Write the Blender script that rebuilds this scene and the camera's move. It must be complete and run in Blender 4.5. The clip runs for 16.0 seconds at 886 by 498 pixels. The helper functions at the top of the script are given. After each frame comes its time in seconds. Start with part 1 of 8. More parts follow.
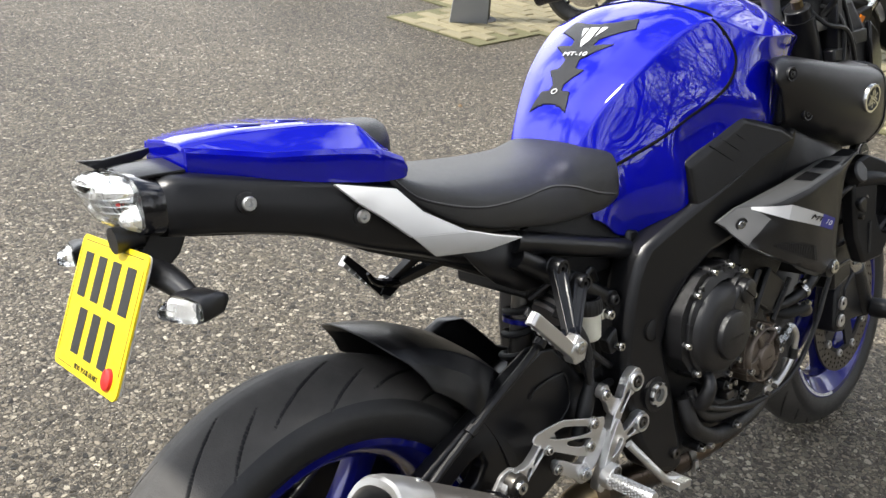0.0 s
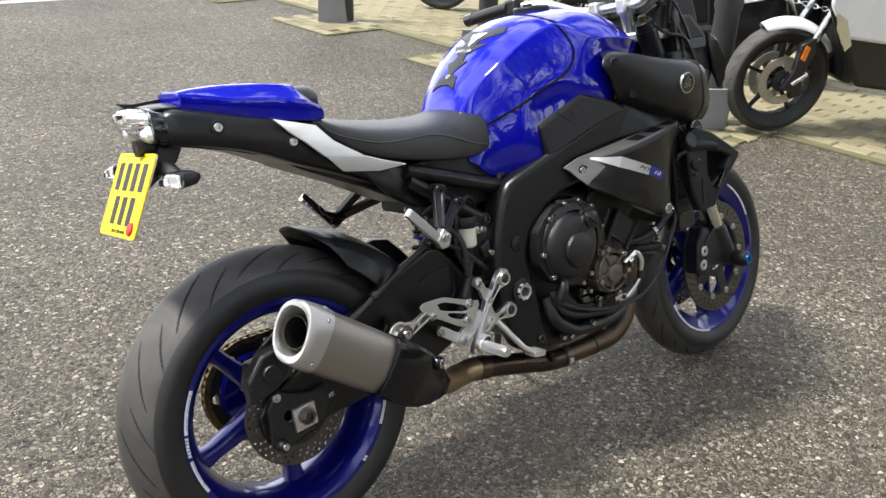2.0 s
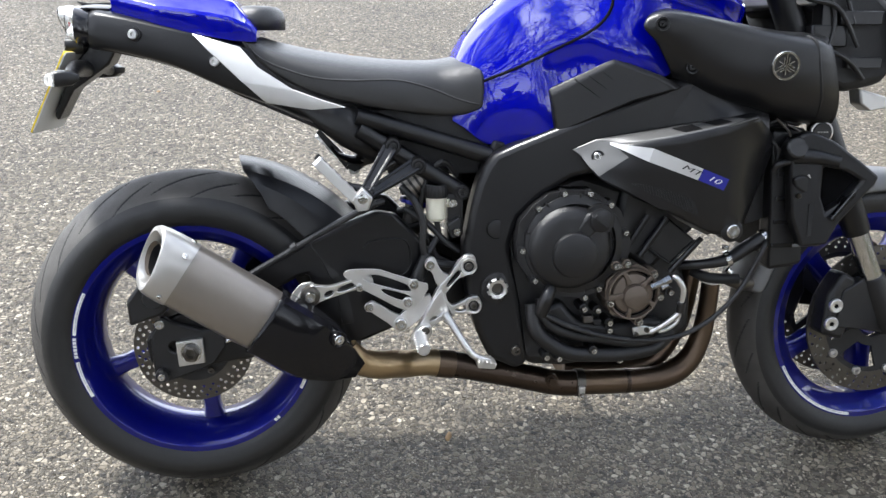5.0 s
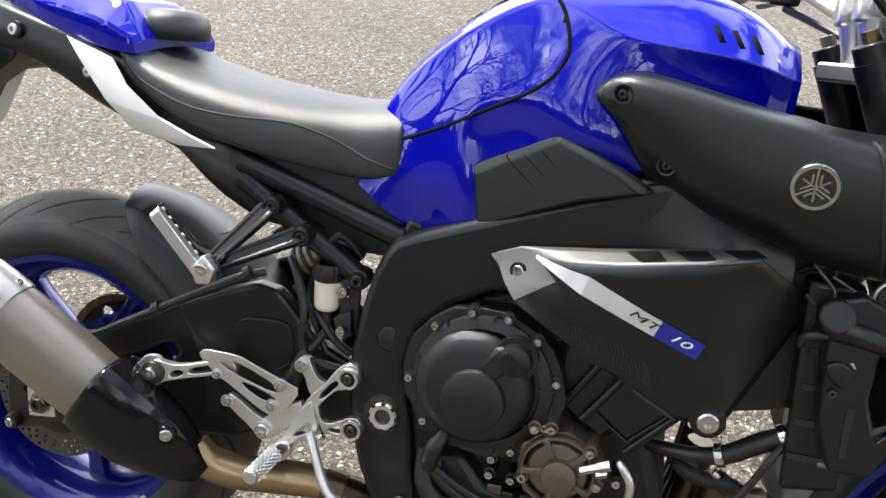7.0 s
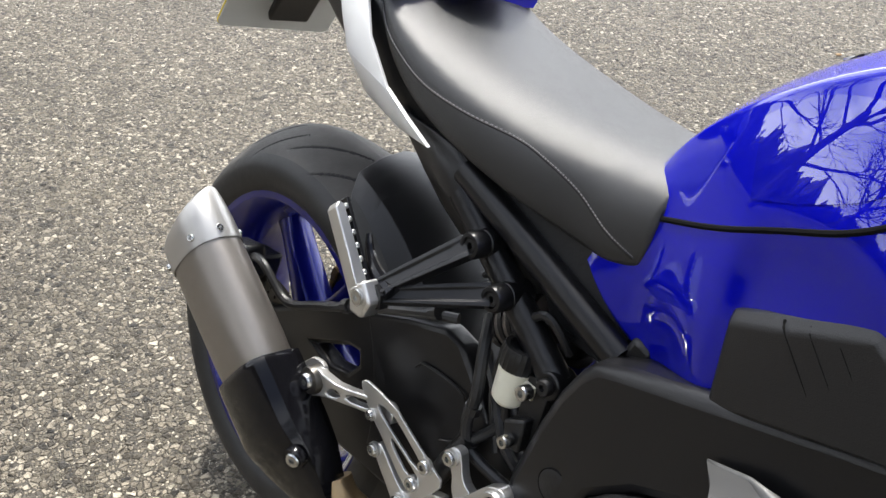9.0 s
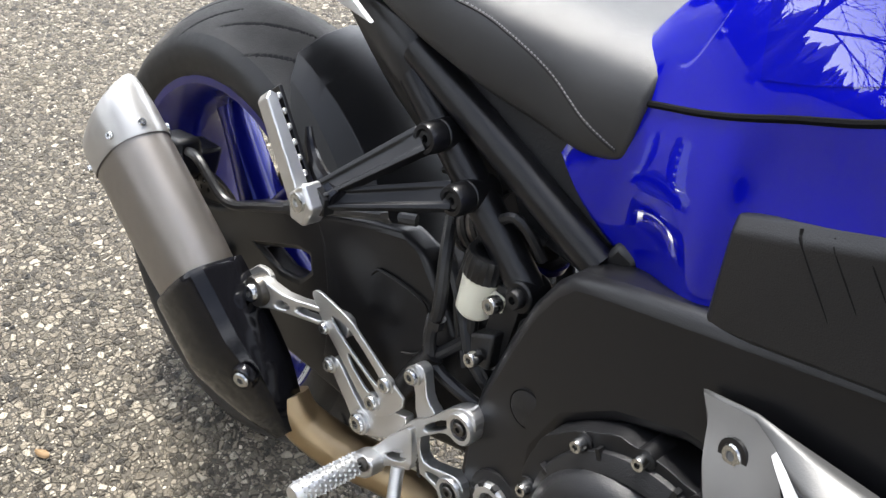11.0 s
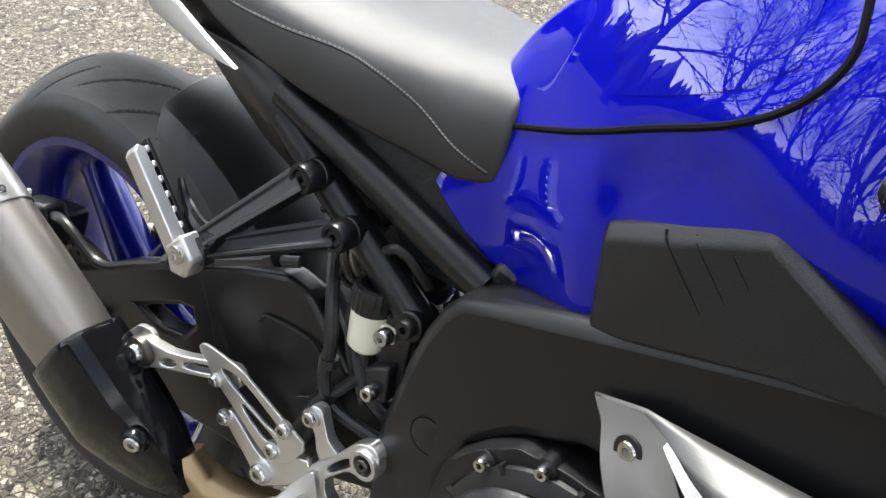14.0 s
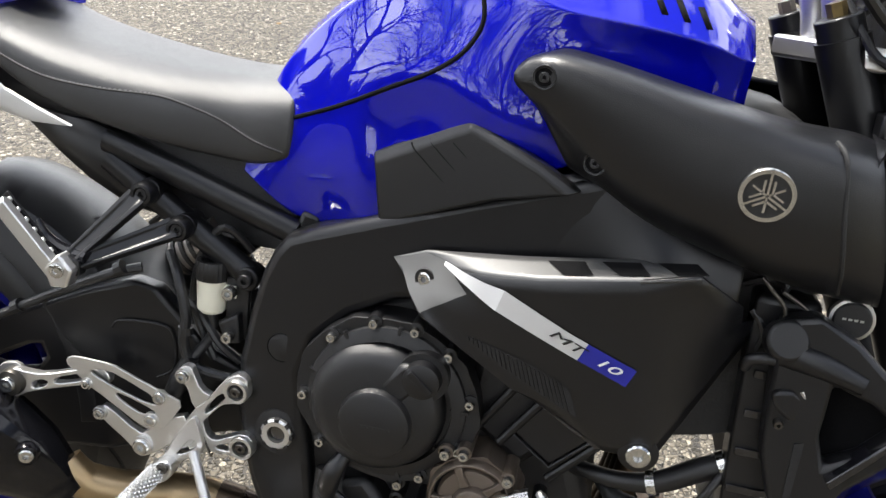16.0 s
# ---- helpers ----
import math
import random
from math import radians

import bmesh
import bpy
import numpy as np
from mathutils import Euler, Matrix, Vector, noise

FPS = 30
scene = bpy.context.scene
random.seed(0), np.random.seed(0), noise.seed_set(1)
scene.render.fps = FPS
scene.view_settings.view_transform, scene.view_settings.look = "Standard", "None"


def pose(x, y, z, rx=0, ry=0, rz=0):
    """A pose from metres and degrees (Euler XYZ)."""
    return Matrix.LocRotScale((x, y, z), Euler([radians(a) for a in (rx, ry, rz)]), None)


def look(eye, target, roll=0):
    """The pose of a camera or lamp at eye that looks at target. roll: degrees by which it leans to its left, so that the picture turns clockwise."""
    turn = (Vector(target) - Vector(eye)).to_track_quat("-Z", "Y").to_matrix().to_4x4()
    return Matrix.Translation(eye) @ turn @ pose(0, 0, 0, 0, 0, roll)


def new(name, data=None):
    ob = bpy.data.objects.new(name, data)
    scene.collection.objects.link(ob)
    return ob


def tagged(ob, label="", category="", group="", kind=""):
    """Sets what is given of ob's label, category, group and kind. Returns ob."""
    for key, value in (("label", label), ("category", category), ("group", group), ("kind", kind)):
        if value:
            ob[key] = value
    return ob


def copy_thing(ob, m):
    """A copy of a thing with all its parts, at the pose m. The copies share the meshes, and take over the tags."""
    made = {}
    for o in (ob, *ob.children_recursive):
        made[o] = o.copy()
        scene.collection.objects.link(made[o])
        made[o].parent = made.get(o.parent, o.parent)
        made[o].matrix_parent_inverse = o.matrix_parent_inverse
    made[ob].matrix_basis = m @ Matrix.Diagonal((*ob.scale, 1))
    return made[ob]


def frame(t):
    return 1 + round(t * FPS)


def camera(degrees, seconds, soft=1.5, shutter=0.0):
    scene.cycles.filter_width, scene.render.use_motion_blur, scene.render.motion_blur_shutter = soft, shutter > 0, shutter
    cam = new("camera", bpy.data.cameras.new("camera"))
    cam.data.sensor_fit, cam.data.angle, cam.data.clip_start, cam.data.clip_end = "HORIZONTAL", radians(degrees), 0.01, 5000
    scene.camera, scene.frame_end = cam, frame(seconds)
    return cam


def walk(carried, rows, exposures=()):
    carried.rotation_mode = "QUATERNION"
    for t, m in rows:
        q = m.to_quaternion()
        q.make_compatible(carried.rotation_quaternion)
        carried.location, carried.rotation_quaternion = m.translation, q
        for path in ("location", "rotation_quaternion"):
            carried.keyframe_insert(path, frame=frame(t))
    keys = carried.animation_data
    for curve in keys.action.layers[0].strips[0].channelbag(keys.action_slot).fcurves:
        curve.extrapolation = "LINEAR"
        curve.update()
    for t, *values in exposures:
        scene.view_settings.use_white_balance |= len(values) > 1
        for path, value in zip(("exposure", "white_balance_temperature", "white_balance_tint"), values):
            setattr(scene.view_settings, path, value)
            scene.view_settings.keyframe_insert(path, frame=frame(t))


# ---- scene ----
cam = camera(53.1, 16.0)
PATH = [
    (0, (-0.504, -0.67, 1.305), (0.703, 0.631, 0.382), 4.2),
    (0.5, (-0.521, -0.855, 1.324), (0.647, 0.513, 0.451), 5.1),
    (1, (-0.555, -1.038, 1.335), (0.602, 0.359, 0.494), 3.8),
    (1.5, (-0.658, -1.187, 1.342), (0.507, 0.209, 0.508), 2.9),
    (2, (-0.71, -1.328, 1.358), (0.44, 0.088, 0.537), 2.6),
    (2.5, (-0.705, -1.485, 1.365), (0.351, 0.004, 0.548), 2.6),
    (3, (-0.658, -1.574, 1.357), (0.176, 0.032, 0.506), 1.3),
    (3.5, (-0.464, -1.559, 1.334), (0.188, 0.103, 0.432), 1.0),
    (4, (-0.222, -1.562, 1.336), (0.301, 0.133, 0.412), 1.4),
    (4.5, (0.035, -1.566, 1.316), (0.424, 0.166, 0.394), 2.2),
    (4.7, (0.128, -1.532, 1.297), (0.472, 0.209, 0.375), 2.2),
    (6.8, (0.845, -1.047, 1.257), (0.427, 0.659, 0.301), 1.4),
    (7, (0.878, -0.979, 1.246), (0.447, 0.728, 0.297), 2.3),
    (7.5, (0.977, -0.808, 1.213), (0.266, 0.829, 0.311), 5.0),
    (8, (1.0, -0.661, 1.19), (0.001, 0.777, 0.223), 4.7),
    (8.5, (0.941, -0.522, 1.21), (-0.209, 0.753, 0.184), 4.8),
    (9, (0.907, -0.47, 1.216), (-0.326, 0.603, 0.063), 3.2),
    (9.5, (0.89, -0.403, 1.19), (-0.306, 0.587, -0.07), 2.8),
    (10, (0.841, -0.389, 1.166), (-0.234, 0.606, -0.195), 3.9),
    (12.5, (0.833, -0.377, 1.165), (-0.201, 0.634, -0.217), 2.3),
    (13, (0.833, -0.38, 1.163), (-0.19, 0.651, -0.211), 2.3),
    (13.5, (0.829, -0.384, 1.164), (-0.155, 0.717, -0.184), 3.2),
    (14, (0.842, -0.395, 1.166), (-0.057, 0.834, -0.131), 3.9),
    (14.5, (0.899, -0.463, 1.174), (0.102, 0.869, -0.087), 3.3),
    (15, (0.931, -0.565, 1.192), (0.236, 0.856, -0.032), 3.7),
    (15.5, (0.905, -0.663, 1.21), (0.391, 0.89, 0.059), 4.0),
    (16, (0.894, -0.792, 1.238), (0.586, 0.868, 0.164), 4.3),
]
EXPOSURES = [(0.0, 0.13, 6400, 9), (2.5, 0.14, 6300, 9), (4.5, 0.53, 6000, 9), (7.0, 0.58, 6400, 9), (8.5, 0.28, 6400, 9), (10.0, 0.54, 6250, 10), (12.5, 0.70, 6250, 9), (14.0, 0.72, 6350, 8), (16.0, 0.64, 6450, 9)]
walk(cam, [(t, look(eye, target, roll)) for t, eye, target, roll in PATH], EXPOSURES)

# ---- world and light ----
world = bpy.data.worlds.new("sky")
scene.world = world
world.use_nodes = True
wn, wl = world.node_tree.nodes, world.node_tree.links
wn.clear()
SUN_TO = Vector((-0.50, 0.33, 1.0)).normalized()
sky = wn.new("ShaderNodeTexSky")
sky.sky_type, sky.sun_disc = "NISHITA", False
sky.sun_elevation = math.asin(SUN_TO.z)
sky.sun_rotation = math.atan2(SUN_TO.x, SUN_TO.y)
sky.air_density, sky.dust_density = 1.0, 2.0
bg = wn.new("ShaderNodeBackground")
bg.inputs["Strength"].default_value = 0.14
wo = wn.new("ShaderNodeOutputWorld")
wtc = wn.new("ShaderNodeTexCoord")
cloud = wn.new("ShaderNodeTexNoise")
cloud.inputs["Scale"].default_value, cloud.inputs["Detail"].default_value = 3.4, 9.0
cloud.inputs["Roughness"].default_value = 0.6
cramp = wn.new("ShaderNodeValToRGB")
cramp.color_ramp.elements[0].position, cramp.color_ramp.elements[1].position = 0.44, 0.55
cmix = wn.new("ShaderNodeMix")
cmix.data_type = "RGBA"
cmix.inputs["B"].default_value = (23.0, 23.2, 23.9, 1)
wl.new(wtc.outputs["Generated"], cloud.inputs["Vector"])
wl.new(cloud.outputs["Fac"], cramp.inputs["Fac"])
# the air whitens towards the horizon
split, low, most = wn.new("ShaderNodeSeparateXYZ"), wn.new("ShaderNodeMapRange"), wn.new("ShaderNodeMath")
low.inputs["From Min"].default_value, low.inputs["From Max"].default_value = 0.12, 0.46
low.inputs["To Min"].default_value, low.inputs["To Max"].default_value = 0.95, 0.0
most.operation = "MAXIMUM"
wl.new(wtc.outputs["Generated"], split.inputs["Vector"])
wl.new(split.outputs["Z"], low.inputs["Value"])
wl.new(low.outputs["Result"], most.inputs[0])
# blue sky overhead between fewer clouds
high, thin = wn.new("ShaderNodeMapRange"), wn.new("ShaderNodeMath")
high.inputs["From Min"].default_value, high.inputs["From Max"].default_value = 0.60, 0.92
high.inputs["To Min"].default_value, high.inputs["To Max"].default_value = 1.0, 0.3
thin.operation = "MULTIPLY"
wl.new(split.outputs["Z"], high.inputs["Value"])
wl.new(high.outputs["Result"], thin.inputs[0])
wl.new(cramp.outputs["Color"], thin.inputs[1])
wl.new(thin.outputs["Value"], most.inputs[1])
wl.new(most.outputs["Value"], cmix.inputs["Factor"])
wl.new(sky.outputs["Color"], cmix.inputs["A"])
wl.new(cmix.outputs["Result"], bg.inputs["Color"])
wl.new(bg.outputs["Background"], wo.inputs["Surface"])
sun = new("sun", bpy.data.lights.new("sun", "SUN"))
sun.data.energy, sun.data.angle, sun.data.color = 6.0, radians(9.0), (1.0, 0.95, 0.87)
sun.matrix_world = look(SUN_TO * 30, (0, 0, 0))


# ---- materials ----
def material(name, base, rough=0.5, metal=0.0, grain=0.0, grain_scale=400.0, var=0.12, var_scale=14.0,
             rough_var=0.1, coat=0.0, spec=0.5, second=None, trans=0.0, coat_rough=0.05, aniso=0.0, coat_ior=1.45):
    """A surface with slow colour and gloss variation and a fine relief."""
    m = bpy.data.materials.new(name)
    m.use_nodes = True
    n, l = m.node_tree.nodes, m.node_tree.links
    p = n["Principled BSDF"]
    tc = n.new("ShaderNodeTexCoord")
    big = n.new("ShaderNodeTexNoise")
    big.inputs["Scale"].default_value, big.inputs["Detail"].default_value = var_scale, 5.0
    l.new(tc.outputs["Object"], big.inputs["Vector"])
    mix = n.new("ShaderNodeMix")
    mix.data_type = "RGBA"
    other = second or tuple(c * (1 - 2 * var) for c in base)
    mix.inputs["A"].default_value, mix.inputs["B"].default_value = (*base, 1), (*other, 1)
    l.new(big.outputs["Fac"], mix.inputs["Factor"])
    l.new(mix.outputs["Result"], p.inputs["Base Color"])
    rr = n.new("ShaderNodeMapRange")
    rr.inputs["To Min"].default_value = max(0.02, rough - rough_var)
    rr.inputs["To Max"].default_value = min(1.0, rough + rough_var)
    fine = n.new("ShaderNodeTexNoise")
    fine.inputs["Scale"].default_value, fine.inputs["Detail"].default_value = var_scale * 6, 6.0
    l.new(tc.outputs["Object"], fine.inputs["Vector"])
    l.new(fine.outputs["Fac"], rr.inputs["Value"])
    l.new(rr.outputs["Result"], p.inputs["Roughness"])
    p.inputs["Metallic"].default_value = metal
    p.inputs["Specular IOR Level"].default_value = spec
    p.inputs["Coat Weight"].default_value = coat
    p.inputs["Coat Roughness"].default_value = coat_rough
    p.inputs["Coat IOR"].default_value = coat_ior
    p.inputs["Transmission Weight"].default_value = trans
    if grain:
        g = n.new("ShaderNodeTexNoise")
        g.inputs["Scale"].default_value, g.inputs["Detail"].default_value = grain_scale, 3.0
        l.new(tc.outputs["Object"], g.inputs["Vector"])
        b = n.new("ShaderNodeBump")
        b.inputs["Strength"].default_value, b.inputs["Distance"].default_value = grain, 0.002
        l.new(g.outputs["Fac"], b.inputs["Height"])
        l.new(b.outputs["Normal"], p.inputs["Normal"])
    return m


BLUE = material("blue_paint", (0.002, 0.003, 0.335), 0.42, 0.1, var=0.06, coat=1.0, coat_rough=0.008, coat_ior=1.55, rough_var=0.05, spec=0.0)
FILM = material("filmed_blue_paint", (0.002, 0.003, 0.30), 0.42, 0.1, var=0.06, coat=1.0, coat_rough=0.003, coat_ior=1.85, rough_var=0.05, spec=0.0)
RIM_BLUE = material("blue_rim_paint", (0.003, 0.005, 0.17), 0.34, 0.45, var=0.1, coat=1.0, coat_rough=0.03, spec=0.15)
# near-black: painted shade for gaps, slots and grooves; soot in the outlet
HOLE = material("gap_shade_and_soot_black", (0.003, 0.003, 0.0035), 0.8, grain=0.2, grain_scale=500, var=0.1, spec=0.1)
PLASTIC = material("black_plastic", (0.0075, 0.0075, 0.0085), 0.32, grain=0.14, grain_scale=900, var=0.1, spec=0.44, rough_var=0.03)
SATIN = material("satin_black_paint", (0.0070, 0.0070, 0.0080), 0.29, grain=0.09, grain_scale=900, var=0.1, spec=0.40, rough_var=0.025)
GLOSS = material("gloss_black_paint", (0.007, 0.007, 0.009), 0.16, var=0.1, coat=0.6, coat_rough=0.05, rough_var=0.05)
CAST = material("black_cast_metal", (0.009, 0.009, 0.010), 0.34, grain=0.3, grain_scale=1100, var=0.12, spec=0.44, rough_var=0.04)
DARK = material("dark_cavity_metal", (0.008, 0.008, 0.009), 0.65, grain=0.3, grain_scale=300, var=0.2)
RUBBER = material("tyre_rubber", (0.021, 0.020, 0.0195), 0.60, grain=0.25, grain_scale=500, var=0.2, var_scale=16,
                  second=(0.085, 0.080, 0.073), spec=0.4)
SIDEWALL = material("tyre_sidewall", (0.013, 0.013, 0.013), 0.50, grain=0.15, grain_scale=600, var=0.2)
HOSE = material("rubber_hose", (0.012, 0.012, 0.013), 0.38, grain=0.1, grain_scale=800, var=0.1)
VINYL = material("seat_vinyl", (0.010, 0.0102, 0.011), 0.42, grain=0.26, grain_scale=1500, var=0.1, spec=0.72, rough_var=0.04)
SILVER = material("silver_paint", (0.60, 0.60, 0.59), 0.36, 0.15, var=0.04, coat=0.3, coat_rough=0.15)
GREY_PAINT = material("grey_paint", (0.15, 0.15, 0.148), 0.44, 0.3, var=0.05)
ALU = material("machined_aluminium", (0.66, 0.655, 0.64), 0.31, 0.9, grain=0.025, grain_scale=900, var=0.05, rough_var=0.025)
CAP_METAL = material("satin_end_cap", (0.52, 0.51, 0.49), 0.36, 0.8, grain=0.03, grain_scale=900, var=0.06, rough_var=0.03)
LAMP_SILVER = material("metallised_plastic", (0.86, 0.86, 0.85), 0.28, 0.6, var=0.05)
CHROME = material("bright_steel", (0.58, 0.58, 0.57), 0.20, 1.0, var=0.06, rough_var=0.08)
STEEL = material("disc_steel", (0.13, 0.122, 0.112), 0.36, 0.9, var=0.15, second=(0.075, 0.069, 0.06))
TITAN = material("titanium_sleeve", (0.30, 0.275, 0.25), 0.40, 0.85, grain=0.08, grain_scale=900, var=0.05)
PIPE = material("heat_tinted_steel", (0.17, 0.125, 0.085), 0.34, 0.9, var=0.2, var_scale=9, second=(0.06, 0.042, 0.032))
PIPE_DARK = material("sooty_heat_tinted_steel", (0.045, 0.036, 0.031), 0.30, 0.9, var=0.25, var_scale=12, second=(0.085, 0.06, 0.042))
BRONZE = material("bronze_magnesium", (0.15, 0.122, 0.098), 0.36, 0.6, grain=0.2, grain_scale=800, var=0.1)
GOLD = material("gold_chain", (0.30, 0.21, 0.08), 0.4, 0.9, var=0.3, var_scale=80, second=(0.06, 0.05, 0.03))
WHITE = material("white_vinyl", (0.78, 0.78, 0.78), 0.4, var=0.04)
WHITE_PAINT = material("white_paint", (0.74, 0.75, 0.76), 0.25, var=0.05, coat=0.5)
DECAL_BLUE = material("blue_vinyl", (0.012, 0.016, 0.27), 0.4, var=0.05)
BLACK_INK = material("black_ink", (0.012, 0.012, 0.012), 0.55, var=0.05)
YELLOW = material("yellow_plate", (0.83, 0.62, 0.012), 0.35, var=0.05, spec=0.4)
PLATE_BACK = material("plate_back", (0.55, 0.55, 0.52), 0.5, var=0.08)
RED = material("red_plastic", (0.55, 0.015, 0.012), 0.4, var=0.1)
AMBER = material("amber_plastic", (0.75, 0.20, 0.01), 0.25, var=0.1)
RESERVOIR = material("milky_plastic", (0.72, 0.70, 0.60), 0.42, var=0.06, second=(0.62, 0.60, 0.46))
PANEL_TOP = material("satin_panel_top", (0.055, 0.055, 0.055), 0.46, 0.2, grain=0.08, grain_scale=900, var=0.06, spec=0.9, rough_var=0.03)
PIPE_GOLD = material("straw_tinted_steel", (0.46, 0.36, 0.22), 0.34, 0.9, var=0.15, var_scale=9, second=(0.28, 0.19, 0.10))
THREAD = material("grey_thread", (0.17, 0.17, 0.175), 0.7, var=0.1)
GUARD = material("semi_gloss_black", (0.006, 0.006, 0.0075), 0.12, var=0.1, rough_var=0.02, spec=0.32)
FAR_DISC = material("worn_disc_steel", (0.46, 0.42, 0.35), 0.42, 0.7, var=0.12)
PAD = material("tank_pad", (0.010, 0.010, 0.011), 0.42, spec=0.3, grain=0.4, grain_scale=900, var=0.1)
BLUE_ANOD = material("blue_anodised", (0.02, 0.16, 0.52), 0.3, 0.8, var=0.1)
POST = material("dark_post_paint", (0.045, 0.045, 0.047), 0.5, grain=0.2, grain_scale=200, var=0.2)
POST_GREY = material("grey_painted_steel", (0.27, 0.28, 0.30), 0.45, grain=0.1, var=0.15, var_scale=6)
LEAF = material("dry_leaf", (0.30, 0.19, 0.09), 0.8, var=0.3, var_scale=60)
BARK = material("bark", (0.09, 0.075, 0.06), 0.9, grain=0.8, grain_scale=60, var=0.3)
LINE = material("worn_white_line", (0.62, 0.62, 0.60), 0.7, grain=0.5, grain_scale=150, var=0.25, var_scale=25)
MOSS = material("moss", (0.085, 0.088, 0.035), 0.95, grain=0.8, grain_scale=200, var=0.4, var_scale=40, second=(0.15, 0.135, 0.075))


def clear_plastic():
    m = bpy.data.materials.new("clear_lens")
    m.use_nodes = True
    p = m.node_tree.nodes["Principled BSDF"]
    p.inputs["Base Color"].default_value = (0.93, 0.95, 0.96, 1)
    p.inputs["Roughness"].default_value = 0.06
    p.inputs["Transmission Weight"].default_value = 1.0
    p.inputs["IOR"].default_value = 1.3
    return m


LENS = clear_plastic()


def asphalt():
    """Stone chips of two sizes in a brown-grey binder."""
    m = bpy.data.materials.new("worn_asphalt")
    m.use_nodes = True
    n, l = m.node_tree.nodes, m.node_tree.links
    p = n["Principled BSDF"]
    tc = n.new("ShaderNodeTexCoord")

    def math_node(op, a, b, c=None):
        q = n.new("ShaderNodeMath")
        q.operation = op
        for k, v in enumerate((a, b, c)):
            if v is None:
                continue
            if isinstance(v, (int, float)):
                q.inputs[k].default_value = v
            else:
                l.new(v, q.inputs[k])
        return q.outputs[0]

    def blend(fac, a, b, kind="MIX"):
        q = n.new("ShaderNodeMix")
        q.data_type, q.blend_type = "RGBA", kind
        for key, v in (("Factor", fac), ("A", a), ("B", b)):
            if isinstance(v, (int, float, tuple)):
                q.inputs[key].default_value = v
            else:
                l.new(v, q.inputs[key])
        return q.outputs["Result"]

    def noise_node(scale, detail):
        q = n.new("ShaderNodeTexNoise")
        q.inputs["Scale"].default_value, q.inputs["Detail"].default_value = scale, detail
        l.new(tc.outputs["Object"], q.inputs["Vector"])
        return q
    warp = noise_node(55.0, 3.0)
    wadd = n.new("ShaderNodeVectorMath")
    wadd.operation = "MULTIPLY_ADD"
    wadd.inputs[1].default_value = (0.006, 0.006, 0.0)
    l.new(warp.outputs["Color"], wadd.inputs[0])
    l.new(tc.outputs["Object"], wadd.inputs[2])

    def chips(scale, keep, ramp):
        """Angular chips: cover, colour and the height of a tilted, rounded top."""
        v, e = n.new("ShaderNodeTexVoronoi"), n.new("ShaderNodeTexVoronoi")
        e.feature = "DISTANCE_TO_EDGE"
        for q in (v, e):
            q.inputs["Scale"].default_value = scale
            l.new(wadd.outputs[0], q.inputs["Vector"])
        sep = n.new("ShaderNodeSeparateColor")
        l.new(v.outputs["Color"], sep.inputs["Color"])
        mr = n.new("ShaderNodeMapRange")
        mr.interpolation_type = "SMOOTHSTEP"
        mr.inputs["From Min"].default_value, mr.inputs["From Max"].default_value = 0.025, 0.15
        l.new(e.outputs["Distance"], mr.inputs["Value"])
        there = math_node("GREATER_THAN", sep.outputs["Green"], 1 - keep)
        cover = math_node("MULTIPLY", mr.outputs["Result"], there)
        cr = n.new("ShaderNodeValToRGB")
        cr.color_ramp.elements[0].color, cr.color_ramp.elements[1].color = ramp[0], ramp[-1]
        for k, c in enumerate(ramp[1:-1]):
            cr.color_ramp.elements.new((k + 1) / (len(ramp) - 1)).color = c
        l.new(sep.outputs["Red"], cr.inputs["Fac"])
        off, tip, dot = (n.new("ShaderNodeVectorMath") for _ in range(3))
        off.operation, tip.operation, dot.operation = "SUBTRACT", "SUBTRACT", "DOT_PRODUCT"
        l.new(wadd.outputs[0], off.inputs[0])
        l.new(v.outputs["Position"], off.inputs[1])
        l.new(v.outputs["Color"], tip.inputs[0])
        tip.inputs[1].default_value = (0.5, 0.5, 0.5)
        l.new(off.outputs[0], dot.inputs[0])
        l.new(tip.outputs[0], dot.inputs[1])
        slope = math_node("MULTIPLY", dot.outputs["Value"], scale * 1.5)
        top = math_node("ADD", math_node("MULTIPLY_ADD", sep.outputs["Blue"], 0.5, 0.75), slope)
        return cover, cr.outputs["Color"], math_node("MULTIPLY", cover, top)
    tones = [(0.026, 0.025, 0.024, 1), (0.075, 0.067, 0.056, 1), (0.125, 0.117, 0.099, 1), (0.15, 0.137, 0.118, 1), (0.17, 0.155, 0.134, 1), (0.20, 0.184, 0.16, 1), (0.27, 0.252, 0.222, 1), (0.50, 0.485, 0.45, 1)]
    m1, c1, h1 = chips(78.0, 0.72, tones)
    m2, c2, h2 = chips(170.0, 0.85, tones)
    grit = noise_node(700.0, 4.0)
    binder = blend(grit.outputs["Fac"], (0.016, 0.014, 0.011, 1), (0.07, 0.062, 0.05, 1))
    lower = blend(m2, binder, c2)
    both = blend(m1, lower, c1)
    big = noise_node(0.9, 8.0)
    tr = n.new("ShaderNodeValToRGB")
    tr.color_ramp.elements[0].position, tr.color_ramp.elements[0].color = 0.32, (0.75, 0.685, 0.565, 1)
    tr.color_ramp.elements[1].position, tr.color_ramp.elements[1].color = 0.68, (1.18, 1.095, 0.92, 1)
    l.new(big.outputs["Fac"], tr.inputs["Fac"])
    toned = blend(1.0, both, tr.outputs["Color"], "MULTIPLY")
    # brown silt and a little moss gathered in patches
    silt = noise_node(2.2, 6.0)
    sr = n.new("ShaderNodeMapRange")
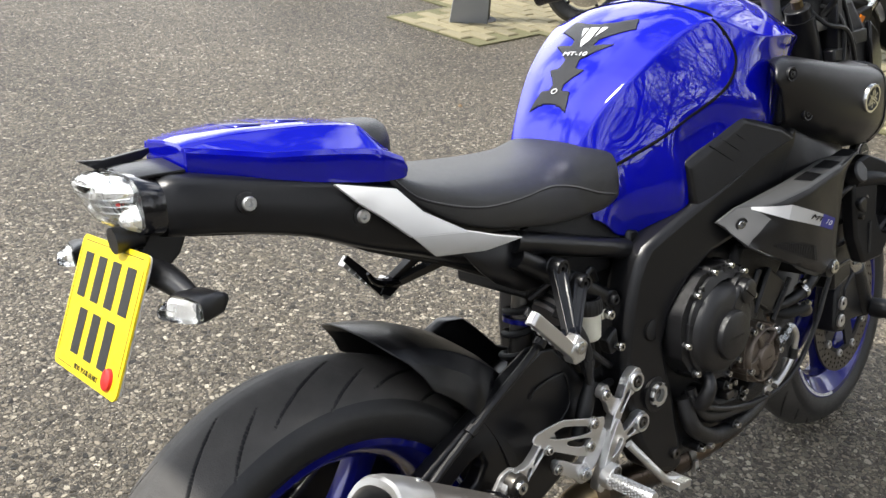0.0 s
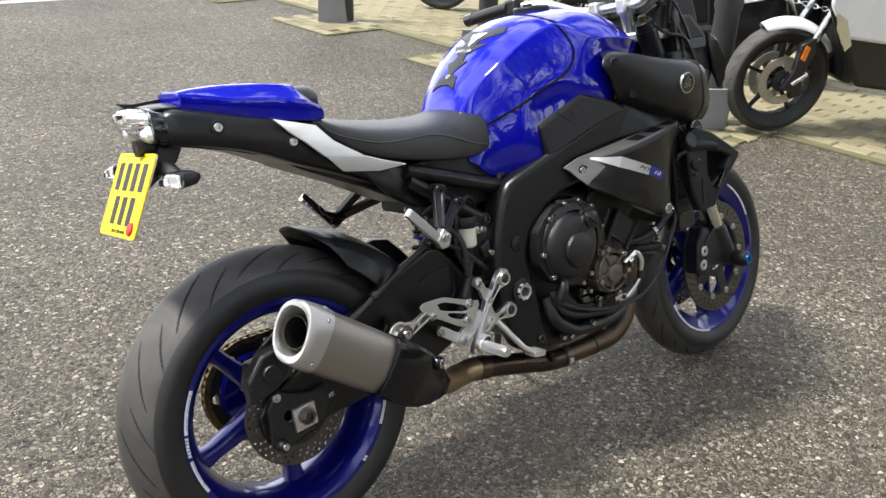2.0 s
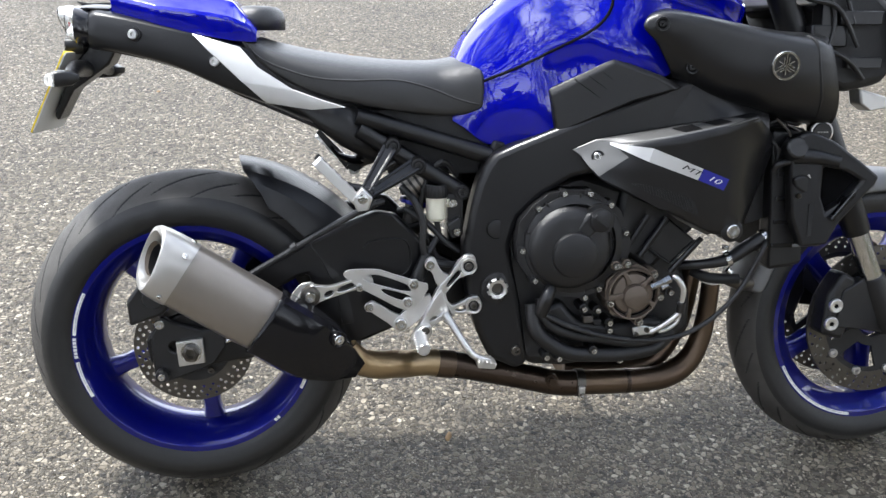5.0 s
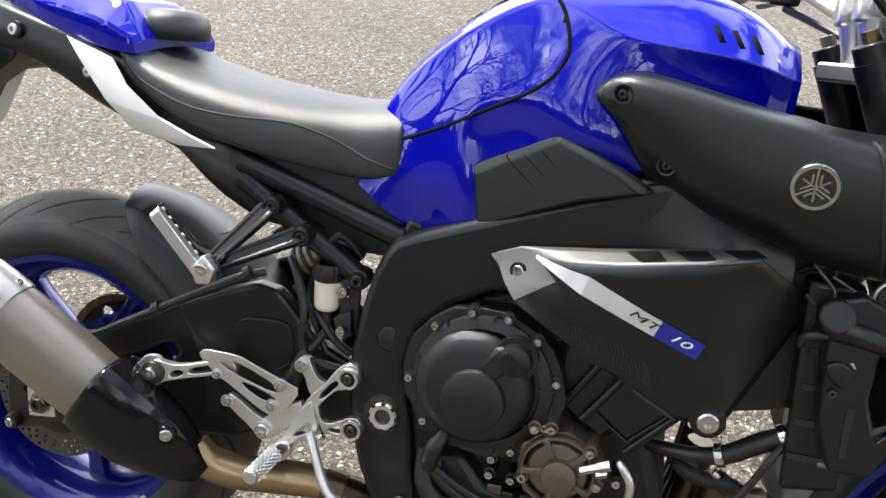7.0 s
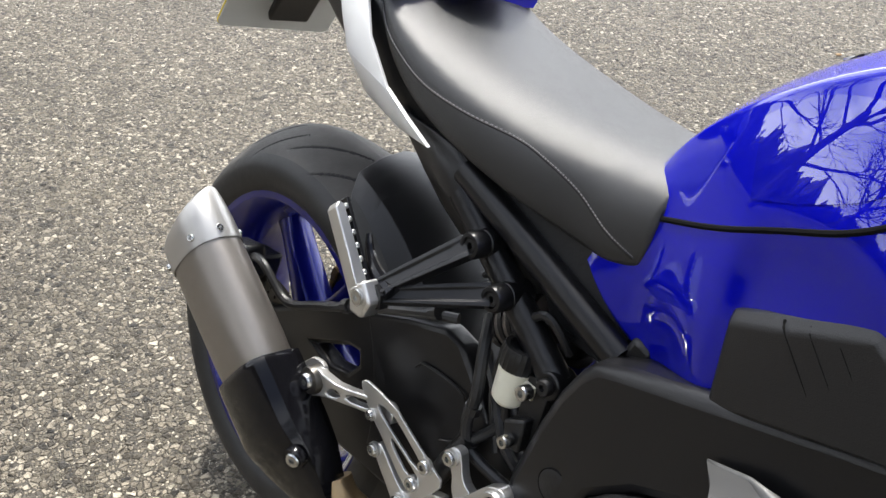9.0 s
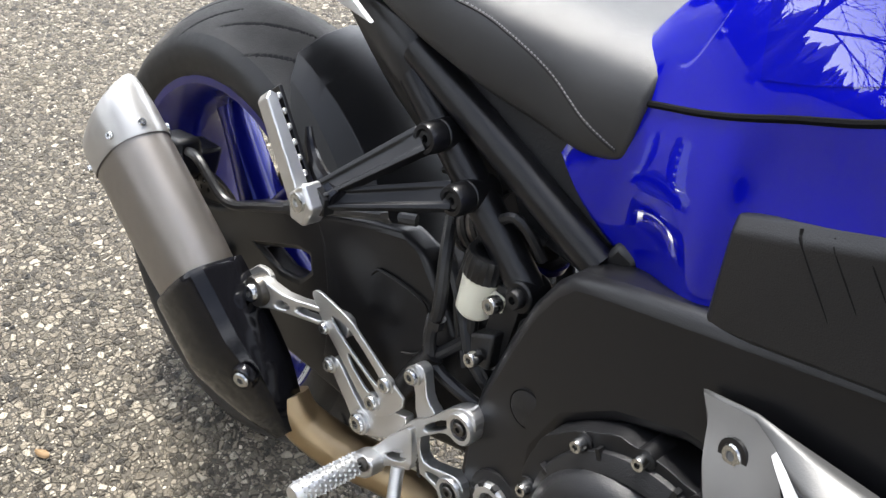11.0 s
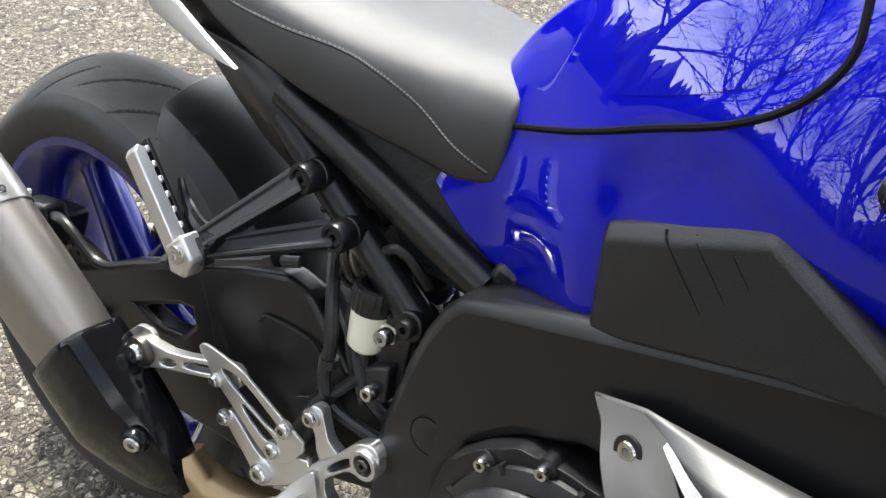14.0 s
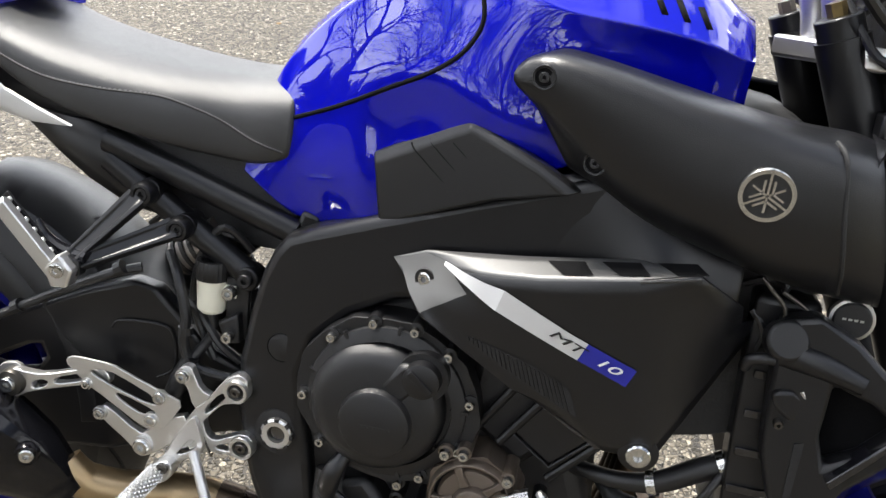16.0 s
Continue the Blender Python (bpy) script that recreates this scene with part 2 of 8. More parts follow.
    sr.inputs["From Min"].default_value, sr.inputs["From Max"].default_value, sr.inputs["To Max"].default_value = 0.58, 0.80, 0.55
    l.new(silt.outputs["Fac"], sr.inputs["Value"])
    l.new(blend(sr.outputs["Result"], toned, (0.12, 0.098, 0.062, 1)), p.inputs["Base Color"])
    p.inputs["Roughness"].default_value = 0.66
    h = math_node("MULTIPLY_ADD", h2, 0.4, math_node("MULTIPLY", grit.outputs["Fac"], 0.12))
    h = math_node("ADD", h1, h)
    b = n.new("ShaderNodeBump")
    b.inputs["Strength"].default_value, b.inputs["Distance"].default_value = 1.0, 0.009
    l.new(h, b.inputs["Height"])
    l.new(b.outputs["Normal"], p.inputs["Normal"])
    return m


ASPHALT = asphalt()


def paver_material():
    m = material("concrete_block", (0.245, 0.205, 0.125), 0.85, grain=0.7, grain_scale=160, var=0.2, var_scale=5,
                 second=(0.155, 0.15, 0.085))
    n, l = m.node_tree.nodes, m.node_tree.links
    info = n.new("ShaderNodeObjectInfo")
    hue = n.new("ShaderNodeHueSaturation")
    mr = n.new("ShaderNodeMapRange")
    mr.inputs["To Min"].default_value, mr.inputs["To Max"].default_value = 0.75, 1.2
    l.new(info.outputs["Random"], mr.inputs["Value"])
    l.new(mr.outputs["Result"], hue.inputs["Value"])
    p = n["Principled BSDF"]
    src = p.inputs["Base Color"].links[0].from_socket
    l.new(src, hue.inputs["Color"])
    l.new(hue.outputs["Color"], p.inputs["Base Color"])
    return m


PAVER = paver_material()


# ---- mesh helpers ----
def part(name, bm, mat, parent=None, label="", angle=32, bevel=0.0, sub=0, thick=0.0, seg=2):
    bmesh.ops.recalc_face_normals(bm, faces=bm.faces)
    bm.normal_update()
    if thick:
        # an open skin looks outwards: to its own side of the bike, or up
        mid = sum((v.co.y for v in bm.verts), 0.0) / len(bm.verts)
        way = Vector((0, math.copysign(1, mid), 0)) if abs(mid) > 0.03 else Vector((0, 0, 1))
        if sum(f.normal.dot(way) * f.calc_area() for f in bm.faces) < 0:
            bmesh.ops.reverse_faces(bm, faces=bm.faces)
    me = bpy.data.meshes.new(name)
    bm.to_mesh(me)
    bm.free()
    me.shade_smooth()
    me.set_sharp_from_angle(angle=radians(angle))
    for one in (mat if isinstance(mat, (list, tuple)) else [mat]):
        me.materials.append(one)
    ob = new(name, me)
    ob.parent = parent
    if thick:
        s = ob.modifiers.new("thickness", "SOLIDIFY")
        s.thickness, s.offset = thick, -1
    if sub:
        s = ob.modifiers.new("smooth", "SUBSURF")
        s.levels = s.render_levels = sub
    if bevel:
        b = ob.modifiers.new("edge", "BEVEL")
        b.width, b.segments, b.limit_method, b.angle_limit = bevel, seg, "ANGLE", radians(28)
    if label:
        tagged(ob, label)
    return ob


def flip(bm):
    """The same shape on the other side of the bike."""
    for v in bm.verts:
        v.co.y = -v.co.y
    bmesh.ops.reverse_faces(bm, faces=bm.faces)
    return bm


def moved(bm, m):
    bm.transform(m)
    return bm


def joined(*bms):
    out = bms[0]
    for b in bms[1:]:
        tmp = bpy.data.meshes.new("tmp")
        b.to_mesh(tmp)
        b.free()
        out.from_mesh(tmp)
        bpy.data.meshes.remove(tmp)
    return out


def slab(loops, y0, y1, warp=None, tilt=None):
    """A plate: outlines (the first the rim, the others holes) of x, z, from y0 to y1."""
    if not isinstance(loops[0][0], (list, tuple)):
        loops = [loops]
    bm = bmesh.new()
    for lp in loops:
        vs = [bm.verts.new((x, y0, z)) for x, z in lp]
        for i, v in enumerate(vs):
            bm.edges.new((v, vs[(i + 1) % len(vs)]))
    bmesh.ops.triangle_fill(bm, use_beauty=True, edges=bm.edges[:])
    out = bmesh.ops.extrude_face_region(bm, geom=bm.faces[:])
    for g in out["geom"]:
        if isinstance(g, bmesh.types.BMVert):
            g.co.y = y1
    if warp:
        for v in bm.verts:
            v.co.y += warp(v.co.x, v.co.z)
    return bm


def soft(loop, n=2, f=0.24):
    """The same outline with rounded corners."""
    for _ in range(n):
        out = []
        for (ax, az), (bx, bz) in zip(loop, loop[1:] + loop[:1]):
            out += [(ax + (bx - ax) * f, az + (bz - az) * f), (bx + (ax - bx) * f, bz + (az - bz) * f)]
        loop = out
    return loop


def curve(pts, n=8):
    """Points of a smooth line through pts."""
    P = [Vector(p) for p in pts]
    out = []
    for i in range(len(P) - 1):
        a, b, c, d = P[max(i - 1, 0)], P[i], P[i + 1], P[min(i + 2, len(P) - 1)]
        for k in range(n):
            t = k / n
            out.append(0.5 * ((2 * b) + (c - a) * t + (2 * a - 5 * b + 4 * c - d) * t * t + (3 * b - a - 3 * c + d) * t ** 3))
    return out + [P[-1]]


def tube(pts, r, n=12, steps=6, cap=True):
    """A round tube along a smooth line; r is one radius or one for each point."""
    line = curve(pts, steps) if steps > 1 else [Vector(p) for p in pts]
    rs = [r] * len(line) if isinstance(r, (int, float)) else [c.x for c in curve([(q, 0, 0) for q in r], steps)]
    bm = bmesh.new()
    side, rings = None, []
    for i, p in enumerate(line):
        d = (line[min(i + 1, len(line) - 1)] - line[max(i - 1, 0)]).normalized()
        side = d.orthogonal().normalized() if side is None else (side - d * side.dot(d)).normalized()
        up = d.cross(side)
        rings.append([bm.verts.new(p + rs[i] * (math.cos(a) * side + math.sin(a) * up))
                      for a in (2 * math.pi * k / n for k in range(n))])
    for a, b in zip(rings, rings[1:]):
        for k in range(n):
            bm.faces.new((a[k], a[(k + 1) % n], b[(k + 1) % n], b[k]))
    if cap:
        bm.faces.new(rings[0][::-1])
        bm.faces.new(rings[-1])
    return bm


def loft(rings, cap=True):
    bm = bmesh.new()
    vs = [[bm.verts.new(p) for p in r] for r in rings]
    n = len(vs[0])
    for a, b in zip(vs, vs[1:]):
        for k in range(n):
            bm.faces.new((a[k], a[(k + 1) % n], b[(k + 1) % n], b[k]))
    if cap:
        bm.faces.new(vs[0][::-1])
        bm.faces.new(vs[-1])
    return bm


def sheet(rows):
    """A skin through rows of points; thickness and rounding come as modifiers."""
    bm = bmesh.new()
    vs = [[bm.verts.new(p) for p in r] for r in rows]
    for a, b in zip(vs, vs[1:]):
        for k in range(len(a) - 1):
            bm.faces.new((a[k], a[k + 1], b[k + 1], b[k]))
    return bm


def lathe(prof, centre=(0, 0, 0), n=64, closed=True, m=None):
    """Turns r, y round the y axis through centre."""
    c = Vector(centre)
    bm = bmesh.new()
    rings = [[bm.verts.new(c + Vector((r * math.cos(2 * math.pi * k / n), y, r * math.sin(2 * math.pi * k / n))))
              for k in range(n)] for r, y in prof]
    pairs = list(zip(rings, rings[1:])) + ([(rings[-1], rings[0])] if closed else [])
    for a, b in pairs:
        for k in range(n):
            bm.faces.new((a[k], a[(k + 1) % n], b[(k + 1) % n], b[k]))
    if not closed:
        for r, y in ((rings[0], prof[0]), (rings[-1], prof[-1])):
            if y[0] > 1e-5:
                bm.faces.new(r)
    return moved(bm, m) if m else bm


def box(x0, x1, y0, y1, z0, z1):
    return slab([(x0, z0), (x1, z0), (x1, z1), (x0, z1)], y0, y1)


def arc(cx, cz, r, a0, a1, n=12):
    return [(cx + r * math.cos(radians(a0 + (a1 - a0) * k / n)), cz + r * math.sin(radians(a0 + (a1 - a0) * k / n)))
            for k in range(n + 1)]


def ring_hole(cx, cz, r, n=16):
    return [(cx + r * math.cos(2 * math.pi * k / n), cz + r * math.sin(2 * math.pi * k / n)) for k in range(n)]


BOLTS = {}


def bolt(p, r, parent, mat=None, turn=None, name="bolt", h=0.006):
    """A socket-head bolt whose head looks to the right of the bike."""
    mat = mat or CHROME
    key = (r, mat.name, h)
    if key not in BOLTS:
        bm = lathe([(0.0001, 0.005), (r * 0.94, 0.005), (r, 0.002), (r, -h * 0.7), (r * 0.86, -h), (r * 0.42, -h),
                    (r * 0.38, -h * 0.1), (0.0001, -h * 0.1)], n=12, closed=False)
        bmesh.ops.recalc_face_normals(bm, faces=bm.faces)
        me = bpy.data.meshes.new("bolt")
        bm.to_mesh(me)
        bm.free()
        me.shade_smooth()
        me.set_sharp_from_angle(angle=radians(35))
        me.materials.append(mat)
        BOLTS[key] = me
    ob = new(name, BOLTS[key])
    ob.parent = parent
    ob.matrix_basis = Matrix.Translation(p) @ (turn or Matrix())
    return ob


def along(a, b):
    """A pose at a whose y axis looks to b."""
    a, b = Vector(a), Vector(b)
    return Matrix.Translation(a) @ (b - a).to_track_quat("Y", "Z").to_matrix().to_4x4()


def lettering(word, size, m, mat, parent, name="lettering", depth=0.0004, sx=1.0, slant=0.0, bold=0.0):
    cu = bpy.data.curves.new(name, "FONT")
    cu.body, cu.size, cu.extrude, cu.align_x, cu.align_y = word, size, depth, "CENTER", "CENTER"
    cu.shear, cu.offset = slant, bold
    tmp = bpy.data.objects.new("tmp", cu)
    scene.collection.objects.link(tmp)
    dg = bpy.context.evaluated_depsgraph_get()
    me = bpy.data.meshes.new_from_object(tmp.evaluated_get(dg))
    bpy.data.objects.remove(tmp)
    me.name = name
    me.transform(m @ Matrix.Diagonal((sx, 1, 1, 1)))
    me.materials.clear()
    me.materials.append(mat)
    ob = new(name, me)
    ob.parent = parent
    return ob


# ---- ground ----
def ground_sheet():
    bm = bmesh.new()
    R, n = 160.0, 48
    rs = [0.0, 1.5, 3, 6, 12, 30, R]
    c = bm.verts.new((0.5, 0, 0))
    prev = None
    for r in rs[1:]:
        ring = [bm.verts.new((0.5 + r * math.cos(2 * math.pi * k / n), r * math.sin(2 * math.pi * k / n), 0)) for k in range(n)]
        for k in range(n):
            if prev is None:
                bm.faces.new((c, ring[k], ring[(k + 1) % n]))
            else:
                bm.faces.new((prev[k], ring[k], ring[(k + 1) % n], prev[(k + 1) % n]))
        prev = ring
    return bm


ground = tagged(part("ground", ground_sheet(), ASPHALT), "worn grey-brown asphalt with exposed stone chips", "ground", kind="structure")

# ---- the motorcycle: x ahead, y to its left, z up, leaning on its side stand ----
bike = tagged(new("motorcycle"), "blue and black naked sports motorcycle leaning on its side stand", "motorcycle")
bike.matrix_world = pose(0, 0, 0.002, -14.1, 0, 0)
RA = Vector((0, 0, 0.318))
FA = Vector((1.4, 0, 0.297))
RAKE = Vector((-0.407, 0, 0.914))
HEAD = Vector((1.072, 0, 0.95))
STEER = Matrix.Translation(HEAD) @ Matrix.Rotation(radians(4.4), 4, RAKE) @ Matrix.Translation(-HEAD)
NONE = Matrix()


def tyre_mesh(name, c, prof, n, slits, m, parent):
    """A tyre with sunken slits in its tread. prof: half section, from bead to crown, of r, y."""
    pts = [Vector((r, y, 0)) for r, y in prof]
    fine = curve(pts, 5)
    half = [(p.x, p.y) for p in fine]
    full = [(r, -y) for r, y in half] + [(r, y) for r, y in half[-2::-1]]
    inner = [(half[0][0] - 0.012, half[0][1] - 0.01), (half[0][0] - 0.012, -half[0][1] + 0.01)]
    R0 = prof[-1][0]
    P = np.array(full)
    # denser across the crown
    keep = [P[0]]
    for a, b in zip(P, P[1:]):
        k = max(1, int(np.hypot(*(b - a)) / 0.0015)) if max(a[0], b[0]) > R0 - 0.045 else 1
        keep += [a + (b - a) * (i + 1) / k for i in range(k)]
    P = np.array(keep + [np.array(q) for q in inner])
    th = np.linspace(0, 2 * np.pi, n, endpoint=False)
    T, Rr = np.meshgrid(th, P[:, 0], indexing="ij")
    Y = np.broadcast_to(P[:, 1], T.shape)
    U = np.abs(Y)
    depth = np.zeros_like(T)
    for count, phase, slope, u0, u1, w in slits:
        ph = np.mod((T - slope * U - phase - np.where(Y > 0, np.pi / count, 0)) * count / (2 * np.pi), 1) - 0.5
        d = np.abs(ph) * 2 * np.pi * R0 / count
        along_u = np.clip((U - u0) / (u1 - u0), 0, 1)
        ww = w * np.sqrt(np.clip(4 * along_u * (1 - along_u), 0, 1))
        depth = np.maximum(depth, np.where((U > u0) & (U < u1), 0.005 * np.clip((ww - d) / 0.0016, 0, 1), 0))
    rr = Rr - depth
    V = np.stack([c.x + rr * np.cos(T), np.full_like(T, c.y) + Y, c.z + rr * np.sin(T)], -1)
    k = len(P)
    idx = np.arange(n * k).reshape(n, k)
    nx = np.roll(idx, -1, 0)
    nk = np.roll(idx, -1, 1)
    q = np.stack([idx, nk, np.roll(nx, -1, 1), nx], -1).reshape(-1, 4)
    me = bpy.data.meshes.new(name)
    me.from_pydata(V.reshape(-1, 3).tolist(), [], q.tolist())
    tread = (U < prof[5][1] + 0.002) & (Rr > R0 - 0.042)
    mi = np.where(depth > 0.0025, 2, np.where(tread, 0, 1)).reshape(-1)
    me.polygons.foreach_set("material_index", mi.astype(np.int32))
    me.transform(m)
    me.shade_smooth()
    me.set_sharp_from_angle(angle=radians(50))
    for mat in (RUBBER, SIDEWALL, DARK):
        me.materials.append(mat)
    ob = new(name, me)
    ob.parent = parent
    return ob


def disc_mesh(c, y, r0, r1, holes, t=0.005):
    loops = [ring_hole(c.x, c.z, r1, 72), ring_hole(c.x, c.z, r0, 48)]
    for rr, cnt, ph in holes:
        for k in range(cnt):
            a = 2 * math.pi * (k + ph) / cnt
            loops.append(ring_hole(c.x + rr * math.cos(a), c.z + rr * math.sin(a), 0.0035, 6))
    return slab(loops, y - t / 2, y + t / 2)


def spoke(c, ang, r0, r1, w0, w1, h0, h1):
    d = Vector((math.cos(ang), 0, math.sin(ang)))
    s = Vector((-math.sin(ang), 0, math.cos(ang)))
    rings = []
    for k in range(6):
        t = k / 5
        r = r0 + (r1 - r0) * t
        w = w0 + (w1 - w0) * (1 - (1 - t) ** 1.6)
        if k == 5:
            w *= 1.35
        h = h0 + (h1 - h0) * t
        rings.append([c + d * r + s * (w * math.copysign(abs(math.cos(a)) ** 0.6, math.cos(a))) + Vector((0, h * math.copysign(abs(math.sin(a)) ** 0.6, math.sin(a)), 0))
                      for a in (2 * math.pi * i / 14 for i in range(14))])
    return loft(rings)


def rim_tape(c, y, r0, r1, a0, a1):
    return slab(arc(c.x, c.z, r1, a0, a1, 14) + arc(c.x, c.z, r0, a1, a0, 14), y - 0.001, y + 0.001)


def wheel(c, hw, first, m, tapes, marks):
    f = hw - 0.004
    rim = lathe([(0.229, -hw), (0.2295, -f), (0.214, -f + 0.006), (0.197, -hw * 0.62), (0.190, -0.02), (0.190, 0.02), (0.197, hw * 0.62),
                 (0.214, f - 0.006), (0.2295, f), (0.229, hw), (0.2165, hw), (0.2105, hw - 0.006), (0.196, hw * 0.7), (0.183, 0.022),
                 (0.183, -0.022), (0.196, -hw * 0.7), (0.2105, -hw + 0.006), (0.2165, -hw)], c, 96, m=m)
    w = part("wheel", rim, RIM_BLUE, bike, "blue painted cast alloy wheel", bevel=0.001)
    for k in range(5):
        part("spoke", moved(spoke(c, radians(first + 72 * k), 0.04, 0.187, 0.026, 0.016, 0.030, 0.022), m), RIM_BLUE, w)
    part("hub", lathe([(0.0001, -0.06), (0.034, -0.06), (0.046, -0.045), (0.05, -0.02), (0.05, 0.02), (0.046, 0.045), (0.034, 0.06), (0.0001, 0.06)],
                      c, 32, closed=False, m=m), RIM_BLUE, w)
    for a0, a1 in tapes:
        part("rim_tape", moved(rim_tape(c, -hw - 0.0005, 0.2175, 0.2235, a0, a1), m), WHITE, w, "white reflective rim tape")
        for k in range(int((a1 - a0) / 4)):
            part("tape_line", moved(rim_tape(c, -hw - 0.0008, 0.2192, 0.2198, a0 + 4 * k + 0.4, a0 + 4 * k + 3.6), m), BLACK_INK, w)
    for a in marks:
        part("rim_mark", moved(rim_tape(c, -hw - 0.0005, 0.2175, 0.2235, a, a + 1.3), m), WHITE, w)
    return w


REAR_SECTION = [(0.222, 0.078), (0.233, 0.087), (0.247, 0.0915), (0.259, 0.0920), (0.269, 0.0890), (0.281, 0.0795),
                (0.293, 0.065), (0.3035, 0.048), (0.3120, 0.0305), (0.3180, 0.014), (0.320, 0.0)]
FRONT_SECTION = [(0.222, 0.048), (0.232, 0.054), (0.243, 0.0585), (0.253, 0.060), (0.262, 0.0590), (0.272, 0.0535),
                 (0.281, 0.044), (0.289, 0.032), (0.2945, 0.020), (0.298, 0.009), (0.2995, 0.0)]

rear_wheel = wheel(RA, 0.082, 59, NONE, [(152, 174), (188, 207), (332, 352), (6, 26)], [175.5, 177.3, 179.1, 180.9, 182.7, 184.5, 310, 311.8])
tyre_mesh("tyre", RA, REAR_SECTION, 960, [(12, 0.0, 7.0, 0.012, 0.072, 0.0034), (12, 0.26, 6.0, 0.036, 0.084, 0.0030)], NONE, rear_wheel)
front_wheel = wheel(FA, 0.051, 62, STEER, [(22, 60), (206, 262)], [])
tyre_mesh("tyre", FA, FRONT_SECTION, 720, [(12, 0.1, -9.0, 0.006, 0.046, 0.0030), (12, 0.36, -8.0, 0.022, 0.052, 0.0026)], STEER, front_wheel)

# brakes, rear
rear_disc = part("brake_disc", disc_mesh(RA, -0.098, 0.066, 0.110, [(0.103, 36, 0), (0.094, 36, 0.5), (0.085, 30, 0.2)]), STEEL, rear_wheel, "drilled steel brake disc")
part("disc_carrier", lathe([(0.045, -0.101), (0.07, -0.101), (0.07, -0.095), (0.045, -0.095)], RA, 40), DARK, rear_wheel)
for k in range(6):
    a = 2 * math.pi * k / 6
    bolt((0.058 * math.cos(a), -0.101, 0.318 + 0.058 * math.sin(a)), 0.0065, rear_wheel, STEEL)
part("caliper_bracket", slab([[(-0.072, 0.350), (-0.052, 0.386), (-0.03, 0.372), (0.02, 0.356), (0.06, 0.362), (0.062, 0.322), (0.04, 0.290), (0.01, 0.276),
                              (-0.045, 0.258), (-0.070, 0.266), (-0.072, 0.30)], ring_hole(-0.03, 0.325, 0.010)], -0.128, -0.112), CAST, bike, bevel=0.004)
caliper = part("brake_caliper", joined(slab([(-0.105, 0.372), (-0.045, 0.392), (-0.01, 0.432), (-0.025, 0.475), (-0.075, 0.462), (-0.108, 0.42)], -0.142, -0.108),
                                       slab([(-0.10, 0.385), (-0.04, 0.40), (-0.03, 0.45), (-0.085, 0.44)], -0.108, -0.070)), CAST, bike, "black rear brake caliper", bevel=0.006)
part("piston_cap", lathe([(0.0001, -0.150), (0.017, -0.150), (0.019, -0.147), (0.019, -0.138), (0.0001, -0.138)], (-0.06, 0, 0.425), 24, False), CAST, caliper)
bolt((-0.054, -0.132, 0.372), 0.0095, caliper)
bolt((-0.02, -0.145, 0.455), 0.007, caliper)
bolt((-0.055, -0.130, 0.274), 0.013, caliper, CAST, h=0.014)
bolt((-0.055, -0.142, 0.274), 0.0075, caliper, CHROME)
part("axle_block", slab([[(-0.024, 0.290), (0.024, 0.296), (0.021, 0.343), (-0.027, 0.337)], ring_hole(0, 0.316, 0.012)], -0.138, -0.128), ALU, bike, "square machined axle block", bevel=0.0012)
axle_nut = part("axle_nut", lathe([(0.0001, -0.146), (0.008, -0.146), (0.008, -0.153), (0.0115, -0.153), (0.0125, -0.151), (0.0165, -0.149), (0.0165, -0.138), (0.0001, -0.138)], RA, 6, False), STEEL, bike)
part("washer", lathe([(0.008, -0.1405), (0.019, -0.1405), (0.019, -0.137), (0.008, -0.137)], RA, 32), CHROME, axle_nut)
part("axle", lathe([(0.0001, -0.147), (0.010, -0.147), (0.010, 0.14), (0.0001, 0.14)], RA, 16, False), STEEL, bike)
part("adjuster_bolt", tube([(0.02, -0.12, 0.320), (0.075, -0.12, 0.335)], 0.005, 8, 1), CHROME, bike)


# chain and sprocket on the far side
def chain_bm():
    c0, r0, c1, r1 = Vector((0, 0.098, 0.318)), 0.108, Vector((0.60, 0.098, 0.405)), 0.042
    d = (c1 - c0).normalized()
    up = Vector((-d.z, 0, d.x))
    base = math.atan2(d.z, d.x)
    pts = [c0 + up * r0 + (c1 - c0 + up * (r1 - r0)) * k / 38 for k in range(38)]
    pts += [c1 + Vector((math.cos(base + math.pi / 2 - math.pi * k / 8) * r1, 0, math.sin(base + math.pi / 2 - math.pi * k / 8) * r1)) for k in range(8)]
    pts += [c1 - up * r1 + (c0 - c1 - up * (r0 - r1)) * k / 38 for k in range(38)]
    pts += [c0 + Vector((math.cos(base - math.pi / 2 - math.pi * k / 21) * r0, 0, math.sin(base - math.pi / 2 - math.pi * k / 21) * r0)) for k in range(21)]
    out = bmesh.new()
    for k, p in enumerate(pts):
        q = pts[(k + 1) % len(pts)]
        mid, dd = (p + q) / 2, (q - p)
        a = math.atan2(dd.z, dd.x)
        ly = 0.009 if k % 2 else 0.0065
        for s in (-1, 1):
            r = bmesh.ops.create_cube(out, size=1.0, matrix=Matrix.Translation(mid + Vector((0, s * ly, 0))) @ Matrix.Rotation(-a, 4, "Y") @ Matrix.Diagonal((0.021, 0.002, 0.013, 1)))
        bmesh.ops.create_cone(out, segments=8, radius1=0.0055, radius2=0.0055, depth=0.018, cap_ends=True,
                              matrix=Matrix.Translation(p) @ Matrix.Rotation(math.pi / 2, 4, "X"))
    return out


